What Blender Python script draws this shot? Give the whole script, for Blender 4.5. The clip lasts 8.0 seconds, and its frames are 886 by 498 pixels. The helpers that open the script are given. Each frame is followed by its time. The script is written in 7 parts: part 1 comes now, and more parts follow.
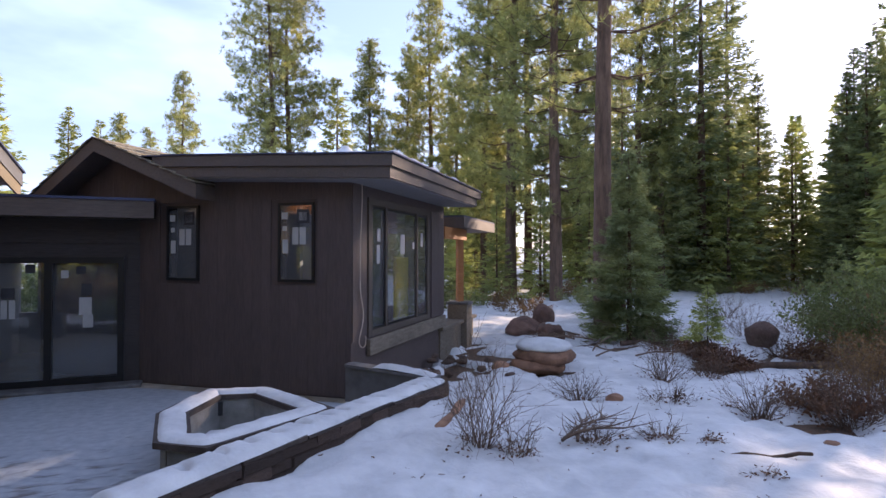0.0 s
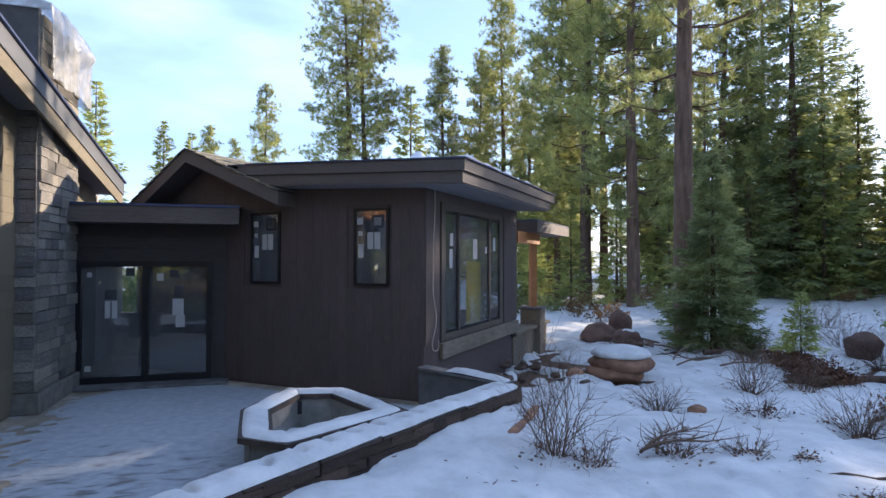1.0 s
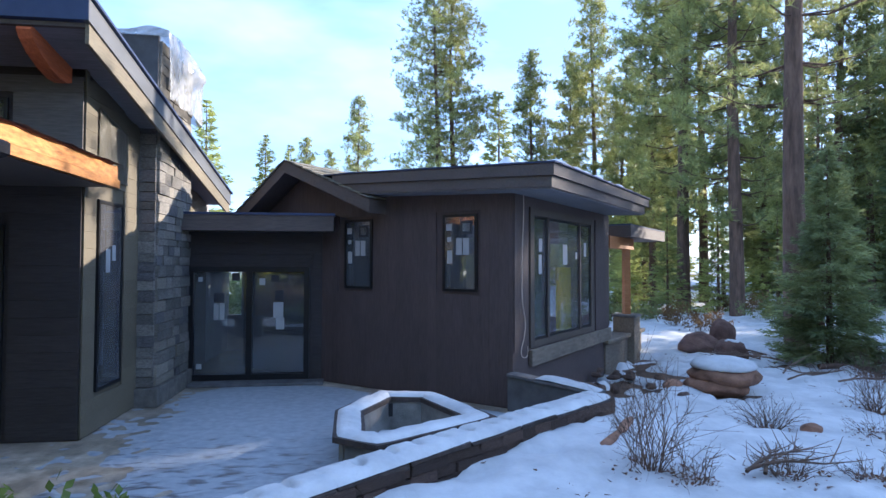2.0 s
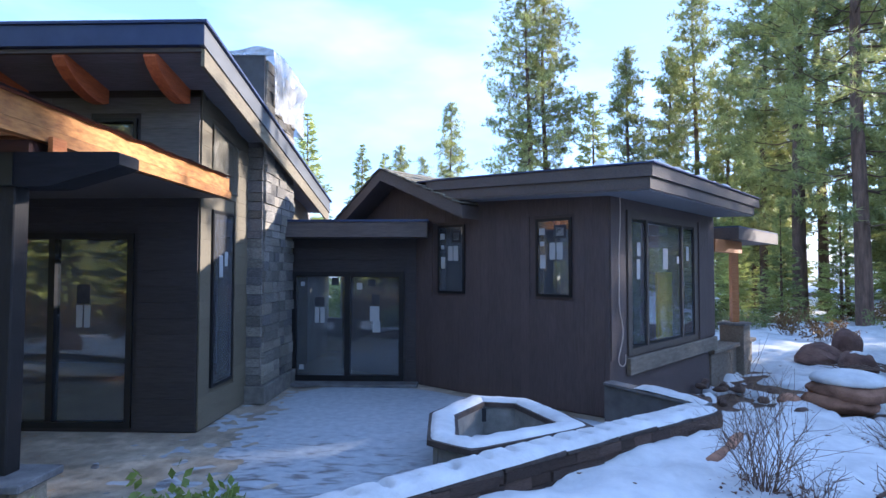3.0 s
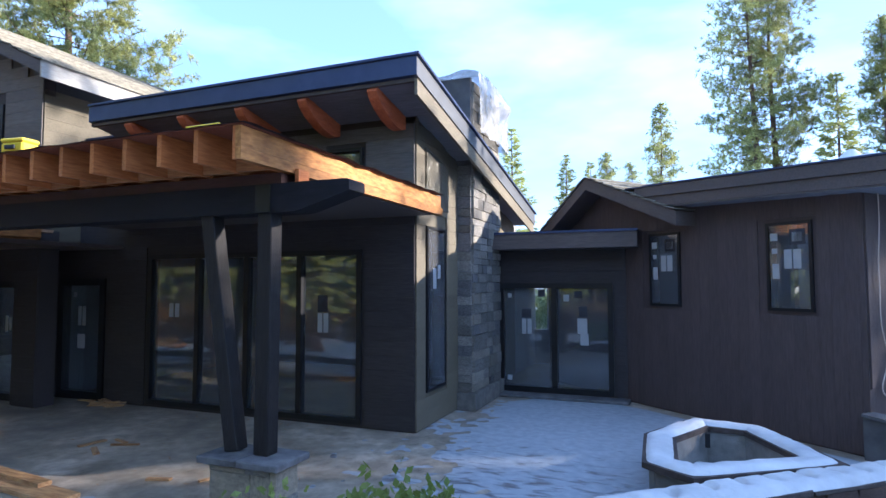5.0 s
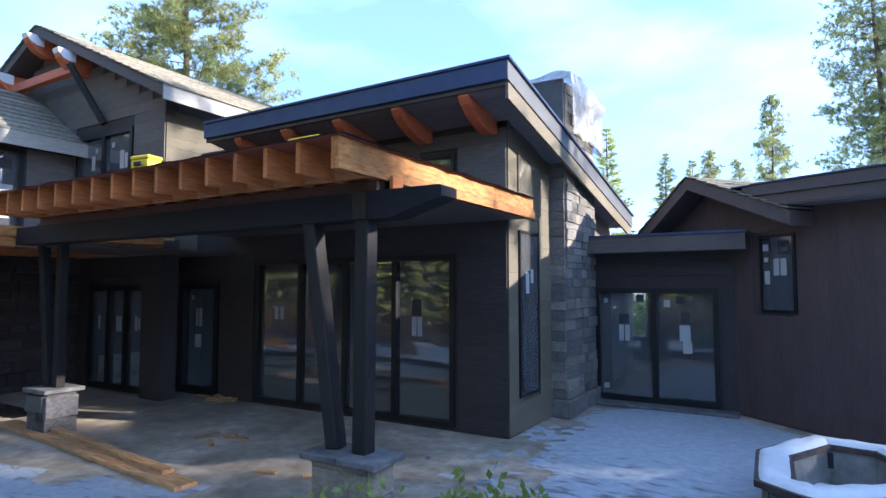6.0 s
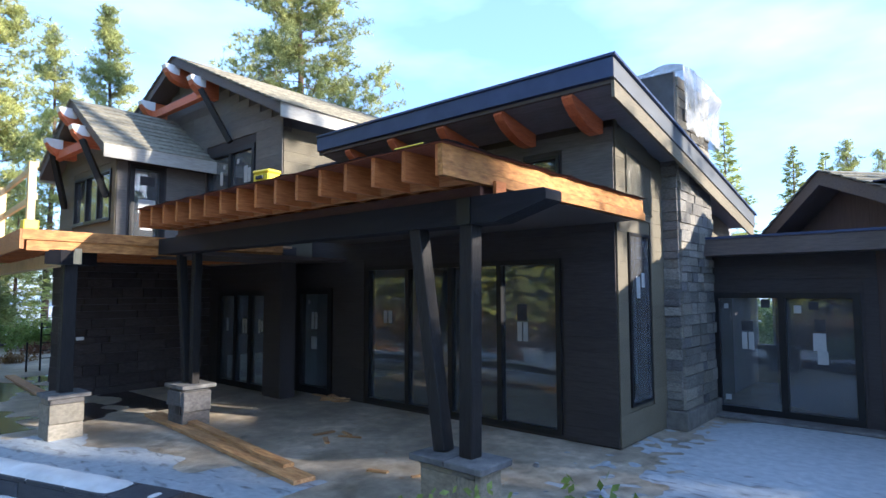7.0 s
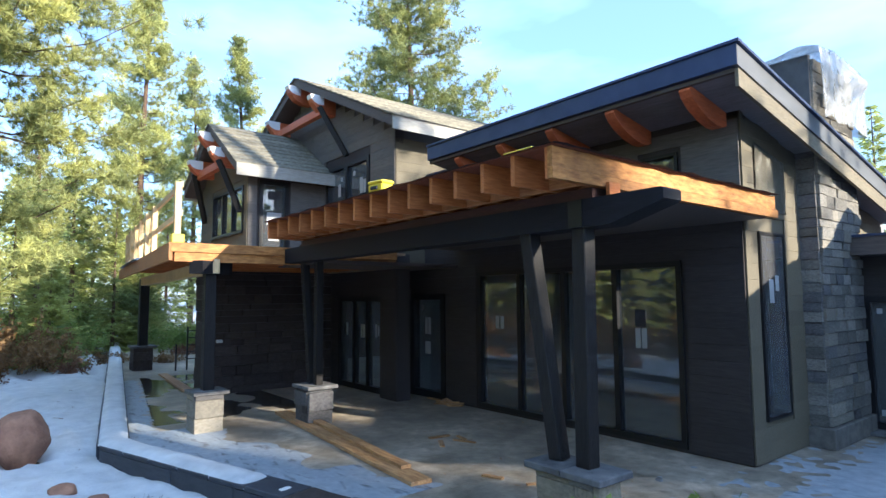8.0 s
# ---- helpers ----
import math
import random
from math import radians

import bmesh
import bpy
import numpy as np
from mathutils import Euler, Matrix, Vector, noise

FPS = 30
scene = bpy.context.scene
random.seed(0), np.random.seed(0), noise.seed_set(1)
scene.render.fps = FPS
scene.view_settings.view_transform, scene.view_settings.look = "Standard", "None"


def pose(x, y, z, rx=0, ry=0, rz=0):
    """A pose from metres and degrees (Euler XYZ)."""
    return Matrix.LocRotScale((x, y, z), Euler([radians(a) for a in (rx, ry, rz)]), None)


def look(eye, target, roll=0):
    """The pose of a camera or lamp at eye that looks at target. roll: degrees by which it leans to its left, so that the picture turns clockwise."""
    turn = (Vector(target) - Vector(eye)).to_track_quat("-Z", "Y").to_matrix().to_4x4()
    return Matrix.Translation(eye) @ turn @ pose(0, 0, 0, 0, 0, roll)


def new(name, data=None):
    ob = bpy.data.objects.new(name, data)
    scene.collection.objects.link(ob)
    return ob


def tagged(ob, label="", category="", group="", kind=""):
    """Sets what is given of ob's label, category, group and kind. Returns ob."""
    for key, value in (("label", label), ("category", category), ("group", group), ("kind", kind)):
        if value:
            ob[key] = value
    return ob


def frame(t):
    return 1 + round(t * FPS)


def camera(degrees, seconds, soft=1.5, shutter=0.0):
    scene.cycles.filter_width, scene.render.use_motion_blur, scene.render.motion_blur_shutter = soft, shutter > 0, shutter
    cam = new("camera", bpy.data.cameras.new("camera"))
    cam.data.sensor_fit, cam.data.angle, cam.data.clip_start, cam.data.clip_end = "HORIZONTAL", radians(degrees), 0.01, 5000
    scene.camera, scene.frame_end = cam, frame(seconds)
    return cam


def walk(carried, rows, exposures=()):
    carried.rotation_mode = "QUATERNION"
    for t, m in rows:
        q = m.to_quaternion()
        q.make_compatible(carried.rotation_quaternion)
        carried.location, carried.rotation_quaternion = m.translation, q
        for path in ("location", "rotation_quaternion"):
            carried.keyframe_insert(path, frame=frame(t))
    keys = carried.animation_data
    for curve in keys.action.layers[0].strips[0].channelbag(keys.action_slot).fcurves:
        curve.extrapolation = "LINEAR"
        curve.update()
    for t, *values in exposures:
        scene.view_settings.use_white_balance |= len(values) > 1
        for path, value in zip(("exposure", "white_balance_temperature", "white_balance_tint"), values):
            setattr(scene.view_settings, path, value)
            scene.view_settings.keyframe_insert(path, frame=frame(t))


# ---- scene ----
cam = camera(74.2, 8.0)
PATH = [
    (0, (3.305, -7.273, 2.027), (4.0852, -5.4317, 2.0499), 0.02),
    (0.5, (3.305, -7.273, 2.027), (3.9708, -5.3874, 2.0579), -0.05),
    (1, (3.305, -7.273, 2.027), (3.8521, -5.3497, 2.0648), 0.09),
    (1.5, (3.305, -7.273, 2.027), (3.7055, -5.3141, 2.0729), 0.14),
    (3, (3.305, -7.273, 2.027), (3.2429, -5.2754, 2.1002), 0.09),
    (3.5, (3.305, -7.273, 2.027), (3.0669, -5.2890, 2.1097), 0.05),
    (4, (3.305, -7.273, 2.027), (2.9036, -5.3159, 2.1191), 0.01),
    (4.5, (3.305, -7.273, 2.027), (2.7222, -5.3626, 2.1302), -0.12),
    (6, (3.305, -7.273, 2.027), (2.2857, -5.5571, 2.1556), -0.04),
    (6.5, (3.305, -7.273, 2.027), (2.1303, -5.6602, 2.1640), -0.08),
    (7, (3.305, -7.273, 2.027), (1.9988, -5.7656, 2.1722), -0.12),
    (7.5, (3.305, -7.273, 2.027), (1.8665, -5.8923, 2.1822), -0.26),
    (8, (3.305, -7.273, 2.027), (1.7403, -6.0384, 2.1920), -0.40),
]

EXPOSURES = [(0.0, 1.15, 5750, 32), (1.0, 1.18, 5300, 22), (2.0, 1.42, 4800, 20), (3.0, 1.58, 4680, 22), (5.0, 1.6, 4680, 21), (6.5, 1.6, 4700, 19), (8.0, 1.58, 4820, 13)]
walk(cam, [(t, look(eye, target, roll)) for t, eye, target, roll in PATH], EXPOSURES)

# ---- light ----
SUN_AZ, SUN_EL = 70.5, 19.2      # degrees clockwise from +y, degrees above the horizon
world = bpy.data.worlds.new("sky")
scene.world = world
world.use_nodes = True
wn, wl = world.node_tree.nodes, world.node_tree.links
wn.clear()
sky = wn.new("ShaderNodeTexSky")
sky.sky_type, sky.sun_disc = "NISHITA", False
sky.sun_elevation, sky.sun_rotation = radians(SUN_EL), radians(SUN_AZ)
sky.air_density, sky.dust_density, sky.ozone_density = 1.0, 0.6, 1.2
bg = wn.new("ShaderNodeBackground")
bg.inputs["Strength"].default_value = 0.102
wout = wn.new("ShaderNodeOutputWorld")
# thin high cloud, streaked
wco = wn.new("ShaderNodeTexCoord")
wmap = wn.new("ShaderNodeMapping")
wmap.inputs["Scale"].default_value = (1.6, 1.6, 4.5)
wmap.inputs["Rotation"].default_value = (0.35, 0.2, 0.5)
wnoi = wn.new("ShaderNodeTexNoise")
wnoi.inputs["Scale"].default_value, wnoi.inputs["Detail"].default_value = 1.7, 5.0
wnoi.inputs["Roughness"].default_value = 0.5
wramp = wn.new("ShaderNodeValToRGB")
wramp.color_ramp.elements[0].position, wramp.color_ramp.elements[1].position = 0.46, 0.80
wramp.color_ramp.elements[0].color = (0.26, 0.26, 0.26, 1)
wramp.color_ramp.elements[1].color = (0.85, 0.85, 0.85, 1)
wmix = wn.new("ShaderNodeMix")
wmix.data_type = "RGBA"
wmix.inputs[7].default_value = (6.2, 7.6, 8.6, 1)
wl.new(wco.outputs["Generated"], wmap.inputs["Vector"])
wl.new(wmap.outputs["Vector"], wnoi.inputs["Vector"])
wl.new(wnoi.outputs["Fac"], wramp.inputs["Fac"])
wsep = wn.new("ShaderNodeSeparateXYZ")
wl.new(wco.outputs["Generated"], wsep.inputs[0])
wrange = wn.new("ShaderNodeMapRange")
wrange.inputs["From Min"].default_value, wrange.inputs["From Max"].default_value = -0.9, 0.3
wrange.inputs["To Min"].default_value, wrange.inputs["To Max"].default_value = 0.72, 1.0
wl.new(wsep.outputs["X"], wrange.inputs["Value"])
wmul = wn.new("ShaderNodeMath")
wmul.operation = "MULTIPLY"
wl.new(wramp.outputs["Color"], wmul.inputs[0])
wl.new(wrange.outputs[0], wmul.inputs[1])
wl.new(wmul.outputs[0], wmix.inputs[0])
wl.new(sky.outputs["Color"], wmix.inputs[6])
wl.new(wmix.outputs[2], bg.inputs["Color"])
wl.new(bg.outputs["Background"], wout.inputs["Surface"])

sun_data = bpy.data.lights.new("sun", "SUN")
sun_data.energy, sun_data.angle, sun_data.color = 4.8, radians(0.55), (1.0, 0.77, 0.45)
sun = new("sun", sun_data)
_a, _e = radians(SUN_AZ), radians(SUN_EL)
sun_dir = Vector((math.sin(_a) * math.cos(_e), math.cos(_a) * math.cos(_e), math.sin(_e)))
sun.matrix_world = look(sun_dir * 60, (0, 0, 0))


# ---- materials ----
def mat(name, a, b, scale=6.0, rough=0.7, bump=0.15, stretch=(1, 1, 1), vary=0.0, metal=0.0, blotch=0.25, fine=60.0, gloss_noise=0.1, spec=0.4):
    """A surface of two tones: grain at one scale, blotches at another, relief, and a change of tone from piece to piece."""
    m = bpy.data.materials.new(name)
    m.use_nodes = True
    n, l = m.node_tree.nodes, m.node_tree.links
    p = n["Principled BSDF"]
    co = n.new("ShaderNodeTexCoord")
    info = n.new("ShaderNodeObjectInfo")
    off = n.new("ShaderNodeVectorMath")
    off.operation = "MULTIPLY_ADD"
    off.inputs[1].default_value = (37.0, 53.0, 71.0)
    l.new(info.outputs["Random"], off.inputs[0])
    l.new(co.outputs["Object"], off.inputs[2])
    mp = n.new("ShaderNodeMapping")
    mp.inputs["Scale"].default_value = stretch
    l.new(off.outputs[0], mp.inputs["Vector"])
    n1 = n.new("ShaderNodeTexNoise")
    n1.inputs["Scale"].default_value, n1.inputs["Detail"].default_value = scale, 6.0
    n1.inputs["Roughness"].default_value = 0.62
    l.new(mp.outputs["Vector"], n1.inputs["Vector"])
    ramp = n.new("ShaderNodeValToRGB")
    ramp.color_ramp.elements[0].position, ramp.color_ramp.elements[1].position = 0.3, 0.7
    ramp.color_ramp.elements[0].color, ramp.color_ramp.elements[1].color = (*a, 1), (*b, 1)
    l.new(n1.outputs["Fac"], ramp.inputs["Fac"])
    n2 = n.new("ShaderNodeTexNoise")
    n2.inputs["Scale"].default_value, n2.inputs["Detail"].default_value = 0.9, 3.0
    l.new(off.outputs[0], n2.inputs["Vector"])
    val = n.new("ShaderNodeMath")          # 1 + blotch * (noise - .5) * 2
    val.operation = "MULTIPLY_ADD"
    val.inputs[1].default_value, val.inputs[2].default_value = 2 * blotch, 1 - blotch
    l.new(n2.outputs["Fac"], val.inputs[0])
    pv = n.new("ShaderNodeMath")
    pv.operation = "MULTIPLY_ADD"
    pv.inputs[1].default_value, pv.inputs[2].default_value = 2 * vary, 1 - vary
    l.new(info.outputs["Random"], pv.inputs[0])
    mul = n.new("ShaderNodeMath")
    mul.operation = "MULTIPLY"
    l.new(val.outputs[0], mul.inputs[0])
    l.new(pv.outputs[0], mul.inputs[1])
    hsv = n.new("ShaderNodeHueSaturation")
    l.new(mul.outputs[0], hsv.inputs["Value"])
    l.new(ramp.outputs["Color"], hsv.inputs["Color"])
    l.new(hsv.outputs["Color"], p.inputs["Base Color"])
    p.inputs["Metallic"].default_value = metal
    p.inputs["Specular IOR Level"].default_value = spec
    rr = n.new("ShaderNodeMath")
    rr.operation = "MULTIPLY_ADD"
    rr.inputs[1].default_value, rr.inputs[2].default_value = 2 * gloss_noise, rough - gloss_noise
    l.new(n1.outputs["Fac"], rr.inputs[0])
    l.new(rr.outputs[0], p.inputs["Roughness"])
    if bump:
        n3 = n.new("ShaderNodeTexNoise")
        n3.inputs["Scale"].default_value, n3.inputs["Detail"].default_value = fine, 4.0
        l.new(mp.outputs["Vector"], n3.inputs["Vector"])
        add = n.new("ShaderNodeMath")
        add.operation = "ADD"
        l.new(n1.outputs["Fac"], add.inputs[0])
        l.new(n3.outputs["Fac"], add.inputs[1])
        bp = n.new("ShaderNodeBump")
        bp.inputs["Strength"].default_value, bp.inputs["Distance"].default_value = bump, 0.02
        l.new(add.outputs[0], bp.inputs["Height"])
        l.new(bp.outputs["Normal"], p.inputs["Normal"])
    return m


def leaf_mat(name, a, b, see=0.35):
    """Needles or leaves: two greens, and light that comes through them."""
    m = bpy.data.materials.new(name)
    m.use_nodes = True
    n, l = m.node_tree.nodes, m.node_tree.links
    p, out = n["Principled BSDF"], n["Material Output"]
    geo, info = n.new("ShaderNodeNewGeometry"), n.new("ShaderNodeObjectInfo")
    noi = n.new("ShaderNodeTexNoise")
    noi.inputs["Scale"].default_value, noi.inputs["Detail"].default_value = 0.8, 3.0
    l.new(geo.outputs["Position"], noi.inputs["Vector"])
    ramp = n.new("ShaderNodeValToRGB")
    ramp.color_ramp.elements[0].position, ramp.color_ramp.elements[1].position = 0.32, 0.68
    ramp.color_ramp.elements[0].color, ramp.color_ramp.elements[1].color = (*a, 1), (*b, 1)
    l.new(noi.outputs["Fac"], ramp.inputs["Fac"])
    add = n.new("ShaderNodeMath")
    add.operation = "ADD"
    l.new(info.outputs["Random"], add.inputs[0])
    l.new(geo.outputs["Random Per Island"], add.inputs[1])
    v = n.new("ShaderNodeMath")
    v.operation = "MULTIPLY_ADD"
    v.inputs[1].default_value, v.inputs[2].default_value = 0.35, 0.65
    l.new(add.outputs[0], v.inputs[0])
    hsv = n.new("ShaderNodeHueSaturation")
    l.new(v.outputs[0], hsv.inputs["Value"])
    l.new(ramp.outputs["Color"], hsv.inputs["Color"])
    l.new(hsv.outputs["Color"], p.inputs["Base Color"])
    p.inputs["Roughness"].default_value = 0.5
    p.inputs["Specular IOR Level"].default_value = 0.35
    tr = n.new("ShaderNodeBsdfTranslucent")
    l.new(hsv.outputs["Color"], tr.inputs["Color"])
    mix = n.new("ShaderNodeMixShader")
    mix.inputs[0].default_value = see
    l.new(p.outputs[0], mix.inputs[1])
    l.new(tr.outputs[0], mix.inputs[2])
    l.new(mix.outputs[0], out.inputs["Surface"])
    return m


def glass_mat(name, tint, low=0.06, dust=0.05):
    """Clear window glass: see-through, with gloss that grows towards grazing."""
    m = bpy.data.materials.new(name)
    m.use_nodes = True
    n, l = m.node_tree.nodes, m.node_tree.links
    out = n["Material Output"]
    n.remove(n["Principled BSDF"])
    tr, gl = n.new("ShaderNodeBsdfTransparent"), n.new("ShaderNodeBsdfGlossy")
    tr.inputs["Color"].default_value = (*tint, 1)
    gl.inputs["Roughness"].default_value = 0.015
    lw = n.new("ShaderNodeLayerWeight")
    lw.inputs["Blend"].default_value = 0.5
    fr = n.new("ShaderNodeMath")
    fr.operation = "POWER"
    fr.inputs[1].default_value = 3.4
    l.new(lw.outputs["Facing"], fr.inputs[0])
    sc = n.new("ShaderNodeMath")
    sc.operation = "MULTIPLY_ADD"
    sc.inputs[1].default_value, sc.inputs[2].default_value = 0.9, low
    sc.use_clamp = True
    l.new(fr.outputs[0], sc.inputs[0])
    noi = n.new("ShaderNodeTexNoise")
    noi.inputs["Scale"].default_value = 0.7
    co = n.new("ShaderNodeTexCoord")
    l.new(co.outputs["Object"], noi.inputs["Vector"])
    bp = n.new("ShaderNodeBump")
    bp.inputs["Strength"].default_value, bp.inputs["Distance"].default_value = 0.05, 0.02
    l.new(noi.outputs["Fac"], bp.inputs["Height"])
    l.new(bp.outputs["Normal"], gl.inputs["Normal"])
    mix = n.new("ShaderNodeMixShader")
    l.new(sc.outputs[0], mix.inputs[0])
    l.new(tr.outputs[0], mix.inputs[1])
    l.new(gl.outputs[0], mix.inputs[2])
    # a dusty film left from the building work
    df = n.new("ShaderNodeBsdfDiffuse")
    df.inputs["Color"].default_value = (0.50, 0.50, 0.53, 1)
    dn = n.new("ShaderNodeTexNoise")
    dn.inputs["Scale"].default_value, dn.inputs["Detail"].default_value = 1.6, 5.0
    l.new(co.outputs["Object"], dn.inputs["Vector"])
    da = n.new("ShaderNodeMath")
    da.operation = "MULTIPLY_ADD"
    da.inputs[1].default_value, da.inputs[2].default_value = 0.10, dust
    da.use_clamp = True
    l.new(dn.outputs["Fac"], da.inputs[0])
    mix2 = n.new("ShaderNodeMixShader")
    l.new(da.outputs[0], mix2.inputs[0])
    l.new(mix.outputs[0], mix2.inputs[1])
    l.new(df.outputs[0], mix2.inputs[2])
    l.new(mix2.outputs[0], out.inputs["Surface"])
    return m


def film_mat(name, colour, clear):
    """Thin crumpled plastic: part of the light goes straight through, the rest is milky and glossy."""
    m = bpy.data.materials.new(name)
    m.use_nodes = True
    n, l = m.node_tree.nodes, m.node_tree.links
    p, out = n["Principled BSDF"], n["Material Output"]
    p.inputs["Base Color"].default_value = (*colour, 1)
    p.inputs["Roughness"].default_value = 0.22
    co, noi = n.new("ShaderNodeTexCoord"), n.new("ShaderNodeTexNoise")
    noi.inputs["Scale"].default_value, noi.inputs["Detail"].default_value = 7.0, 5.0
    l.new(co.outputs["Object"], noi.inputs["Vector"])
    bp = n.new("ShaderNodeBump")
    bp.inputs["Strength"].default_value, bp.inputs["Distance"].default_value = 0.9, 0.03
    l.new(noi.outputs["Fac"], bp.inputs["Height"])
    l.new(bp.outputs["Normal"], p.inputs["Normal"])
    a = n.new("ShaderNodeMath")
    a.operation, a.use_clamp = "MULTIPLY_ADD", True
    a.inputs[1].default_value, a.inputs[2].default_value = 1.1, clear - 0.55
    l.new(noi.outputs["Fac"], a.inputs[0])
    tr, mix = n.new("ShaderNodeBsdfTransparent"), n.new("ShaderNodeMixShader")
    l.new(a.outputs[0], mix.inputs[0])
    l.new(p.outputs[0], mix.inputs[1])
    l.new(tr.outputs[0], mix.inputs[2])
    l.new(mix.outputs[0], out.inputs["Surface"])
    return m


def trodden_mat(name, snow_a, snow_b, bare_a, bare_b):
    """Thin snow that steps and scuffs have worn through to the wet slab in streaks, away from the door."""
    m = bpy.data.materials.new(name)
    m.use_nodes = True
    n, l = m.node_tree.nodes, m.node_tree.links
    p = n["Principled BSDF"]
    co = n.new("ShaderNodeTexCoord")
    mp = n.new("ShaderNodeMapping")
    mp.inputs["Rotation"].default_value = (0, 0, radians(-28))
    mp.inputs["Scale"].default_value = (0.75, 1.9, 1)
    l.new(co.outputs["Object"], mp.inputs["Vector"])
    def noi(scale, detail, dist, src):
        t = n.new("ShaderNodeTexNoise")
        t.inputs["Scale"].default_value, t.inputs["Detail"].default_value, t.inputs["Distortion"].default_value = scale, detail, dist
        l.new(src, t.inputs["Vector"])
        return t.outputs["Fac"]
    def ramp(src, p0, p1, a=(0, 0, 0), b=(1, 1, 1)):
        r = n.new("ShaderNodeValToRGB")
        r.color_ramp.elements[0].position, r.color_ramp.elements[1].position = p0, p1
        r.color_ramp.elements[0].color, r.color_ramp.elements[1].color = (*a, 1), (*b, 1)
        l.new(src, r.inputs["Fac"])
        return r.outputs["Color"]
    big = noi(4.6, 9.0, 0.5, mp.outputs["Vector"])
    fine = noi(9.0, 5.0, 0.3, co.outputs["Object"])
    sep = n.new("ShaderNodeSeparateXYZ")
    l.new(co.outputs["Object"], sep.inputs[0])
    wear = n.new("ShaderNodeMapRange")
    wear.inputs["From Min"].default_value, wear.inputs["From Max"].default_value = 0.7, -1.3
    wear.inputs["To Min"].default_value, wear.inputs["To Max"].default_value = -0.15, 0.035
    l.new(sep.outputs["Y"], wear.inputs["Value"])
    calm = n.new("ShaderNodeMapRange")
    calm.inputs["From Min"].default_value, calm.inputs["From Max"].default_value = -1.0, -2.5
    calm.inputs["To Min"].default_value, calm.inputs["To Max"].default_value = 0.0, -0.065
    l.new(sep.outputs["X"], calm.inputs["Value"])
    both = n.new("ShaderNodeMath")
    both.operation = "ADD"
    l.new(wear.outputs[0], both.inputs[0])
    l.new(calm.outputs[0], both.inputs[1])
    add = n.new("ShaderNodeMath")
    add.operation = "ADD"
    l.new(big, add.inputs[0])
    l.new(both.outputs[0], add.inputs[1])
    add2 = n.new("ShaderNodeMath")
    add2.operation = "MULTIPLY_ADD"
    add2.inputs[1].default_value = 0.20
    l.new(fine, add2.inputs[0])
    l.new(add.outputs[0], add2.inputs[2])
    mask = ramp(add2.outputs[0], 0.62, 0.80)
    sn, ba = ramp(fine, 0.3, 0.7, snow_a, snow_b), ramp(fine, 0.3, 0.7, bare_a, bare_b)
    mx = n.new("ShaderNodeMix")
    mx.data_type = "RGBA"
    l.new(mask, mx.inputs[0])
    l.new(sn, mx.inputs[6])
    l.new(ba, mx.inputs[7])
    l.new(mx.outputs[2], p.inputs["Base Color"])
    p.inputs["Roughness"].default_value = 0.55
    p.inputs["Specular IOR Level"].default_value = 0.3
    sub = n.new("ShaderNodeMath")
    sub.operation = "SUBTRACT"
    l.new(fine, sub.inputs[0])
    l.new(mask, sub.inputs[1])
    bp = n.new("ShaderNodeBump")
    bp.inputs["Strength"].default_value, bp.inputs["Distance"].default_value = 0.35, 0.02
    l.new(sub.outputs[0], bp.inputs["Height"])
    l.new(bp.outputs["Normal"], p.inputs["Normal"])
    return m


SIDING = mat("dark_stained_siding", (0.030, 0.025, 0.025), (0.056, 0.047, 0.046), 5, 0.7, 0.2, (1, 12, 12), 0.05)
# Same siding as below; the brighter light up here is put into the tone.
SIDING_UP_LIT = mat("lit_upper_siding", (0.098, 0.089, 0.080), (0.165, 0.150, 0.135), 5, 0.7, 0.2, (1, 12, 12), 0.06)
SIDING_V = mat("dark_stained_vertical_siding", (0.066, 0.048, 0.045), (0.104, 0.078, 0.071), 5, 0.65, 0.2, (12, 12, 1), 0.035)
# Tan partly its own, partly the low sun's warmth put into the colour.
SIDING_TAN = mat("sun_toned_tan_siding", (0.100, 0.085, 0.056), (0.170, 0.146, 0.098), 5, 0.7, 0.25, (12, 1, 12), 0.10)
SOFFIT = mat("grey_soffit_boards", (0.16, 0.155, 0.165), (0.26, 0.25, 0.265), 5, 0.7, 0.2, (1, 10, 10), 0.08)
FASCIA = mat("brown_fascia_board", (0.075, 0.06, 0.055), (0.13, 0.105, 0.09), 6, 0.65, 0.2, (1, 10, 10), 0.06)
# Rake tones: sunlight put into paler copies of the front fascia and metal.
FASCIA_TAN = mat("sunlit_tan_fascia_board", (0.13, 0.110, 0.072), (0.23, 0.195, 0.13), 6, 0.65, 0.2, (6, 1, 6), 0.06)
RAKE_METAL_LIT = mat("sunlit_rake_flashing", (0.085, 0.09, 0.10), (0.14, 0.145, 0.155), 3, 0.55, 0.05, (1, 0.3, 1), 0.05, spec=0.4)
TRIM = mat("brown_window_casing", (0.070, 0.055, 0.044), (0.115, 0.092, 0.074), 5, 0.7, 0.2, (10, 10, 1.5), 0.05)
SILL_BAND = mat("weathered_buff_band", (0.13, 0.105, 0.080), (0.24, 0.20, 0.15), 6, 0.8, 0.3, (1, 4, 4), 0.05, blotch=0.4)
# The shaded front's sky blue is put into this metal's navy tone.
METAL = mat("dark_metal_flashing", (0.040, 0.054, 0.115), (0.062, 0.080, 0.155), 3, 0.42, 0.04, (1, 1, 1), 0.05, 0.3)
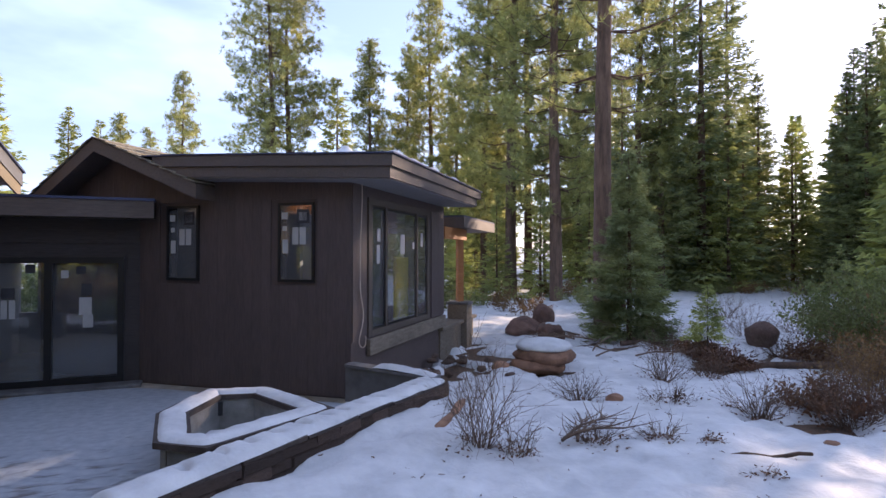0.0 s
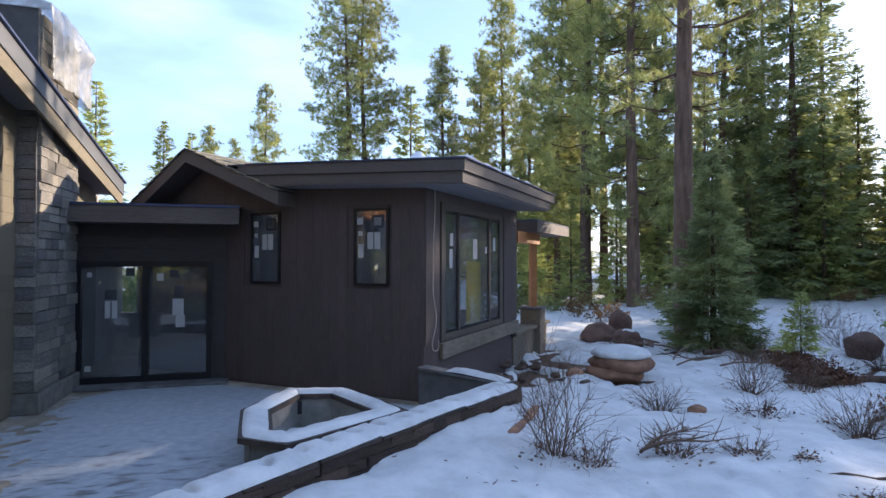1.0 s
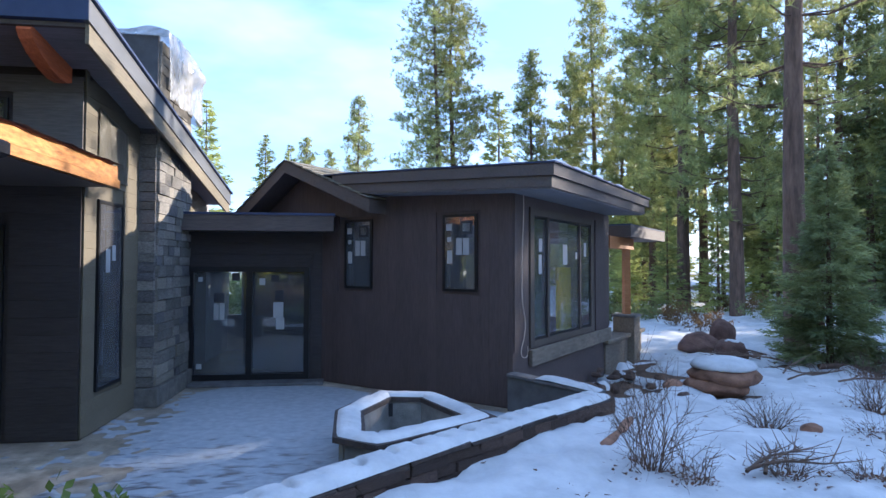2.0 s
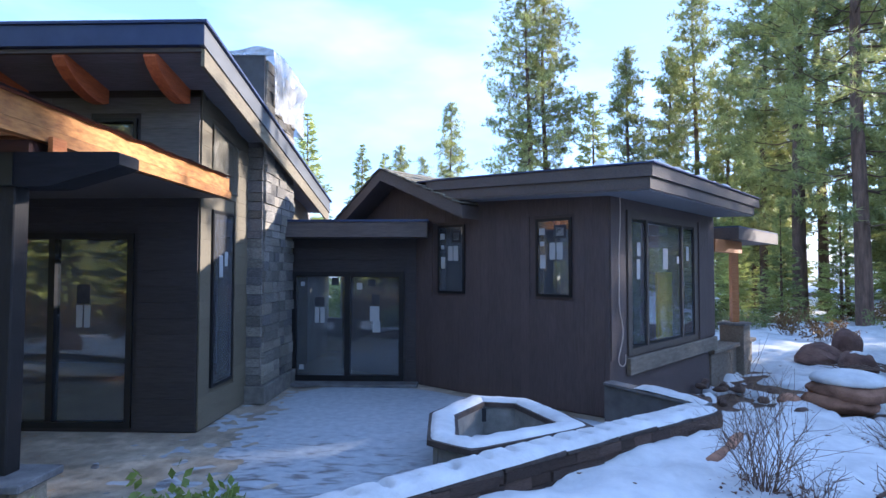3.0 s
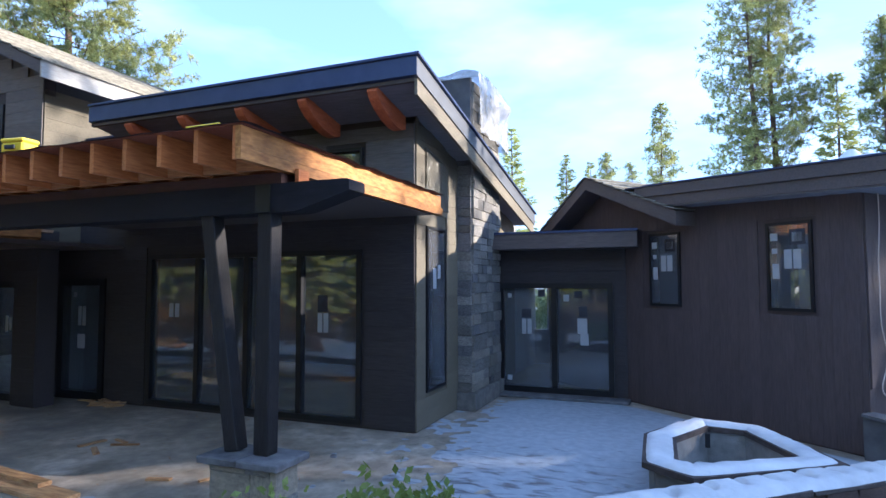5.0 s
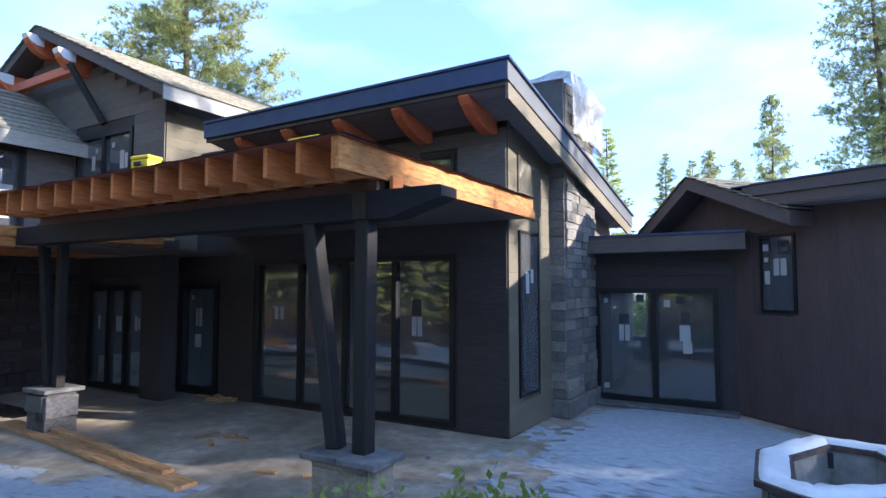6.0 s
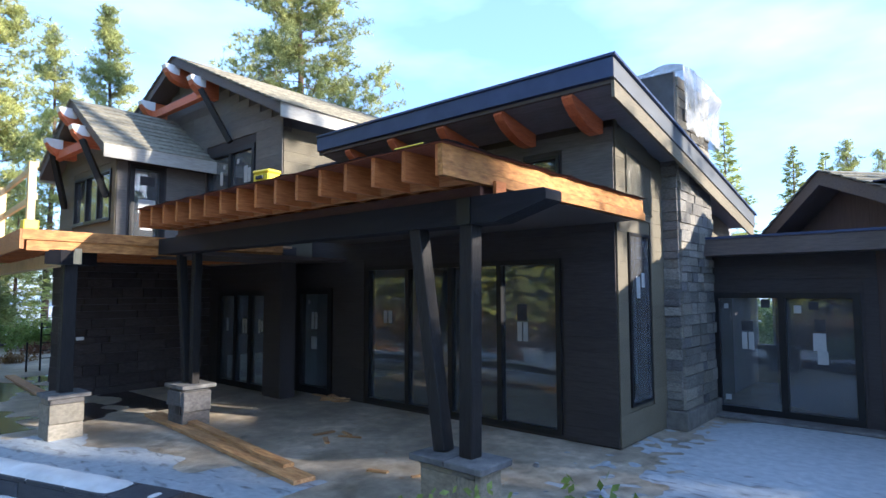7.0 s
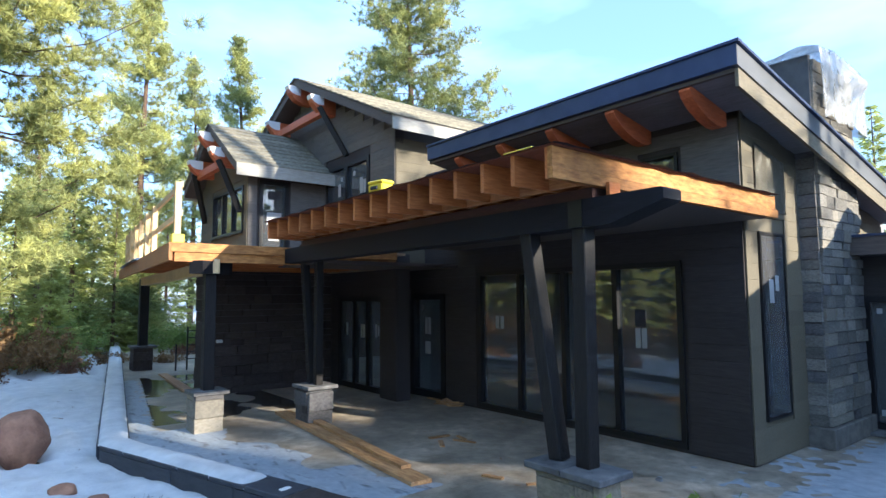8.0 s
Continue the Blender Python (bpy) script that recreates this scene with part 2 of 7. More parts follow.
SHINGLE = mat("brown_grey_shingle", (0.125, 0.115, 0.085), (0.30, 0.275, 0.21), 9, 0.9, 0.5, (1, 1, 1), 0.18)
FRAME = mat("black_window_frame", (0.008, 0.008, 0.009), (0.016, 0.016, 0.018), 4, 0.4, 0.05, blotch=0.1)
BEAM = mat("dark_stained_timber", (0.008, 0.008, 0.010), (0.019, 0.018, 0.022), 5, 0.6, 0.3, (1.2, 12, 12), 0.08, spec=0.2)
POST = mat("dark_stained_post", (0.010, 0.009, 0.0095), (0.027, 0.024, 0.023), 5, 0.5, 0.3, (12, 12, 1.2), 0.08, spec=0.25)
TIMBER = mat("fresh_sawn_timber", (0.30, 0.086, 0.017), (0.54, 0.200, 0.050), 5, 0.6, 0.25, (12, 1.2, 12), 0.14)
PLATE = mat("dark_red_brown_timber", (0.035, 0.013, 0.010), (0.075, 0.028, 0.020), 5, 0.6, 0.25, (1.2, 12, 12), 0.1)
TIMBER_RED = mat("red_brown_timber", (0.13, 0.035, 0.018), (0.24, 0.075, 0.035), 5, 0.6, 0.25, (1.2, 12, 12), 0.1)
TIMBER_X = mat("fresh_sawn_timber_lengthwise", (0.29, 0.10, 0.028), (0.52, 0.24, 0.08), 5, 0.6, 0.25, (1.2, 12, 12), 0.14)
PLANK = mat("wet_stained_plank", (0.22, 0.095, 0.030), (0.58, 0.37, 0.17), 4, 0.5, 0.25, (1.2, 9, 9), 0.1, blotch=0.6)
PINE_RAIL = mat("pale_pine_lumber", (0.58, 0.38, 0.17), (0.78, 0.58, 0.30), 5, 0.6, 0.2, (8, 8, 1.5), 0.12)
RIM = mat("pale_rim_lumber", (0.20, 0.072, 0.012), (0.56, 0.262, 0.066), 5, 0.6, 0.25, (5, 1.2, 5), 0.1, blotch=0.75)
CEDAR = mat("red_cedar_timber", (0.42, 0.10, 0.036), (0.62, 0.18, 0.062), 5, 0.55, 0.25, (8, 1.2, 8), 0.1)
PLYWOOD = mat("plywood_sheathing", (0.36, 0.20, 0.10), (0.55, 0.35, 0.19), 4, 0.7, 0.2, (1, 8, 1), 0.08)
FELT = mat("dark_roofing_felt", (0.03, 0.018, 0.02), (0.07, 0.04, 0.04), 8, 0.8, 0.2)
STONE = mat("grey_stone_veneer", (0.13, 0.12, 0.105), (0.27, 0.25, 0.215), 7, 0.85, 0.6, (1, 1, 1), 0.35, blotch=0.3)
# Buff here is sunlight put into the tone of grey pedestal stone.
STONE_WARM = mat("sun_toned_stone_veneer", (0.19, 0.165, 0.12), (0.36, 0.31, 0.23), 7, 0.85, 0.6, (1, 1, 1), 0.25)
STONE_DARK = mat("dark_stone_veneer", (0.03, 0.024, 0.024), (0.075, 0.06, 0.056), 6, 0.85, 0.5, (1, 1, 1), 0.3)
CAPSTONE = mat("bluestone_cap", (0.07, 0.068, 0.07), (0.19, 0.185, 0.18), 6, 0.7, 0.3, (1, 1, 1), 0.15, blotch=0.5)
LEDGE = mat("brown_ledge_stone", (0.050, 0.031, 0.024), (0.135, 0.090, 0.066), 9, 0.85, 0.8, (1, 1, 3), 0.45)
MORTAR = mat("grey_mortar", (0.12, 0.12, 0.12), (0.2, 0.2, 0.2), 12, 0.95, 0.4)
CONCRETE = mat("patio_concrete", (0.165, 0.135, 0.092), (0.49, 0.425, 0.33), 4.5, 0.5, 0.3, (1, 1, 1), 0.08, blotch=0.75, gloss_noise=0.4, spec=0.5)
BLOCK = mat("firepit_block", (0.15, 0.145, 0.13), (0.26, 0.25, 0.23), 6, 0.85, 0.4, (1, 1, 1), 0.15)
SNOW = mat("settled_snow", (0.50, 0.505, 0.51), (0.70, 0.70, 0.695), 3.0, 0.6, 0.45, (1, 1, 1), 0.0, blotch=0.15, fine=20.0, spec=0.25)
SLUSH = trodden_mat("thin_trodden_snow", (0.31, 0.34, 0.375), (0.42, 0.45, 0.48), (0.085, 0.082, 0.085), (0.19, 0.18, 0.175))
WATER = mat("wet_slab", (0.028, 0.026, 0.024), (0.05, 0.046, 0.042), 3.0, 0.05, 0.12, (1, 1, 1), 0.0, blotch=0.2, fine=6.0, gloss_noise=0.05, spec=0.6)
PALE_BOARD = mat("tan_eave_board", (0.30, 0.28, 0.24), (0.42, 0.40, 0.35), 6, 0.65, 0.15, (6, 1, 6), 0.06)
CAP_DARK = mat("dark_cap_stone", (0.035, 0.027, 0.023), (0.09, 0.07, 0.06), 7, 0.8, 0.5, (1, 1, 1), 0.25)
CURB = mat("dark_curb_stone", (0.03, 0.032, 0.04), (0.06, 0.062, 0.072), 5, 0.6, 0.25, (1, 1, 1), 0.12)
DIRT = mat("forest_litter", (0.06, 0.038, 0.024), (0.17, 0.11, 0.07), 5, 0.95, 0.8, (1, 1, 1), 0.0, blotch=0.4, fine=30.0)
ROCK = mat("reddish_boulder", (0.16, 0.082, 0.050), (0.38, 0.21, 0.13), 3.5, 0.9, 0.8, (1, 1, 1), 0.2, blotch=0.4, fine=25.0)
ROCK_DARK = mat("dark_reddish_boulder", (0.075, 0.042, 0.034), (0.19, 0.115, 0.085), 3.5, 0.9, 0.8, (1, 1, 1), 0.2, blotch=0.4, fine=25.0)
BARK = mat("pine_bark", (0.07, 0.045, 0.032), (0.22, 0.14, 0.095), 3.0, 0.95, 1.0, (3, 3, 0.6), 0.2)
TWIG = mat("bare_twig", (0.10, 0.065, 0.045), (0.22, 0.15, 0.105), 6, 0.9, 0.2, (1, 1, 1), 0.2)
PINE = leaf_mat("pine_needles", (0.18, 0.215, 0.08), (0.58, 0.57, 0.18), 0.34)
FIR = leaf_mat("fir_needles", (0.18, 0.22, 0.075), (0.54, 0.56, 0.16), 0.36)
# Backlit firs: the shade on their near side is put into darker needles.
FIR_BACKLIT = leaf_mat("backlit_fir_needles", (0.14, 0.185, 0.085), (0.40, 0.43, 0.17), 0.34)
YELLOW_FILM = leaf_mat("yellow_film", (0.75, 0.60, 0.03), (0.90, 0.75, 0.06), 0.6)
LEAF = leaf_mat("green_leaf", (0.14, 0.20, 0.04), (0.32, 0.38, 0.10), 0.45)
DEADLEAF = leaf_mat("dead_leaf", (0.11, 0.05, 0.028), (0.22, 0.115, 0.06), 0.2)
DRYLEAF = leaf_mat("dry_brush_leaf", (0.17, 0.095, 0.035), (0.30, 0.19, 0.08), 0.35)
PAPER = mat("grey_white_paper_label", (0.34, 0.34, 0.34), (0.43, 0.43, 0.42), 5, 0.7, 0.0, blotch=0.06)
INK = mat("dark_print", (0.03, 0.03, 0.035), (0.06, 0.06, 0.065), 5, 0.7, 0.0, blotch=0.06)
YELLOW = mat("yellow_plastic", (0.75, 0.55, 0.02), (0.85, 0.66, 0.04), 4, 0.45, 0.05, blotch=0.1)
INTERIOR = mat("bare_gypsum_board", (0.30, 0.29, 0.29), (0.38, 0.37, 0.37), 3, 0.85, 0.05, blotch=0.12)
SUBFLOOR = mat("plywood_subfloor", (0.22, 0.16, 0.10), (0.34, 0.25, 0.16), 3, 0.8, 0.1)
PLASTIC = film_mat("milky_plastic_sheet", (0.44, 0.44, 0.43), 0.36)
SHEETING = mat("dull_plastic_sheeting", (0.15, 0.135, 0.10), (0.25, 0.23, 0.18), 4, 0.35, 0.3, (6, 6, 1), blotch=0.15, spec=0.5)
CORD = mat("pale_cord", (0.45, 0.36, 0.30), (0.60, 0.50, 0.42), 8, 0.7, 0.0)
SHRUB_GREEN = leaf_mat("evergreen_brush_leaf", (0.11, 0.14, 0.045), (0.25, 0.27, 0.09), 0.45)
GLASS = glass_mat("window_glass", (0.80, 0.85, 0.87), 0.085, 0.02)
PLAIN_WHITE = mat("plain_white", (0.72, 0.72, 0.72), (0.86, 0.86, 0.86), 4, 0.6, 0.1, blotch=0.08)


# ---- building blocks ----
def add_box(bm, x0, x1, y0, y1, z0, z1, m=None, bevel=0.0):
    """A box; m turns or shears it."""
    vs = [bm.verts.new((x, y, z)) for z in (z0, z1) for x, y in ((x0, y0), (x1, y0), (x1, y1), (x0, y1))]
    fs = [(3, 2, 1, 0), (4, 5, 6, 7), (0, 1, 5, 4), (1, 2, 6, 5), (2, 3, 7, 6), (3, 0, 4, 7)]
    faces = [bm.faces.new([vs[i] for i in f]) for f in fs]
    if bevel:
        es = list({e for f in faces for e in f.edges})
        made = bmesh.ops.bevel(bm, geom=es, offset=bevel, segments=1, affect="EDGES", profile=0.6)
        vs = list({v for f in made["faces"] for v in f.verts} | {v for v in vs if v.is_valid})
    if m is not None:
        for v in vs:
            if v.is_valid:
                v.co = m @ v.co
    return vs


def add_prism(bm, low, high):
    """A solid between two loops of as many points."""
    a, b = [bm.verts.new(p) for p in low], [bm.verts.new(p) for p in high]
    n = len(a)
    bm.faces.new(list(reversed(a)))
    bm.faces.new(b)
    for i in range(n):
        bm.faces.new((a[i], a[(i + 1) % n], b[(i + 1) % n], b[i]))


def add_bar(bm, p, q, w, h, up=(0, 0, 1), bevel=0.0):
    """A squared timber from p to q, w wide and h deep."""
    p, q = Vector(p), Vector(q)
    d = (q - p)
    ln = d.length
    x = d.normalized()
    y = Vector(up).cross(x)
    if y.length < 1e-4:
        y = Vector((0, 1, 0))
    y.normalize()
    zz = x.cross(y)
    m = Matrix(((x.x, y.x, zz.x, p.x), (x.y, y.y, zz.y, p.y), (x.z, y.z, zz.z, p.z), (0, 0, 0, 1)))
    add_box(bm, 0, ln, -w / 2, w / 2, -h / 2, h / 2, m, bevel)


def mesh_of(bm, name, material, smooth=False):
    bmesh.ops.recalc_face_normals(bm, faces=bm.faces)
    me = bpy.data.meshes.new(name)
    bm.to_mesh(me)
    bm.free()
    me.materials.append(material)
    if smooth:
        me.polygons.foreach_set("use_smooth", [True] * len(me.polygons))
    return me


def part(name, bm, material, parent, label="", smooth=False):
    """One bmesh as one mesh object under a thing or a part."""
    ob = new(name, mesh_of(bm, name, material, smooth))
    ob.parent = parent
    if label:
        ob["label"] = label
    return ob


def solid(name, bm, material, label, category, kind="", smooth=False, group=""):
    return tagged(new(name, mesh_of(bm, name, material, smooth)), label, category, group, kind)


def empty(name, m, label, category, kind="", group=""):
    ob = new(name)
    ob.matrix_world = m
    return tagged(ob, label, category, group, kind)


def one_box(*a, bevel=0.0):
    bm = bmesh.new()
    add_box(bm, *a, bevel=bevel)
    return bm


def piece(name, me, parent, m):
    ob = new(name, me)
    ob.parent = parent
    ob.matrix_basis = m
    return ob


_box_meshes = {}


def box_mesh(name, sx, sy, sz, material, bevel=0.004):
    """A shared small block, its corner at the origin."""
    key = (name, round(sx, 3), round(sy, 3), round(sz, 3), material.name)
    if key not in _box_meshes:
        bm = bmesh.new()
        add_box(bm, 0, key[1], 0, sy, 0, sz)
        if bevel:
            bmesh.ops.bevel(bm, geom=list(bm.edges), offset=bevel, segments=1, affect="EDGES")
        _box_meshes[key] = mesh_of(bm, name, material)
    return _box_meshes[key]


def side(x, y, deg):
    """The frame of a wall: its local x runs along the wall, its local -y looks outward."""
    return pose(x, y, 0, 0, 0, deg)


def cut(lo, hi, holes):
    """The spans of lo..hi that no hole covers."""
    spans = [(lo, hi)]
    for a, b in holes:
        spans = [s for u, v in spans for s in ((u, min(v, a)), (max(u, b), v)) if s[1] - s[0] > 0.02]
    return spans


def wall(name, m, length, top, openings, label, material, thick=0.2, base=0.0, u0=0.0):
    """A wall with openings through it. top: a height, or heights at both ends (a straight slope), or a function of u. Openings: u0, u1, z0, z1."""
    f = top if callable(top) else (lambda u: top if isinstance(top, (int, float)) else top[0] + (top[1] - top[0]) * (u - u0) / (length - u0))
    us = sorted({u0, length, *[u for o in openings for u in o[:2] if u0 < u < length], *(k for k in (f.knots if hasattr(f, "knots") else ()))})
    bm = bmesh.new()
    for a, b in zip(us, us[1:]):
        mid = (a + b) / 2
        lows = sorted((o[2], o[3]) for o in openings if o[0] < mid < o[1])
        z = base
        for lo, hi in lows:
            if lo - z > 0.01:
                add_box(bm, a, b, 0, thick, z, lo)
            z = hi
        add_prism(bm, [(a, 0, z), (b, 0, z), (b, thick, z), (a, thick, z)], [(a, 0, f(a)), (b, 0, f(b)), (b, thick, f(b)), (a, thick, f(a))])
    ob = solid(name, bm, material, label, "wall", "structure")
    ob.matrix_world = m
    return ob


def lap_siding(owner, length, top, openings, material, row=0.2, base=0.02, u0=0.0, name="siding_board"):
    """Level boards that lap one another, cut round the openings."""
    f = top if callable(top) else (lambda u: top)
    z, k = base, 0
    rng = random.Random(len(name) + int(length * 100))
    while z < max(f(u0 + (length - u0) * i / 20) for i in range(21)) - 0.05:
        holes = [(o[0] - 0.05, o[1] + 0.05) for o in openings if o[2] - 0.05 < z + row and o[3] + 0.05 > z]
        ok = [u0 + (length - u0) * i / 200 for i in range(201) if f(u0 + (length - u0) * i / 200) >= z + row * 0.9]
        if ok:
            for a, b in cut(min(ok), max(ok), holes):
                joints = [a]
                while b - joints[-1] > 4.2:
                    joints.append(joints[-1] + rng.uniform(2.2, 3.6))
                joints.append(b)
                for p, q in zip(joints, joints[1:]):
                    me = box_mesh(name, q - p - 0.004, 0.018, row - 0.001, material, 0.0015)
                    piece(name, me, owner, Matrix.Translation((p + 0.002, -0.024, z)) @ pose(0, 0, 0, -0.7, 0, 0))
        z += row
        k += 1


def upright_siding(owner, length, top, openings, material, width=0.14, base=0.02, u0=0.0, name="siding_board"):
    """Upright boards side by side, cut round the openings."""
    f = top if callable(top) else (lambda u: top)
    u = u0
    rng = random.Random(int(length * 77))
    while u < length - 0.03:
        w = min(width, length - u)
        holes = [(o[2] - 0.05, o[3] + 0.05) for o in openings if o[0] - 0.05 < u + w and o[1] + 0.05 > u]
        for a, b in cut(base, min(f(u), f(u + w)), holes):
            me = box_mesh(name, w - 0.001, 0.02, round(b - a, 2), material, 0.0012)
            piece(name, me, owner, Matrix.Translation((u + 0.0005, -0.021 - rng.uniform(0, 0.0006), a)))
        u += width


def window(name, m, w, h, columns, label, papers=(), kind="window", fr=0.06, sill=True, depth=(-0.035, 0.03, 0.09)):
    """A window or glazed door in an opening w by h; the frame's corner is at m. columns: the widths' shares. papers: u, z, width, height of stuck-on sheets. depth: the frame's face, the glass and the frame's back."""
    win = empty(name, m, label, kind, "structure")
    bm = bmesh.new()
    for a in ((0, fr, 0, h), (w - fr, w, 0, h), (fr, w - fr, 0, fr), (fr, w - fr, h - fr, h)):
        add_box(bm, a[0], a[1], depth[0], depth[2], a[2], a[3])
    total, u, cols = sum(columns), fr, []
    inner = w - 2 * fr
    for i, c in enumerate(columns):
        du = inner * c / total
        cols.append((u, u + du))
        u += du
        if i < len(columns) - 1:
            add_box(bm, u - fr * 0.55, u + fr * 0.55, depth[0] + 0.005, depth[2] - 0.005, fr, h - fr)
    part("window_frame", bm, FRAME, win)
    if sill:
        part("window_sill", one_box(-0.05, w + 0.05, -0.075, -0.036, -0.035, 0.0), FRAME, win)
    panes = []
    for a, b in cols:
        pa = part("pane", one_box(a + 0.008, b - 0.008, depth[1], depth[1] + 0.008, fr + 0.004, h - fr - 0.004), GLASS, win)
        pa.visible_shadow = False
        panes.append((a, b, pa))
    for u, z, pw, ph, dark in papers:
        pa = next((q for a, b, q in panes if a <= u <= b), panes[0][2])
        lab = part("paper_label", one_box(u, u + pw, depth[1] - 0.0035, depth[1] - 0.001, z, z + ph), INK if dark else PAPER, pa, "dark printed sheet" if dark else "white printed paper label")
    return win


def tri_mesh(name, verts, material, mat2=None):
    """A mesh of loose triangles, three rows each."""
    v = np.asarray(verts, dtype=np.float32)
    n = len(v)
    me = bpy.data.meshes.new(name)
    me.vertices.add(n)
    me.vertices.foreach_set("co", v.ravel())
    me.loops.add(n)
    me.loops.foreach_set("vertex_index", np.arange(n, dtype=np.int32))
    me.polygons.add(n // 3)
    me.polygons.foreach_set("loop_start", np.arange(0, n, 3, dtype=np.int32))
    me.update()
    me.validate()
    me.materials.append(material)
    return me


# ---- ground ----
PATIO_EDGE = [(-25.5, -2.6), (-15.5, -4.2), (-5.6, -5.8), (-2.2, -4.75), (0.6, -4.05), (2.4, -3.05), (3.55, -2.2), (4.75, -1.25), (6.25, -0.1)]
FOOTPRINT = PATIO_EDGE + [(5.35, 0.87), (8.05, 4.09), (1.15, 9.9), (-6, 12), (-25, 10)]
EYE = Vector((3.305, -7.273))


def inside(x, y, poly):
    hit = False
    for (x0, y0), (x1, y1) in zip(poly, poly[1:] + poly[:1]):
        if (y0 > y) != (y1 > y) and x < (x1 - x0) * (y - y0) / (y1 - y0) + x0:
            hit = not hit
    return hit


def gap_to(x, y, line):
    """How far a place is from a line of points."""
    best = 1e9
    for (x0, y0), (x1, y1) in zip(line, line[1:]):
        dx, dy = x1 - x0, y1 - y0
        t = max(0.0, min(1.0, ((x - x0) * dx + (y - y0) * dy) / (dx * dx + dy * dy)))
        best = min(best, math.hypot(x - x0 - t * dx, y - y0 - t * dy))
    return best


def ground_z(x, y):
    r = math.hypot(x - EYE.x, y - EYE.y)
    z = 0.16 * noise.noise((x * 0.11, y * 0.11, 3.0)) + 0.07 * noise.noise((x * 0.45, y * 0.45, 8.0)) - 0.02
    if r < 30:
        d = gap_to(x, y, PATIO_EDGE[4:])
        z += 0.14 * math.exp(-(d / 1.6) ** 2)
    if r > 40:
        z += min(6.0, 0.02 * (r - 40))
    return z


def sheet(name, xs, ys, height, material, label, category, smooth=True, keep=None, kind="structure"):
    """A sheet over a grid, with a height at every place."""
    nx, ny = len(xs), len(ys)
    zs = [[height(x, y) for x in xs] for y in ys]
    verts = [(x, y, zs[j][i]) for j, y in enumerate(ys) for i, x in enumerate(xs)]
    faces = []
    for j in range(ny - 1):
        for i in range(nx - 1):
            if keep is None or max(zs[j][i], zs[j][i + 1], zs[j + 1][i], zs[j + 1][i + 1]) > keep:
                a = j * nx + i
                faces.append((a, a + 1, a + nx + 1, a + nx))
    me = bpy.data.meshes.new(name)
    me.from_pydata(verts, [], faces)
    me.materials.append(material)
    if smooth:
        me.polygons.foreach_set("use_smooth", [True] * len(me.polygons))
    return tagged(new(name, me), label, category, "", kind)


def steps(near_lo, near_hi, step, far):
    """Grid lines: even in the middle, growing towards the horizon."""
    out = list(np.arange(near_lo, near_hi + 1e-6, step))
    d, x, y = step, out[-1], out[0]
    hi, lo = [], []
    while x < far:
        d *= 1.25
        x, y = x + d, y - d
        hi.append(x)
        lo.append(y)
    return [float(v) for v in lo[::-1] + out + hi]


def base_z(x, y):
    return -0.35 if inside(x, y, FOOTPRINT) else ground_z(x, y) - 0.07


ground = sheet("ground", steps(-30, 40, 0.8, 900), steps(-30, 40, 0.8, 900), base_z, DIRT, "brown forest floor of needles and litter under thin snow", "ground")

# places where the snow has melted back to the litter: x, y, radius
BARE = [(13.4, 5.3, 1.9), (12.6, 4.3, 1.0), (5.95, -2.1, 0.16), (12.4, 0.9, 0.9), (10.4, -2.4, 0.8), (9.9, -1.9, 0.35), (15.0, -0.6, 2.6), (8.2, 3.3, 1.3),
        (7.4, 2.2, 1.3), (8.25, -0.5, 0.4), (10.5, 0.3, 0.5), (14.5, 1.2, 0.8), (-6.2, -6.8, 0.4), (-22, -6.5, 4.0), (-15, -8.5, 2.4), (1.6, -4.5, 0.35),
        (12.2, 3.5, 1.3), (13.3, 3.2, 1.1), (6.9, 1.5, 0.9), (7.8, 2.7, 1.0), (8.7, 3.8, 1.1), (9.4, 4.8, 1.0), (17, 8, 2.2), (22, 4, 3), (11.4, 6.3, 0.6), (7.0, 1.6, 1.2), (7.9, 2.7, 1.2), (8.8, 3.8, 1.3), (9.2, 1.8, 0.7), (12.8, 1.6, 0.5), (-28, -1, 4), (-20, -1.5, 2.5), (-12.2, -7.6, 1.3), (-13.6, -8.6, 1.6), (-17, -5.4, 1.2), (-18.5, -2.6, 1.4)]


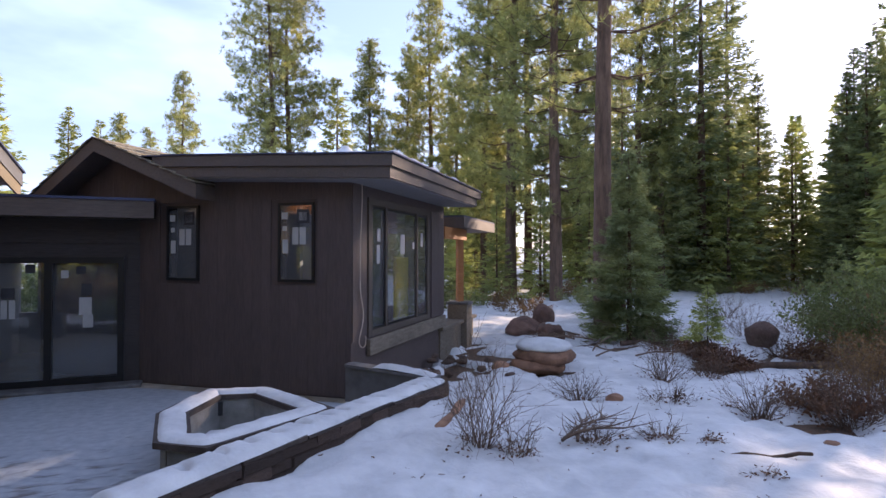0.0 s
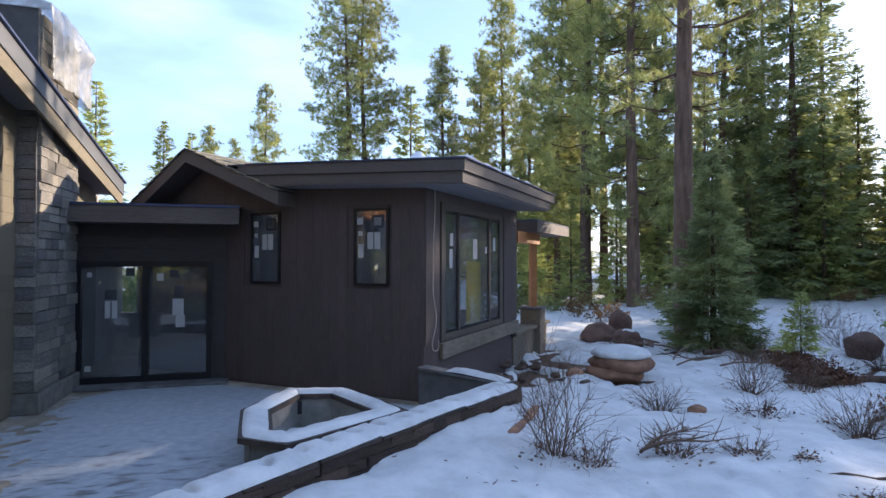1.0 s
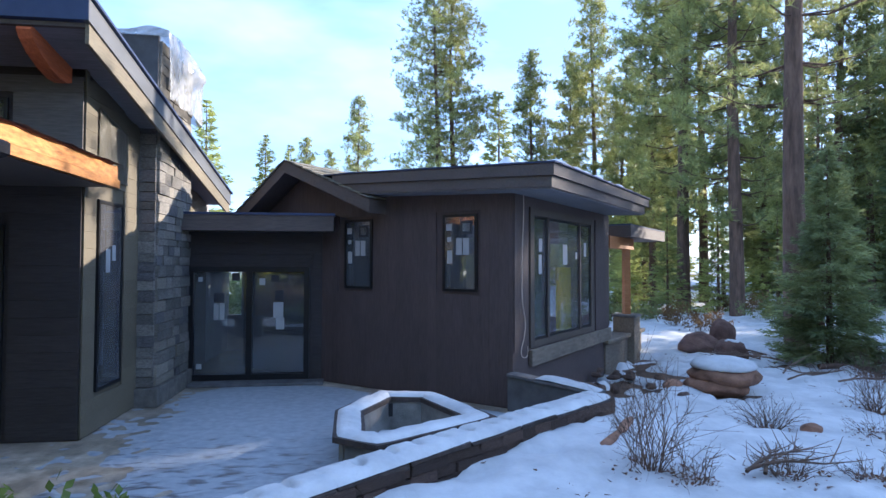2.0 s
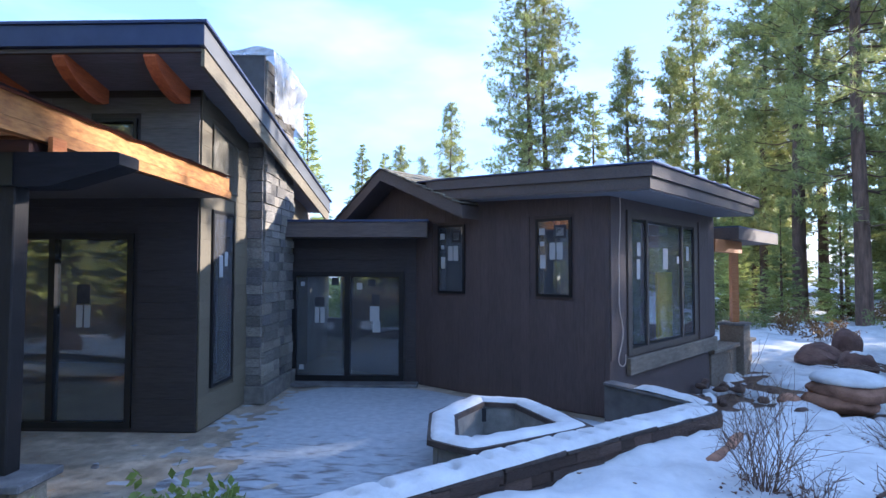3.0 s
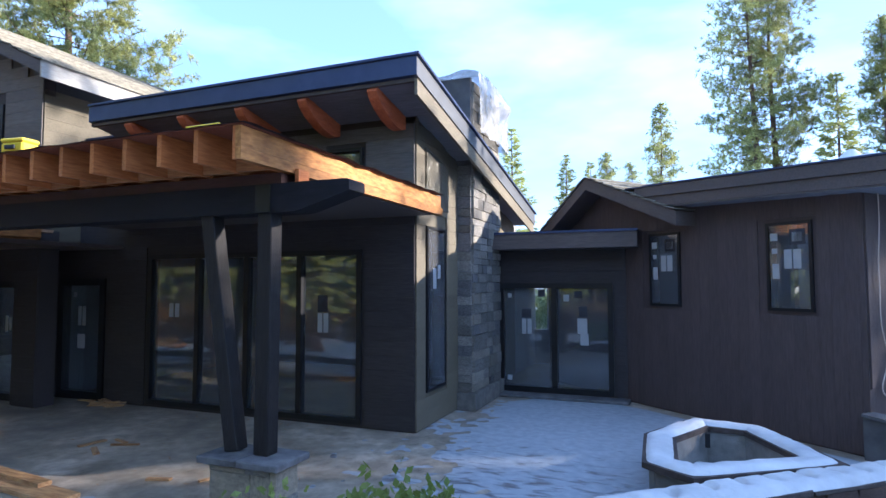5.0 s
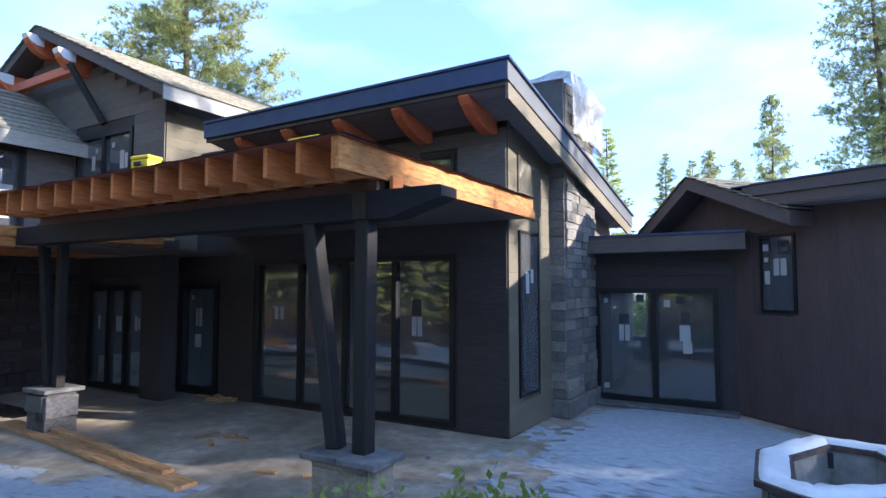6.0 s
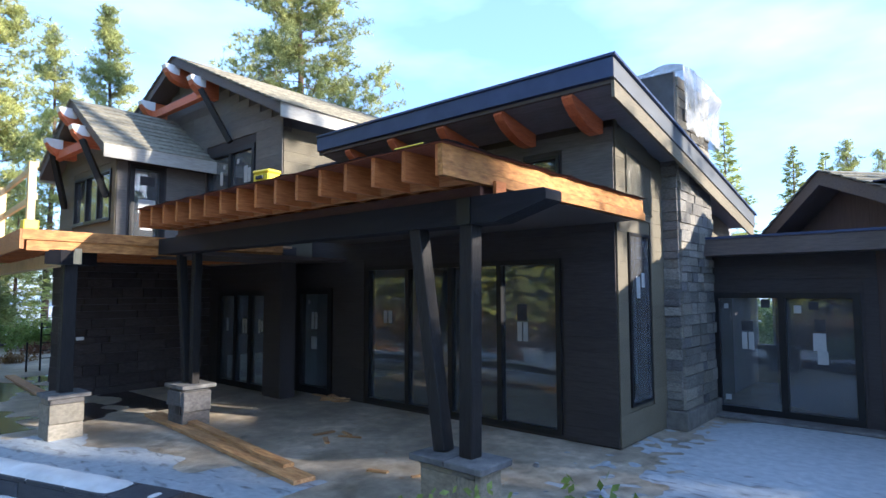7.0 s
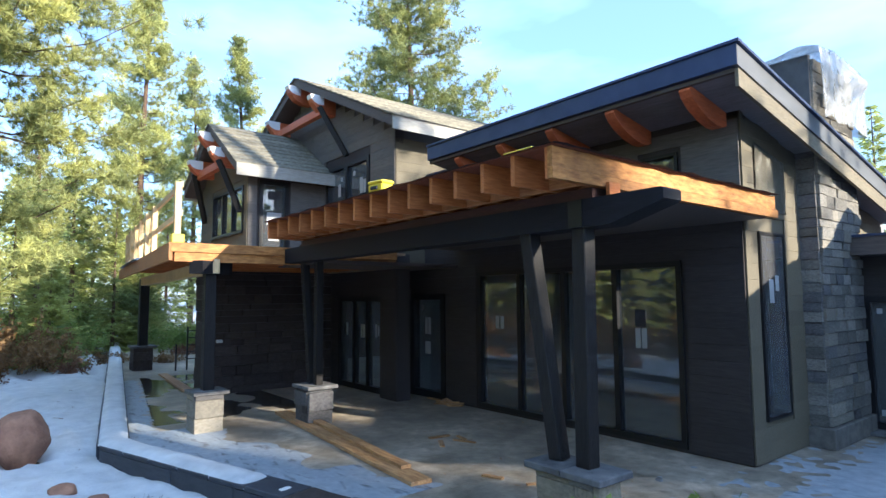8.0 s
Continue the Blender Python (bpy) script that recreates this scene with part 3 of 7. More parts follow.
def snow_z(x, y):
    if inside(x, y, FOOTPRINT):
        return -0.5
    g = ground_z(x, y)
    t = 0.05 + 0.05 * noise.noise((x * 0.8, y * 0.8, 1.0)) + 0.02 * noise.noise((x * 3.1, y * 3.1, 5.0))
    for bx, by, br in BARE:
        d = math.hypot(x - bx, y - by) / br
        if d < 1.6:
            t -= 0.2 * max(0.0, 0.85 - d + 0.9 * noise.noise((x * 1.4, y * 1.4, 2.0)) + 0.5 * noise.noise((x * 4.4, y * 4.4, 2.5)))
    r = math.hypot(x - EYE.x, y - EYE.y)
    clear = 30 if math.degrees(math.atan2(x - EYE.x, y - EYE.y)) > 38 else 18
    if r > clear:
        t -= min(1.0, (r - clear) / 14) * (0.03 + 0.22 * max(0.0, noise.noise((x * 0.22, y * 0.22, 7.0)) + 0.05))
    if y < -8.8:
        t -= min(1.0, (-8.8 - y) / 2.5) * (0.16 + 0.15 * noise.noise((x * 0.3, y * 0.3, 40.0)))
    # small pits and heaps
    t += 0.03 * noise.noise((x * 1.2, y * 1.2, 21.0)) + 0.012 * noise.noise((x * 4.0, y * 4.0, 22.0))
    t += 0.045 * noise.noise((x * 2.3, y * 2.3, 25.0)) + 0.012 * noise.noise((x * 7.5, y * 7.5, 26.0))
    t -= 0.20 * max(0.0, noise.noise((x * 2.2, y * 2.2, 20.0)) - 0.28)
    t -= 0.16 * max(0.0, noise.noise((x * 4.6, y * 3.4, 27.0)) - 0.48)
    return g + t


snow_ground = sheet("snow_cover", steps(-11, 17, 0.1, 300), steps(-10.5, 9, 0.1, 300), snow_z, SNOW, "settled white snow lying over the forest ground", "snow", keep=-0.4)

# ---- patio ----
bm = bmesh.new()
loop = FOOTPRINT
add_prism(bm, [(x, y, -0.3) for x, y in loop], [(x, y, 0.0) for x, y in loop])
patio = solid("patio", bm, CONCRETE, "grey-brown concrete patio slab, partly under snow", "patio", "structure")


def patio_snow(x, y):
    """Thin snow on the open part of the patio, worn through in steps and scuffs."""
    n1 = noise.noise((x * 1.3, y * 1.3, 11.0))
    n2 = noise.noise((x * 5.0, y * 5.0, 12.0))
    n3 = noise.noise((x * 9.0 + y * 5.0, y * 6.0 - x * 2.0, 15.0))
    # right part: from the stone column to the fire pit
    edge = x - (0.35 + 0.42 * max(0.0, -y - 0.2)) if y < 2.9 else -1
    t = 0.014 * min(1.0, edge * 1.1 + 0.35 * n1 + (0.9 * n2 + 0.5 * n3) * max(0.0, 0.9 - edge)) + 0.004 * n1 + (0.006 * n2 if y < 0.3 else 0.002 * n2)
    if y < -0.2:
        t -= 0.008 * max(0.0, n3 + 0.05) * min(1.0, (-0.2 - y))
    t -= 0.03 * max(0.0, 0.45 - (3.05 - y)) if y > 2.2 else 0
    t -= 0.09 * max(0.0, 0.42 + 0.1 * n1 - gap_to(x, y, [(5.35, 0.87), (2.1, 3.6)]))
    # left part: along the low wall
    d = gap_to(x, y, PATIO_EDGE[:5])
    left = 0.035 * (1.35 + 0.8 * n1 - d) if x < -1.8 else -0.1
    left = min(left, 0.016) + 0.004 * n2 - 0.002 * max(0.0, n3)
    if x < -6.6:
        left = min(left, 0.03 * (0.55 - d) + 0.01 * n2)
    return max(-0.02, t if x > -0.8 else -0.02, left)


sheet("snow_on_patio", [i * 0.03 for i in range(-26, 208)], [i * 0.03 for i in range(-126, 103)],
      lambda x, y: patio_snow(x, y) if inside(x, y, FOOTPRINT) else -0.02, SLUSH, "thin trodden snow with scuffs on the patio", "snow", keep=-0.015, kind="stuff")
sheet("snow_on_patio", [i * 0.04 for i in range(-332, -20)], [i * 0.04 for i in range(-150, -52)],
      lambda x, y: patio_snow(x, y) if inside(x, y, FOOTPRINT) else -0.02, SLUSH, "patchy wet snow along the low patio wall", "snow", keep=-0.015, kind="stuff")


def puddle(x, y):
    """Melt water standing in the hollows of the far patio."""
    if not inside(x, y, FOOTPRINT) or gap_to(x, y, PATIO_EDGE[:4]) < 0.55:
        return -0.01
    return 0.003 if noise.noise((x * 0.55, y * 1.1, 61.0)) + 0.35 * noise.noise((x * 2.2, y * 2.6, 62.0)) > -0.08 else -0.01


sheet("puddle", [i * 0.04 for i in range(-340, -176)], [i * 0.04 for i in range(-136, -56)], puddle, WATER, "shallow melt-water puddles on the dark patio slab", "water", keep=-0.001, kind="stuff")


# ---- low stone wall round the patio ----
def top_of_edge(i):
    return (0.14, 0.14, 0.13, 0.13, 0.2, 0.33, 0.38, 0.38, 0.38)[i]


def along_edge(step):
    """Places along the patio's edge: x, y, direction, height of the wall's top."""
    out = []
    for i, ((x0, y0), (x1, y1)) in enumerate(zip(PATIO_EDGE, PATIO_EDGE[1:])):
        ln = math.hypot(x1 - x0, y1 - y0)
        k = max(1, round(ln / step))
        for j in range(k):
            t = j / k
            out.append((x0 + (x1 - x0) * t, y0 + (y1 - y0) * t, math.atan2(y1 - y0, x1 - x0), top_of_edge(i) * (1 - t) + top_of_edge(i + 1) * t, ln / k))
    return out


WALL_W = 0.38
bm = bmesh.new()
for x, y, a, h, ln in along_edge(0.6):
    add_box(bm, -0.02, ln + 0.02, -WALL_W / 2 + 0.05, WALL_W / 2 - 0.05, -0.3, h - 0.03, pose(x, y, 0, 0, 0, math.degrees(a)))
edge_wall = solid("low_wall", bm, LEDGE, "low dark ledge-stone retaining wall edging the patio", "wall", "structure")


def rough_block(name, sx, sy, sz, material, seed, amount=0.012):
    """A hewn stone with uneven faces, its corner at the origin."""
    rng = random.Random(seed)
    bm = bmesh.new()
    add_box(bm, 0, sx, 0, sy, 0, sz)
    bmesh.ops.bevel(bm, geom=list(bm.edges), offset=min(0.012, sz * 0.2), segments=1, affect="EDGES")
    for v in bm.verts:
        v.co += Vector((rng.uniform(-1, 1), rng.uniform(-1, 1), rng.uniform(-1, 1))) * amount
    return mesh_of(bm, name, material)


ledge_meshes = [rough_block("ledge_stone", 1.0, 0.12, 1.0, LEDGE, k, 0.014) for k in range(6)]
curb_meshes = [rough_block("curb_stone", 1.0, 0.12, 1.0, CURB, 40 + k, 0.005) for k in range(3)]
rng = random.Random(5)
for (x0, y0), (x1, y1), h0, h1 in [(*PATIO_EDGE[i:i + 2], top_of_edge(i), top_of_edge(i + 1)) for i in range(len(PATIO_EDGE) - 1)]:
    ln, a = math.hypot(x1 - x0, y1 - y0), math.degrees(math.atan2(y1 - y0, x1 - x0))
    far = x0 < -2.3
    rows = 1 if far else 5 if h1 > 0.25 else 3
    for r in range(rows):
        u = 0.0
        while u < ln - 0.05:
            w = min(rng.uniform(0.22, 0.62) * (4.0 if far else 1), ln - u)
            h = h0 + (h1 - h0) * (u + w / 2) / ln
            hh = (h + 0.10) / rows
            m = pose(x0, y0, 0, 0, 0, a) @ Matrix.Translation((u + 0.003, -WALL_W / 2 - rng.uniform(-0.01, 0.02), -0.12 + r * hh)) @ Matrix.Diagonal((w - 0.006, 1, hh * rng.uniform(0.92, 0.99), 1))
            piece("curb_stone" if far else "ledge_stone", rng.choice(curb_meshes if far else ledge_meshes), edge_wall, m)
            u += w
cap_far = [rough_block("cap_stone", 1.0, WALL_W, 0.05, CURB, 30 + k, 0.002) for k in range(2)]
cap_meshes = [rough_block("cap_stone", 1.0, WALL_W, 0.05, CAP_DARK, 20 + k, 0.006) for k in range(4)]
for x, y, a, h, ln in along_edge(0.62):
    m = pose(x, y, 0, 0, 0, math.degrees(a)) @ Matrix.Translation((0.004, -WALL_W / 2, h - 0.028)) @ Matrix.Diagonal((ln - 0.01, 1, 1, 1))
    piece("cap_stone", rng.choice(cap_meshes if x > -2.3 else cap_far), edge_wall, m)


def snow_strip(name, line, width, tops, label, thick=0.06, step=0.05, cover=0.6, across=9, closed=False, seed=0, pits=0.0):
    """Lumpy snow on a narrow top: where it is thin it dips below the top and the stone shows."""
    pts = []
    segs = list(zip(line, line[1:] + (line[:1] if closed else [])))
    hs = list(zip(tops, tops[1:] + (tops[:1] if closed else [])))
    if not closed:
        segs, hs = segs[:len(line) - 1], hs[:len(line) - 1]
    for ((x0, y0), (x1, y1)), (h0, h1) in zip(segs, hs):
        ln = math.hypot(x1 - x0, y1 - y0)
        k = max(2, int(ln / step))
        for j in range(k):
            t = j / k
            pts.append((x0 + (x1 - x0) * t, y0 + (y1 - y0) * t, h0 + (h1 - h0) * t))
    n = len(pts)
    if not closed:
        pts.append((*line[-1], tops[-1]))
        n += 1
    verts, faces = [], []
    for i in range(n):
        x, y, h = pts[i]
        a, b = (pts[(i - 3) % n], pts[(i + 3) % n]) if closed else (pts[max(0, i - 3)], pts[min(n - 1, i + 3)])
        dx, dy = b[0] - a[0], b[1] - a[1]
        ln = math.hypot(dx, dy) or 1
        nx, ny = -dy / ln, dx / ln
        for k in range(across):
            s = (k / (across - 1) - 0.5) * width
            px, py = x + nx * s, y + ny * s
            e = 1 - abs(2 * k / (across - 1) - 1) ** 4
            v = noise.noise((px * 2.1, py * 2.1, 30.0 + seed)) * (0.35 if pits else 0.6) + noise.noise((px * 7, py * 7, 31.0)) * (0.28 if pits else 0.45)
            t = thick * (cover + 0.7 * v) * e - 0.012 + 0.012 * e
            if pits:
                # drip holes, some 0.3 m apart
                w = i * step / 0.31 + 0.35 * noise.noise((px * 1.3, py * 1.3, 8.0))
                o = (k / (across - 1) - 0.60 - 0.2 * noise.noise((math.floor(w) * 1.7, 3.0, 1.0))) * 5.5
                some = max(0.0, min(1.0, 0.55 + 1.6 * noise.noise((math.floor(w + 0.5) * 2.3, 7.0, 2.0))))
                t -= some * pits * max(0.0, math.cos(2 * math.pi * w)) ** 5 * math.exp(-o * o)
            if not closed:
                # it thins out towards its two ends
                end = min(1.0, min(i, n - 1 - i) * step / (0.16 + 0.08 * noise.noise((px * 9, py * 9, 2.0))))
                t = (t + 0.03) * end ** 0.6 - 0.03
            verts.append((px, py, h + max(-0.03, t)))
    rows = n if closed else n - 1
    for i in range(rows):
        for k in range(across - 1):
            a, b = i * across + k, ((i + 1) % n) * across + k
            faces.append((a, a + 1, b + 1, b))
    me = bpy.data.meshes.new(name)
    me.from_pydata(verts, [], faces)
    me.materials.append(SNOW)
    me.polygons.foreach_set("use_smooth", [True] * len(me.polygons))
    return tagged(new(name, me), label, "snow", "", "stuff")


snow_strip("snow_on_wall", PATIO_EDGE[4:], WALL_W, [top_of_edge(i) + 0.022 for i in range(4, 9)], "lumpy melting snow on top of the low stone wall", 0.060, 0.03, cover=0.95, across=19, pits=0.26)
snow_strip("snow_on_wall", PATIO_EDGE[:3] + [(-2.75, -4.92)], WALL_W, [top_of_edge(i) + 0.022 for i in range(3)] + [0.15], "smooth white snow on the low patio wall", 0.05, 0.08, cover=0.9)
snow_strip("snow_on_wall", [(-2.45, -4.83), (-2.28, -4.775)], 0.2, [0.152, 0.152], "small heap of snow left on the bare wall cap", 0.05, 0.03, cover=0.8)

# ---- main block ----
front_open = [(2.25, 6.28, 0.05, 2.49), (0.12, 1.25, 0.03, 2.10), (5.74, 6.29, 3.45, 3.95)]
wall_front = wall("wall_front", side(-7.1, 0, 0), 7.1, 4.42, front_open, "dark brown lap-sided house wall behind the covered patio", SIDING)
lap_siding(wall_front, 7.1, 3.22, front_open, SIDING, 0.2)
# Boards above the canopy take the tone that holds light bounced off its roof.
lap_siding(wall_front, 7.1, 4.35, front_open, SIDING_UP_LIT, 0.2, 3.22)


def side_top(u):
    return 4.42 - 0.2 * u


side_open = [(0.36, 1.08, 0.48, 2.83)]
wall_side = wall("wall_side", side(0, 0, 90), 5.2, (4.42, 3.38), side_open, "sun-toned tan lap-sided house wall beside the stone chimney", SIDING_TAN)
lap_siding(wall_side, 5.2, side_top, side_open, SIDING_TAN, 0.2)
for n_, a_, b_, z0_, z1_ in (("wall_back", (-7.1, 5.2), (0.0, 5.4), 0.0, 3.38), ("wall_west", (-7.2, -0.5), (-7.1, 5.2), 0.0, 3.4)):
    solid(n_, one_box(a_[0], b_[0], a_[1], b_[1], z0_, z1_), INTERIOR, "bare gypsum board inner wall of the house", "wall", "structure")
solid("floor", one_box(-7.0, -0.2, 0.2, 5.2, 0.004, 0.03), SUBFLOOR, "plywood subfloor inside the unfinished house", "floor", "structure")

# sliding doors, side door and windows
window("door_1", Matrix.Translation((-4.85, 0, 0.05)), 4.03, 2.44, (1, 1, 1, 1), "black-framed four-panel sliding glass door", (
    (3.28, 1.55, 0.17, 0.24, True), (3.28, 1.25, 0.08, 0.28, False), (3.38, 1.25, 0.08, 0.28, False), (0.42, 1.42, 0.09, 0.22, False), (0.54, 1.42, 0.09, 0.22, False)), "door", 0.075, False)
window("door_2", Matrix.Translation((-6.98, 0, 0.03)), 1.13, 2.07, (1,), "dark glazed patio door with paper labels", ((0.42, 1.25, 0.08, 0.34, False), (0.53, 1.25, 0.08, 0.34, False), (0.42, 0.85, 0.18, 0.25, False), (0.3, 1.75, 0.07, 0.08, False)), "door", 0.12, False)
window("window_1", Matrix.Translation((-1.36, 0, 3.45)), 0.55, 0.50, (1,), "small black-framed clerestory window", (), fr=0.04)
window("window_2", side(0, 0.36, 90) @ Matrix.Translation((0, 0, 0.48)), 0.72, 2.35, (1,), "tall narrow black-framed window in tan siding", ((0.22, 1.45, 0.12, 0.3, False), (0.40, 1.6, 0.1, 0.2, False)), fr=0.04, sill=False, depth=(-0.032, -0.024, 0.03))
bm = bmesh.new()
nu, nv = 26, 18
gr = [[bm.verts.new((0.30 + 0.86 * i / nu, -0.040 - 0.018 * abs(noise.noise((i * 0.9, j * 0.22, 3.0))) - 0.012 * noise.noise((i * 0.35, j * 0.5, 8.0)), 3.10 + (0.86 - 0.17 * i / nu) * j / nv)) for j in range(nv + 1)] for i in range(nu + 1)]
for i in range(nu):
    for j in range(nv):
        bm.faces.new((gr[i][j], gr[i + 1][j], gr[i + 1][j + 1], gr[i][j + 1]))
bmesh.ops.solidify(bm, geom=list(bm.faces), thickness=0.002)
solid("plastic_sheet", bm, SHEETING, "dull plastic sheet taped over the clerestory opening", "plastic sheet", "", True).matrix_world = side(0, 0, 90)

# mono-pitch roof
SLOPE = 0.2


def roof_z(y):
    return 4.17 - SLOPE * y


ROOF_W, EAVE_W = -6.48, -5.15
roof_main = empty("roof_main", Matrix.Identity(4), "mono-pitch roof with dark metal edge and tan rake board", "roof", "structure")


def roof_layer(x0, x1, y0, y1, lo, hi):
    bm = bmesh.new()
    add_prism(bm, [(x0, y0, roof_z(y0) + lo), (x1, y0, roof_z(y0) + lo), (x1, y1, roof_z(y1) + lo), (x0, y1, roof_z(y1) + lo)],
              [(x0, y0, roof_z(y0) + hi), (x1, y0, roof_z(y0) + hi), (x1, y1, roof_z(y1) + hi), (x0, y1, roof_z(y1) + hi)])
    return bm


# the eave before the wall, and the roof behind it that runs on to the upper storey
part("roof_deck", roof_layer(EAVE_W, 0.40, -0.86, -0.003, 0.17, 0.38), SOFFIT, roof_main)
part("roof_deck", roof_layer(ROOF_W, 0.40, 0.0, 5.3, 0.25, 0.38), SOFFIT, roof_main)
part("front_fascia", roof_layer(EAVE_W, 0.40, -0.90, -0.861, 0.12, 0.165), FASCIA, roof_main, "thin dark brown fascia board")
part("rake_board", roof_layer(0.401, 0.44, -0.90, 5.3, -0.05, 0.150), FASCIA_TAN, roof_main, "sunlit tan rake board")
part("rake_flashing", roof_layer(0.395, 0.455, -0.945, 5.34, 0.166, 0.400), RAKE_METAL_LIT, roof_main, "upper rake flashing in a sunlit tone")
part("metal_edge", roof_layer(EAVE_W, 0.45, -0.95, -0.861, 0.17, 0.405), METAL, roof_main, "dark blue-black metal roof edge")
part("drip_edge", roof_layer(EAVE_W, 0.49, -0.975, -0.001, 0.408, 0.44), METAL, roof_main)
part("drip_edge", roof_layer(ROOF_W, 0.49, 0.001, 5.38, 0.408, 0.44), METAL, roof_main)
# soffit boards
for i in range(4):
    y0 = -0.84 + i * 0.21
    part("soffit_board", roof_layer(EAVE_W, 0.395, y0, y0 + 0.206, 0.144, 0.166), SOFFIT, roof_main)
part("soffit_board", roof_layer(0.0, 0.395, 0.003, 5.25, 0.144, 0.166), SOFFIT, roof_main)

# curved cedar rafter tails under the eave
bm = bmesh.new()
prof = [(0.0, 0.142), (-0.80, 0.142), (-0.85, 0.12), (-0.86, 0.085), (-0.80, 0.02), (-0.66, -0.055), (-0.45, -0.105), (-0.26, -0.115), (-0.10, -0.085), (0.0, -0.03)]
lo_ = [(-0.07, y, roof_z(y) + z) for y, z in prof]
add_prism(bm, lo_, [(0.07, y, z) for _, y, z in lo_])
tail_me = mesh_of(bm, "rafter_tail", CEDAR)
for x in (-0.20, -1.25, -2.30, -3.35, -4.40):
    ob = piece("rafter_tail", tail_me, roof_main, Matrix.Translation((x, -0.022, 0)))
    ob["label"] = "curved orange cedar rafter tail"


# ---- stone chimney ----
def stone_face(owner, m, w, z0, z1, material, rng, row=(0.12, 0.24), long=(0.22, 0.5), depth=0.07, name="stone", also=()):
    """Coursed stones on a face; its local x runs along it, its local -y looks outward."""
    z = z0
    while z < z1 - 0.04:
        h = min(rng.uniform(*row), z1 - z)
        u = 0.0
        while u < w - 0.02:
            ln = rng.uniform(*long)
            if w - u - ln < 0.12:
                ln = w - u
            me = rough_meshes(name, material if not also or rng.random() > 0.3 else rng.choice(also))
            d = depth + rng.uniform(-0.012, 0.018)
            piece(name, rng.choice(me), owner, m @ Matrix.Translation((u + 0.004, -d, z + 0.004)) @ Matrix.Diagonal((ln - 0.008, d / 0.1, h - 0.008, 1)))
            u += ln
        z += h


_rough = {}


def rough_meshes(name, material):
    if (name, material.name) not in _rough:
        made = []
        for k in range(4):
            r = random.Random(100 + k)
            bm = bmesh.new()
            add_box(bm, 0, 1, 0, 0.1, 0, 1)
            for v in bm.verts:
                v.co.x += r.uniform(-0.012, 0.012)
                v.co.z += r.uniform(-0.02, 0.02)
                if v.co.y < 0.01:
                    v.co.y += r.uniform(-0.012, 0.012)
            bmesh.ops.bevel(bm, geom=[e for e in bm.edges if all(v.co.y < 0.05 for v in e.verts)], offset=0.012, segments=1, affect="EDGES")
            made.append(mesh_of(bm, name, material))
        _rough[(name, material.name)] = made
    return _rough[(name, material.name)]


CHEEK = mat("grey_render", (0.085, 0.08, 0.077), (0.145, 0.138, 0.132), 4, 0.85, 0.15, blotch=0.2)
STONE_B = mat("dark_grey_stone", (0.085, 0.08, 0.08), (0.18, 0.17, 0.165), 7, 0.85, 0.6, (1, 1, 1), 0.3)
STONE_C = mat("tan_stone", (0.19, 0.17, 0.135), (0.32, 0.29, 0.235), 7, 0.85, 0.6, (1, 1, 1), 0.25)
chimney = empty("chimney", Matrix.Identity(4), "grey stone-veneered chimney with a plastic-wrapped top", "chimney")
part("core", one_box(-0.25, 0.22, 1.68, 3.12, 0.0, 5.33), MORTAR, chimney)
rng = random.Random(11)
stone_face(chimney, side(-0.03, 1.68, 0), 0.285, 0.28, 4.2, STONE, rng, (0.10, 0.2), (0.3, 0.3), also=(STONE_B,))
stone_face(chimney, side(0.22, 1.64, 90), 1.50, 0.28, 4.05, STONE, rng, (0.10, 0.2), (0.2, 0.5), also=(STONE_C, STONE_B))
part("footing", one_box(-0.03, 0.34, 1.55, 3.2, 0.0, 0.27, bevel=0.01), STONE, chimney, "buff stone footing course")
part("front_panel", one_box(-0.26, 0.262, 1.60, 1.679, 4.2, 5.37, bevel=0.006), CHEEK, chimney, "flat grey front panel")
stone_face(chimney, side(0.22, 1.64, 90), 1.50, 4.05, 5.3, STONE_C, rng, (0.12, 0.2), (0.2, 0.5))
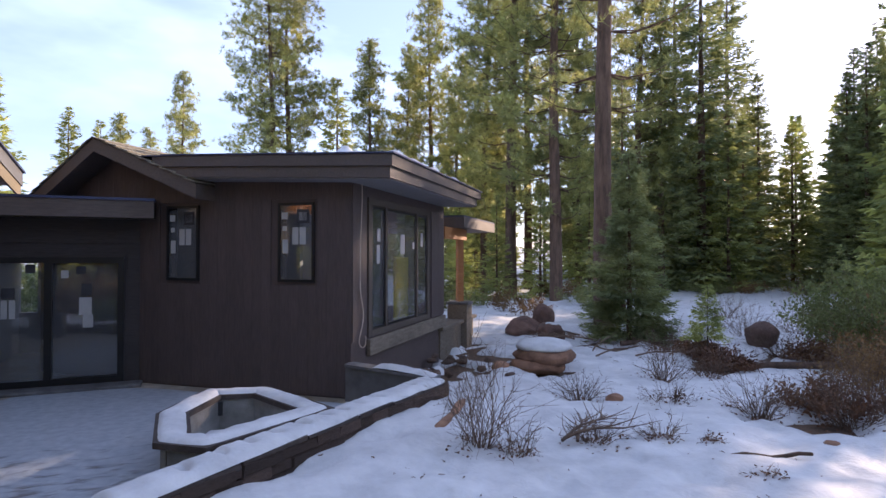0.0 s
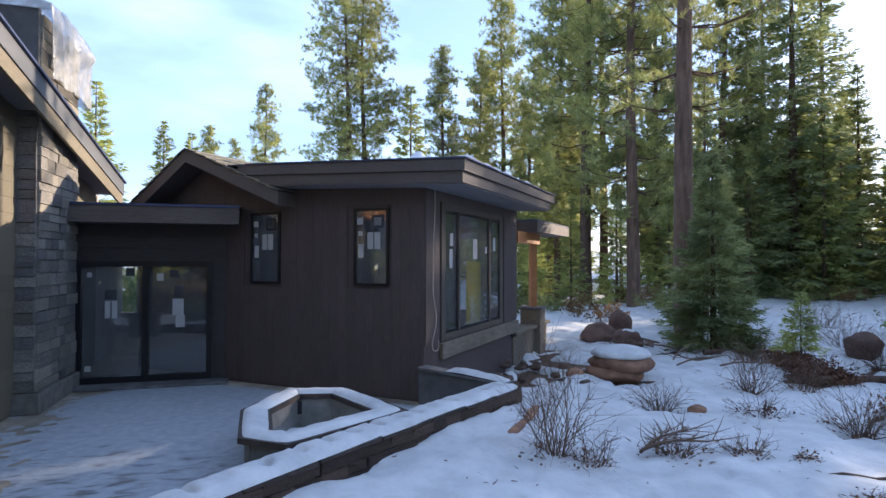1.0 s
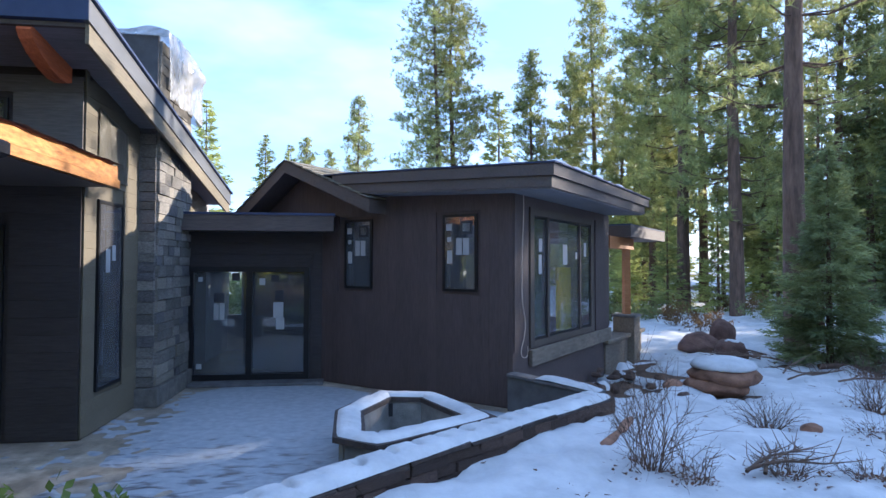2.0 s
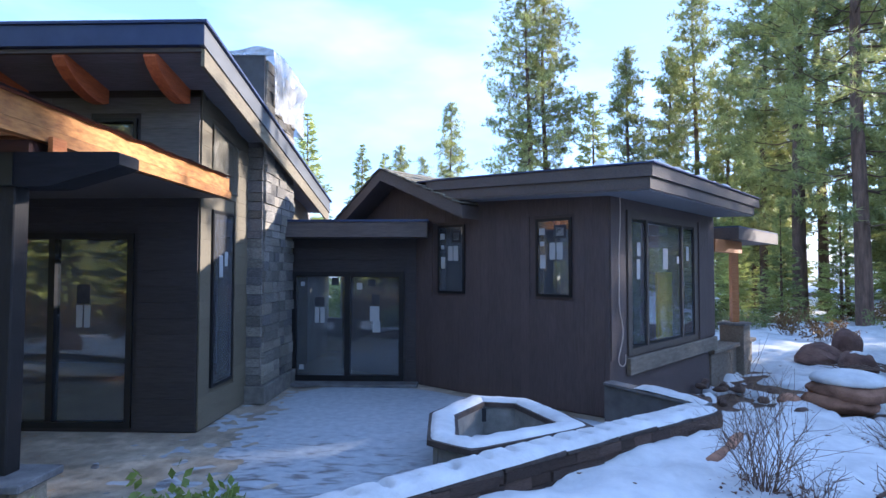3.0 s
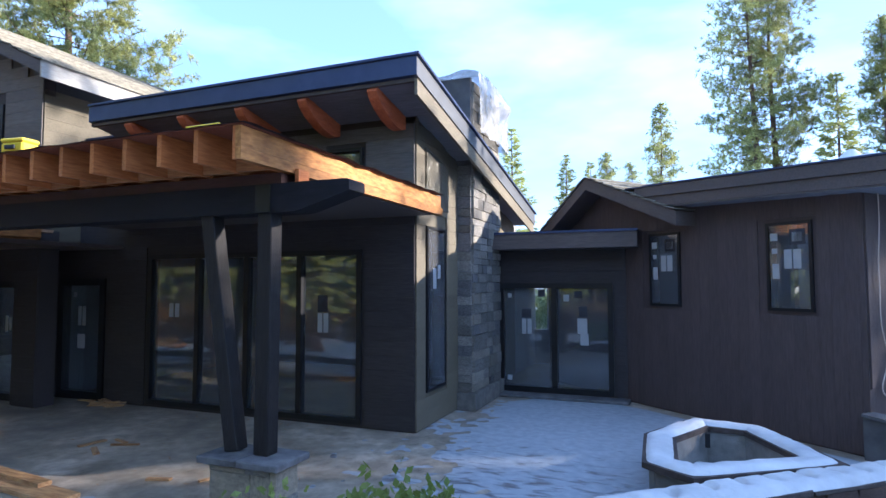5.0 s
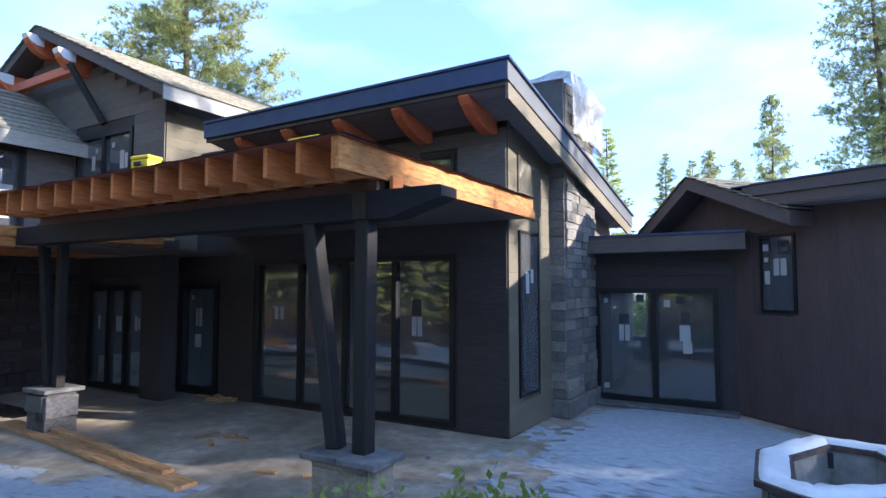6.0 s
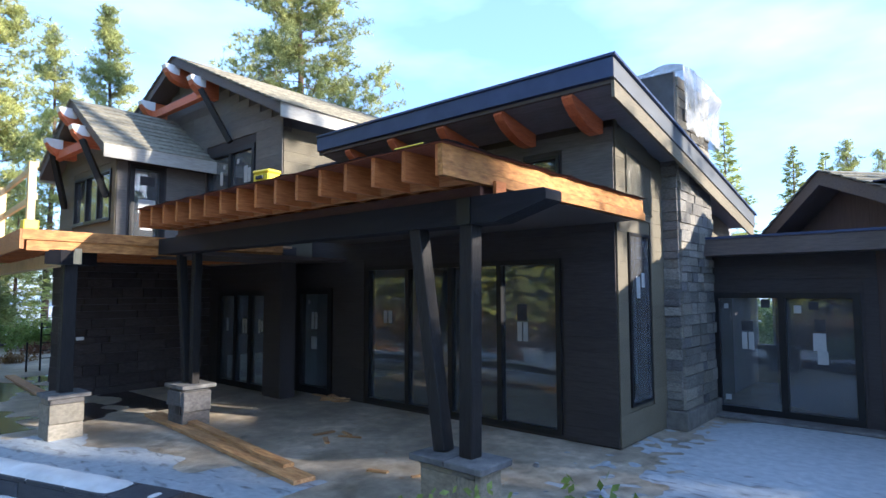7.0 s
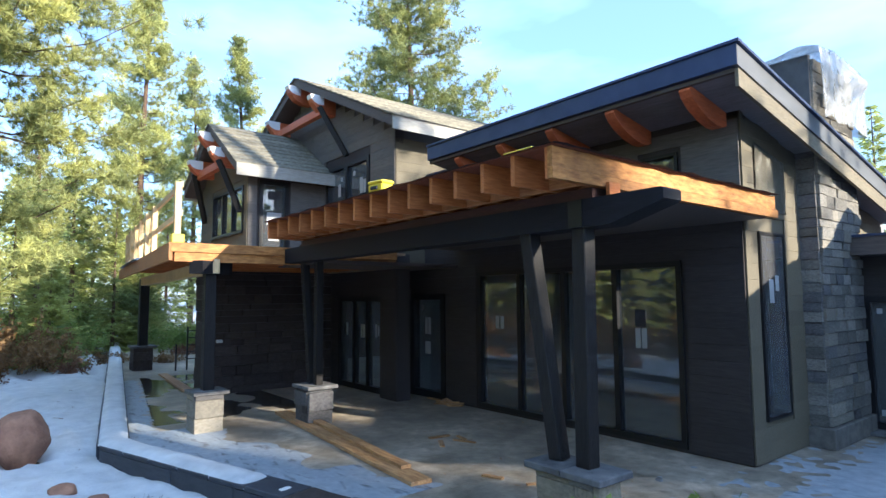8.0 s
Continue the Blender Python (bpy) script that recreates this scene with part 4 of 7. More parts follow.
# plastic sheet draped over the top
def plastic_wrap():
    """A sheet thrown over the chimney: a domed top, folds down the sides, and a loose corner that sticks out at the side."""
    verts, faces = [], []
    n, rows = 120, 22
    for k in range(rows):
        f = k / (rows - 1)
        for i in range(n):
            a = 2 * math.pi * i / n
            c, s = math.cos(a), math.sin(a)
            q = max(abs(c), abs(s))
            sp = min(1.0, 0.04 + f * 3.4)
            x, y = 0.04 + 0.37 * sp * c / q, 2.40 + 0.83 * sp * s / q
            down = max(0.0, f - 0.28) / 0.72
            # long over the side, a narrow lip over the front and back
            long = 0.07 if s < -0.92 * q else (0.95 + 0.22 * noise.noise((s * 2.2, 1.0, 5.0))) if c > 0 else 0.30
            hump = 0.20 * math.exp(-((x - 0.16) / 0.24) ** 2 - ((y - 2.1) / 0.55) ** 2)
            z = 5.41 + hump * (1 - down) ** 2 - long * down
            fold = (0.055 * abs(noise.noise((a * 3.2, f * 1.6, 9.0))) + 0.022 * abs(noise.noise((a * 9.0, f * 3.0, 4.0)))) * (0.25 + down)
            if s < -0.92 * q:
                fold *= 0.2
            flare = 0.17 * math.exp(-((a - 0.45) / 0.25) ** 2) * math.exp(-((down - 0.30) / 0.16) ** 2)
            out = fold + flare + 0.012
            verts.append((x + c * out, y + s * out, z + 0.04 * noise.noise((x * 4, y * 4, 9.0)) * min(1.0, f * 4) * (0.3 if s < -0.92 * q else 1)))
    for k in range(rows - 1):
        for i in range(n):
            a, b = k * n + i, k * n + (i + 1) % n
            faces.append((a, b, b + n, a + n))
    faces.append(tuple(range(n)))
    me = bpy.data.meshes.new("plastic_sheet")
    me.from_pydata(verts, [], faces)
    me.materials.append(PLASTIC)
    me.polygons.foreach_set("use_smooth", [True] * len(me.polygons))
    return tagged(new("plastic_sheet", me), "crumpled milky plastic sheet wrapped over the chimney top", "plastic sheet")


plastic_wrap()

# ---- link with the double door ----
link_open = [(0.24, 2.28, 0.06, 2.0)]
wall_link = wall("wall_link", side(0, 3.25, 0), 2.6, 2.75, link_open, "dark lap-sided wall of the low link building", SIDING)
lap_siding(wall_link, 2.5, 2.62, link_open, SIDING, 0.2)
window("door_3", Matrix.Translation((0.24, 3.25, 0.06)), 2.04, 1.94, (1, 1), "black-framed double glass door with paper labels", (
    (0.42, 1.32, 0.17, 0.16, True), (0.42, 1.02, 0.08, 0.28, False), (0.52, 1.02, 0.08, 0.28, False), (0.16, 1.68, 0.07, 0.08, False), (0.14, 0.18, 0.09, 0.09, False),
    (1.18, 1.62, 0.1, 0.12, False), (1.45, 1.35, 0.14, 0.18, True), (1.42, 1.05, 0.17, 0.27, False), (1.47, 0.85, 0.14, 0.2, False), (0.72, 1.70, 0.13, 0.13, True), (1.38, 1.68, 0.13, 0.12, True)), "door", 0.09, False)
solid("step", one_box(0.1, 2.55, 2.86, 3.22, 0.003, 0.05, bevel=0.01), CAPSTONE, "low stone step before the double door", "step", "structure")
roof_link = empty("roof_link", Matrix.Identity(4), "flat link roof with a dark fascia", "roof", "structure")
part("fascia", one_box(0.10, 2.72, 2.72, 7.2, 2.60, 2.86), FASCIA, roof_link)
part("drip_edge", one_box(0.08, 2.74, 2.70, 7.2, 2.863, 2.90), METAL, roof_link, "dark metal drip edge")
solid("wall_link_side", one_box(-0.2, 0.0, 5.41, 7.15, 0, 2.6), INTERIOR, "bare inner side wall of the link", "wall", "structure")
bm = bmesh.new()
for b_ in ((-0.2, 0.0, 0, 2.6), (0.32, 0.60, 0, 2.6), (0.86, 2.4, 0, 2.6), (0.0, 0.32, 0, 0.85), (0.60, 0.86, 0, 0.85), (0.0, 0.32, 2.0, 2.6), (0.60, 0.86, 2.0, 2.6)):
    add_box(bm, b_[0], b_[1], 7.16, 7.3, b_[2], b_[3])
solid("wall_link_back", bm, INTERIOR, "bare inner wall at the back of the link with two narrow openings", "wall", "structure")
solid("floor", one_box(0.02, 3.2, 3.3, 7.0, 0.004, 0.05), SUBFLOOR, "plywood subfloor of the link", "floor", "structure")

# ---- wing, turned forty degrees ----
C0 = Vector((5.35, 0.87, 0))
DL = Vector((math.cos(radians(140)), math.sin(radians(140)), 0))
DB = Vector((math.cos(radians(50)), math.sin(radians(50)), 0))


def wp(a, b, z):
    """A place in the wing: a along its front to the link, b along its bay side to the back."""
    return tuple(C0 + DL * a + DB * b + Vector((0, 0, z)))


def wing_top(u):
    a = 5.8 - u
    return max(3.07 + 0.04 * a if a < 3.0 else 0.0, 3.66 - (0.66 if a > 4.2 else 0.41) * abs(a - 4.2))


wing_top.knots = (5.8 - 4.2, 5.8 - 3.0 - 0.01, 5.8 - 3.0 + 0.01)
wing_open = [(2.62, 3.22, 1.64, 2.80), (4.62, 5.22, 1.64, 2.80)]
WF = side(*wp(5.8, 0, 0)[:2], -40)
wall_wing = wall("wall_wing_front", WF, 5.8, wing_top, wing_open, "dark brown vertical-board wall of the house wing", SIDING_V, base=-0.2)
upright_siding(wall_wing, 5.8, wing_top, wing_open, SIDING_V, 0.155)
win_papers = ((0.06, 0.92, 0.1, 0.1, False), (0.32, 0.86, 0.2, 0.2, True), (0.24, 0.55, 0.1, 0.25, False), (0.36, 0.55, 0.1, 0.25, False), (0.08, 0.42, 0.09, 0.2, False), (0.08, 0.75, 0.07, 0.07, False), (0.35, 0.9, 0.13, 0.12, False))
window("window_4", WF @ Matrix.Translation((2.62, 0, 1.64)), 0.60, 1.16, (1,), "narrow black-framed window with paper labels", win_papers, fr=0.04, sill=False, depth=(-0.032, -0.022, 0.04))
window("window_5", WF @ Matrix.Translation((4.62, 0, 1.64)), 0.60, 1.16, (1,), "narrow black-framed window with paper labels", win_papers, fr=0.04, sill=False, depth=(-0.032, -0.022, 0.04))
BAY = side(C0.x, C0.y, 50)
bay_open = [(0.67, 1.19, 0.90, 2.79), (1.27, 2.66, 0.90, 2.79), (2.74, 3.28, 0.90, 2.79)]
wall_bay = wall("wall_wing_bay", BAY, 4.42, 3.08, bay_open, "dark vertical-board wing wall with a triple window", SIDING_V, base=-0.6)
upright_siding(wall_bay, 4.42, 3.06, [(0.58, 3.37, 0.80, 2.86)], SIDING_V, 0.155, base=0.79)
for u0_, u1_, z0_, z1_ in ((0.53, 0.665, 0.80, 2.91), (1.195, 1.265, 0.80, 2.80), (2.665, 2.735, 0.80, 2.80), (3.285, 3.42, 0.80, 2.91), (0.667, 3.283, 0.80, 0.895), (0.667, 3.283, 2.795, 2.91)):
    part("casing", one_box(u0_, u1_, -0.03, -0.001, z0_, z1_, bevel=0.003), TRIM, wall_bay, "flat brown window casing")
BAY_D = (-0.012, -0.006, 0.03)
window("window_6", BAY @ Matrix.Translation((0.67, 0, 0.90)), 0.52, 1.89, (1,), "narrow black-framed side light of a triple window", ((0.22, 1.35, 0.12, 0.2, False), (0.2, 1.0, 0.12, 0.3, False)), fr=0.035, sill=False, depth=BAY_D)
window("window_10", BAY @ Matrix.Translation((1.27, 0, 0.90)), 1.39, 1.89, (1,), "wide black-framed middle light of a triple window", ((0.62, 1.15, 0.20, 0.34, False), (1.22, 1.25, 0.10, 0.12, False)), fr=0.035, sill=False, depth=BAY_D)
window("window_11", BAY @ Matrix.Translation((2.74, 0, 0.90)), 0.54, 1.89, (1,), "narrow black-framed side light of a triple window", ((0.2, 1.3, 0.12, 0.25, False),), fr=0.035, sill=False, depth=BAY_D)
part("sill_band", one_box(0.50, 4.40, -0.07, -0.003, 0.53, 0.775, bevel=0.008), SILL_BAND, wall_bay, "weathered buff sill band")
# The hole is added so that sky light reaches the yellow sheet.
bm = bmesh.new()
for b_ in ((-5.8, -1.5, -0.3, 3.2), (-1.5, -0.35, -0.3, 0.95), (-1.5, -0.35, 2.75, 3.2), (-0.35, -0.21, -0.3, 3.2)):
    add_box(bm, b_[0], b_[1], 4.2, 4.4, b_[2], b_[3])
solid("wall_wing_back", bm, INTERIOR, "bare inner wall of the wing with a hole added for light", "wall", "structure").matrix_world = pose(C0.x, C0.y, 0, 0, 0, -40)
ob_ = solid("floor", one_box(-5.6, -0.2, 0.2, 4.2, 0.3, 0.33), SUBFLOOR, "plywood subfloor of the wing", "floor", "structure")
ob_.matrix_world = pose(C0.x, C0.y, 0, 0, 0, -40)
YB0, YB1 = 1.95, 2.62
# Partition added to stop light from behind showing in the front windows.
ob_ = solid("wall_wing_inner", one_box(-5.7, -2.2, 2.3, 2.42, 0.3, 3.0), INTERIOR, "added gypsum partition that blocks light inside the wing", "wall", "structure")
ob_.matrix_world = pose(C0.x, C0.y, 0, 0, 0, -40)
# Sheet added to give the yellow gleam in the glass; its source is unknown.
ob_ = solid("insulation_sheet", one_box(-0.15, -0.12, YB0, YB1, 0.901, 2.0, bevel=0.01), YELLOW_FILM, "yellow sheet added for the yellow gleam in the triple window", "insulation")
ob_.matrix_world = pose(C0.x, C0.y, 0, 0, 0, -40)

roof_wing = empty("roof_wing", Matrix.Identity(4), "low-slope wing roof with deep dark brown eaves and patches of snow", "roof", "structure")


def tilt_z(a):
    return 0.04 * (a + 0.83)


def wing_slab(a0, a1, b0, b1, lo, hi):
    bm = bmesh.new()
    cs = ((a0, b0), (a1, b0), (a1, b1), (a0, b1))
    add_prism(bm, [wp(a, b, lo + tilt_z(a)) for a, b in cs], [wp(a, b, hi + tilt_z(a)) for a, b in cs])
    return bm


part("soffit", wing_slab(-0.73, 2.9, -0.40, 4.32, 3.03, 3.06), SOFFIT, roof_wing)
part("fascia", wing_slab(-0.76, 2.9, -0.43, 4.35, 3.05, 3.20), FASCIA, roof_wing)
part("upper_fascia", wing_slab(-0.80, 2.9, -0.46, 4.55, 3.205, 3.36), FASCIA, roof_wing, "brown upper fascia board")
part("fascia", wing_slab(2.902, 3.12, -0.40, 4.7, 3.06, 3.36), FASCIA, roof_wing)
part("roof_membrane", wing_slab(2.902, 3.30, -0.42, 4.7, 3.364, 3.384), METAL, roof_wing)
part("roof_membrane", wing_slab(-0.83, 2.9, -0.48, 4.60, 3.365, 3.385), METAL, roof_wing, "dark metal drip edge and membrane")
# little cross gable
for s, foot_a, foot_z in ((1, 5.75, 2.85), (-1, 2.28, 3.10)):
    bm = bmesh.new()
    pk = 3.89
    add_prism(bm, [wp(4.2, -0.45, pk - 0.24), wp(foot_a, -0.45, foot_z - 0.24), wp(foot_a, 3.0, foot_z - 0.24), wp(4.2, 3.0, pk - 0.24)],
              [wp(4.2, -0.45, pk - 0.03), wp(foot_a, -0.45, foot_z - 0.03), wp(foot_a, 3.0, foot_z - 0.03), wp(4.2, 3.0, pk - 0.03)])
    part("gable_rake", bm, FASCIA, roof_wing)
    # shingle courses
    for k in range(9):
        t0, t1 = k / 9, min(1.0, (k + 1.25) / 9)
        bm = bmesh.new()
        def on(t, b, dz):
            return wp(4.2 + (foot_a - 4.2) * t, b, pk + (foot_z - pk) * t + dz)
        add_prism(bm, [on(t0, -0.48, -0.025), on(t1, -0.48, 0.0), on(t1, 3.0, 0.0), on(t0, 3.0, -0.025)], [on(t0, -0.48, -0.012), on(t1, -0.48, 0.018), on(t1, 3.0, 0.018), on(t0, 3.0, -0.012)])
        part("shingle_course", bm, SHINGLE, roof_wing)
# vent cap
bm = bmesh.new()
bmesh.ops.create_cone(bm, segments=20, radius1=0.11, radius2=0.11, depth=0.38, cap_ends=True, matrix=Matrix.Translation((0, 0, 0.19)))
bmesh.ops.create_cone(bm, segments=20, radius1=0.19, radius2=0.05, depth=0.14, cap_ends=True, matrix=Matrix.Translation((0, 0, 0.43)))
vent = solid("roof_vent", bm, PLAIN_WHITE, "white sheet-metal roof vent cap", "vent")
vent.location = wp(0.9, 1.6, 3.42)
# snow at the roof's outer edge
for a0, a1, b0, b1 in ((-0.82, -0.1, -0.46, 1.9), (-0.82, 0.1, 2.4, 4.58)):
    verts, faces, k = [], [], 26
    for i in range(k):
        for j in range(k):
            a, b = a0 + (a1 - a0) * i / (k - 1), b0 + (b1 - b0) * j / (k - 1)
            e = min(i + 0.6, k - 1 - i, j + 0.6, k - 1 - j) / 2.2
            t = 0.085 * (0.6 + 0.8 * noise.noise((a * 3, b * 3, 4.0))) * min(1.0, e) - 0.02
            verts.append(wp(a, b, 3.387 + tilt_z(a) + max(-0.02, t)))
    faces = [(i * k + j, i * k + j + 1, (i + 1) * k + j + 1, (i + 1) * k + j) for i in range(k - 1) for j in range(k - 1)]
    me = bpy.data.meshes.new("snow_on_roof")
    me.from_pydata(verts, [], faces)
    me.materials.append(SNOW)
    me.polygons.foreach_set("use_smooth", [True] * len(me.polygons))
    tagged(new("snow_on_roof", me), "patch of melting snow along the wing roof edge", "snow", "", "stuff")

# sloping cheek wall between wing and low wall
bm = bmesh.new()
p0, p1 = Vector(wp(0.02, -0.06, 0)), Vector((6.3, -0.02, 0))
d_ = (p1 - p0).normalized()
n_ = Vector((-d_.y, d_.x, 0)) * 0.09
add_prism(bm, [tuple(p0 - n_ - Vector((0, 0, 0.3))), tuple(p1 - n_ - Vector((0, 0, 0.3))), tuple(p1 + n_ - Vector((0, 0, 0.3))), tuple(p0 + n_ - Vector((0, 0, 0.3)))],
          [tuple(p0 - n_ + Vector((0, 0, 0.49))), tuple(p1 - n_ + Vector((0, 0, 0.38))), tuple(p1 + n_ + Vector((0, 0, 0.38))), tuple(p0 + n_ + Vector((0, 0, 0.49)))])
cheek = solid("cheek_wall", bm, CHEEK, "plain grey rendered sloping cheek wall beside the wing corner", "wall", "structure")
bm = bmesh.new()
add_bar(bm, p0 + Vector((0, 0, 0.508)), p1 + Vector((0, 0, 0.398)), 0.24, 0.034)
part("cap_stone", bm, CAPSTONE, cheek)
snow_strip("snow_on_wall", [tuple((p0 + (p1 - p0) * 0.32)[:2]), tuple(p1[:2])], 0.24, [0.527, 0.43], "thin snow on the sloping cheek wall", 0.05, cover=0.75, seed=3)

# cord hanging down the wing corner
cu = bpy.data.curves.new("cord", "CURVE")
cu.dimensions, cu.bevel_depth, cu.bevel_resolution = "3D", 0.007, 1
sp_ = cu.splines.new("NURBS")
cord_pts = [(0.02, 3.06), (0.03, 2.7), (-0.02, 2.3), (0.0, 1.9), (-0.03, 1.5), (0.08, 1.2), (0.02, 0.95), (-0.06, 0.78), (0.04, 0.66), (0.12, 0.72), (0.10, 0.85)]
sp_.points.add(len(cord_pts) - 1)
for q, (u, z) in zip(sp_.points, cord_pts):
    q.co = (*wp(-0.06, 0.18 + 1.7 * u, z)[:3], 1)
sp_.use_endpoint_u = True
cu.materials.append(CORD)
tagged(new("cord", cu), "pale electric cord hanging loose down the wing corner", "cord")

# far porch of the wing
porch = empty("roof_porch", Matrix.Identity(4), "flat dark porch roof on an orange timber beam", "roof", "structure")
bm = bmesh.new()
cs = ((-0.30, 5.05), (3.0, 5.05), (3.0, 8.3), (-0.30, 8.3))
add_prism(bm, [wp(a, b, 2.66) for a, b in cs], [wp(a, b, 2.90) for a, b in cs])
part("fascia", bm, FASCIA, porch)
bm = bmesh.new()
add_prism(bm, [wp(a, b, 2.905) for a, b in cs], [wp(a, b, 2.93) for a, b in cs])
part("drip_edge", bm, METAL, porch)
bm = bmesh.new()
add_bar(bm, wp(0.05, 4.43, 2.53), wp(0.05, 6.25, 2.53), 0.18, 0.25)
part("beam", bm, TIMBER_X, porch, "orange cedar beam")
bm = bmesh.new()
add_bar(bm, wp(0.05, 5.95, 0.94), wp(0.05, 5.95, 2.405), 0.14, 0.14)
solid("porch_post", bm, TIMBER_X, "orange cedar porch post on a stone pedestal", "post")
ped = empty("porch_pedestal", pose(*wp(0.05, 5.95, 0), 0, 0, 50), "square stone pedestal under the porch post", "pedestal")
part("core", one_box(-0.24, 0.24, -0.24, 0.24, -0.2, 0.88, bevel=0.012), SILL_BAND, ped)
part("cap", one_box(-0.27, 0.27, -0.27, 0.27, 0.88, 0.94, bevel=0.01), CAPSTONE, ped)
lowp = empty("porch_wall", pose(*wp(-0.1, 4.0, 0), 0, 0, 50), "low rendered wall along the wing porch", "wall", "structure")
part("core", one_box(0.12, 2.9, 0.06, 0.4, -0.4, 0.46, bevel=0.01), SILL_BAND, lowp)
part("cap", one_box(0.06, 2.96, -0.02, 0.46, 0.462, 0.54, bevel=0.012), SILL_BAND, lowp, "worn stone cap")

# ---- second block with two gables ----
STONE_Y = -3.45
wall2_open = [(0.45, 2.4, 0.03, 2.05)]
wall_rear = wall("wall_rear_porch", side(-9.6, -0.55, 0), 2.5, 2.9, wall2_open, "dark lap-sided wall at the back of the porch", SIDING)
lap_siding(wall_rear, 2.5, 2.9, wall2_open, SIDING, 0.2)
window("door_4", Matrix.Translation((-9.15, -0.55, 0.03)), 1.95, 2.02, (1, 1, 1), "dark triple glazed door with paper labels", (
    (0.25, 1.15, 0.07, 0.28, False), (0.9, 1.12, 0.07, 0.3, False), (1.0, 1.12, 0.07, 0.3, False), (1.52, 1.15, 0.07, 0.28, False), (1.62, 1.18, 0.06, 0.22, False)), "door", 0.1, False)
pier = solid("wall_pier", one_box(-7.0, -6.42, -0.78, -0.46, 0, 2.9), SIDING, "dark sided pier at the porch doors", "wall", "structure")
lap_siding(pier, -6.42, 2.88, [], SIDING, 0.2, 0.02, -7.0)
for c in pier.children:
    c.location.y -= 0.78
stone_wall = solid("wall_stone", one_box(-10.25, -9.66, STONE_Y, -0.5, 0, 2.7), MORTAR, "dark mottled stone-veneered porch wall", "wall", "structure")
rng = random.Random(21)
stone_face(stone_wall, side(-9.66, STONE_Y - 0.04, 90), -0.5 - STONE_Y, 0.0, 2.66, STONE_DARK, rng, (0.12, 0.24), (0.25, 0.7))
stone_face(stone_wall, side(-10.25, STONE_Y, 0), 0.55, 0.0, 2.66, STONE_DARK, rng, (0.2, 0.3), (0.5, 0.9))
solid("wall_lower_front", one_box(-14.4, -10.26, -0.72, -0.52, 0, 2.7), SIDING, "dark sided ground-floor wall behind the stone wall", "wall", "structure")

PEAK2, MID2 = 7.66, -10.45


def gable2_top(u):
    x = -14.4 + u
    return PEAK2 - 0.28 - 0.4625 * abs(x - MID2)


gable2_top.knots = (14.4 + MID2,)
up_open = [(14.4 - 9.48, 14.4 - 7.5, 4.05, 5.13)]
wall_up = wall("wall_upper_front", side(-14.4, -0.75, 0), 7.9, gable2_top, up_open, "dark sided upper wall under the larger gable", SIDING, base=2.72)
lap_siding(wall_up, 7.9, gable2_top, up_open, SIDING_UP_LIT, 0.2, 2.74)
window("window_7", Matrix.Translation((-9.48, -0.75, 4.05)), 1.98, 1.08, (1, 1), "black-framed double upper window with paper labels", (
    (0.5, 0.35, 0.12, 0.3, False), (0.62, 0.7, 0.09, 0.1, False), (1.5, 0.3, 0.14, 0.36, False), (1.66, 0.3, 0.1, 0.3, False), (1.2, 0.75, 0.1, 0.1, False)), fr=0.09)
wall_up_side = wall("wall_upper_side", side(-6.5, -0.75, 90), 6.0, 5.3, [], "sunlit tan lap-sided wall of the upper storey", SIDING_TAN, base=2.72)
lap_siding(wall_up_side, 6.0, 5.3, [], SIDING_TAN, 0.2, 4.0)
solid("wall_upper_back", one_box(-14.4, -6.5, 5.1, 5.3, 2.7, 5.6), INTERIOR, "back wall of the upper storey", "wall", "structure")
solid("wall_upper_west", one_box(-14.6, -14.4, -0.75, 5.3, 0, 5.6), SIDING, "dark sided west wall of the house", "wall", "structure")
solid("floor_upper", one_box(-14.4, -6.6, -0.7, 5.3, 2.62, 2.72), SUBFLOOR, "upper floor deck of the house", "floor", "structure")


def gable_roof(name, label, mid, peak, half, drop, y0, y1, fascia, shingle_rows=14):
    """Two slopes that meet in a ridge along y, with rakes, eave boards and shingle courses."""
    r = empty(name, Matrix.Identity(4), label, "roof", "structure")
    for s in (1, -1):
        ex, ez = mid + s * half, peak - drop
        bm = bmesh.new()
        add_prism(bm, [(mid, y0, peak - 0.24), (ex, y0, ez - 0.24), (ex, y1, ez - 0.24), (mid, y1, peak - 0.24)], [(mid, y0, peak - 0.04), (ex, y0, ez - 0.04), (ex, y1, ez - 0.04), (mid, y1, peak - 0.04)])
        part("roof_slope", bm, FASCIA, r)
        bm = bmesh.new()
        add_box(bm, min(ex, ex + s * 0.035), max(ex, ex + s * 0.035), y0 - 0.01, y1, ez - 0.30, ez - 0.03)
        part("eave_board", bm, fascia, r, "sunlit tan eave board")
        for k in range(shingle_rows):
            t0, t1 = k / shingle_rows, min(1.02, (k + 1.3) / shingle_rows)
            bm = bmesh.new()
            q = lambda t, y, dz: (mid + s * half * t, y, peak - drop * t + dz)
            add_prism(bm, [q(t0, y0 - 0.04, -0.035), q(t1, y0 - 0.04, -0.005), q(t1, y1, -0.005), q(t0, y1, -0.035)], [q(t0, y0 - 0.04, -0.02), q(t1, y0 - 0.04, 0.018), q(t1, y1, 0.018), q(t0, y1, -0.02)])
            part("shingle_course", bm, SHINGLE, r)
    return r


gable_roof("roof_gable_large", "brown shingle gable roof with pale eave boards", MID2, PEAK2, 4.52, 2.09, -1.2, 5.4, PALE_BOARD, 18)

# smaller gable in front of it
MID1, PEAK1 = -11.25, 6.33
wall1_open = [(0.95, 3.15, 3.55, 4.62)]


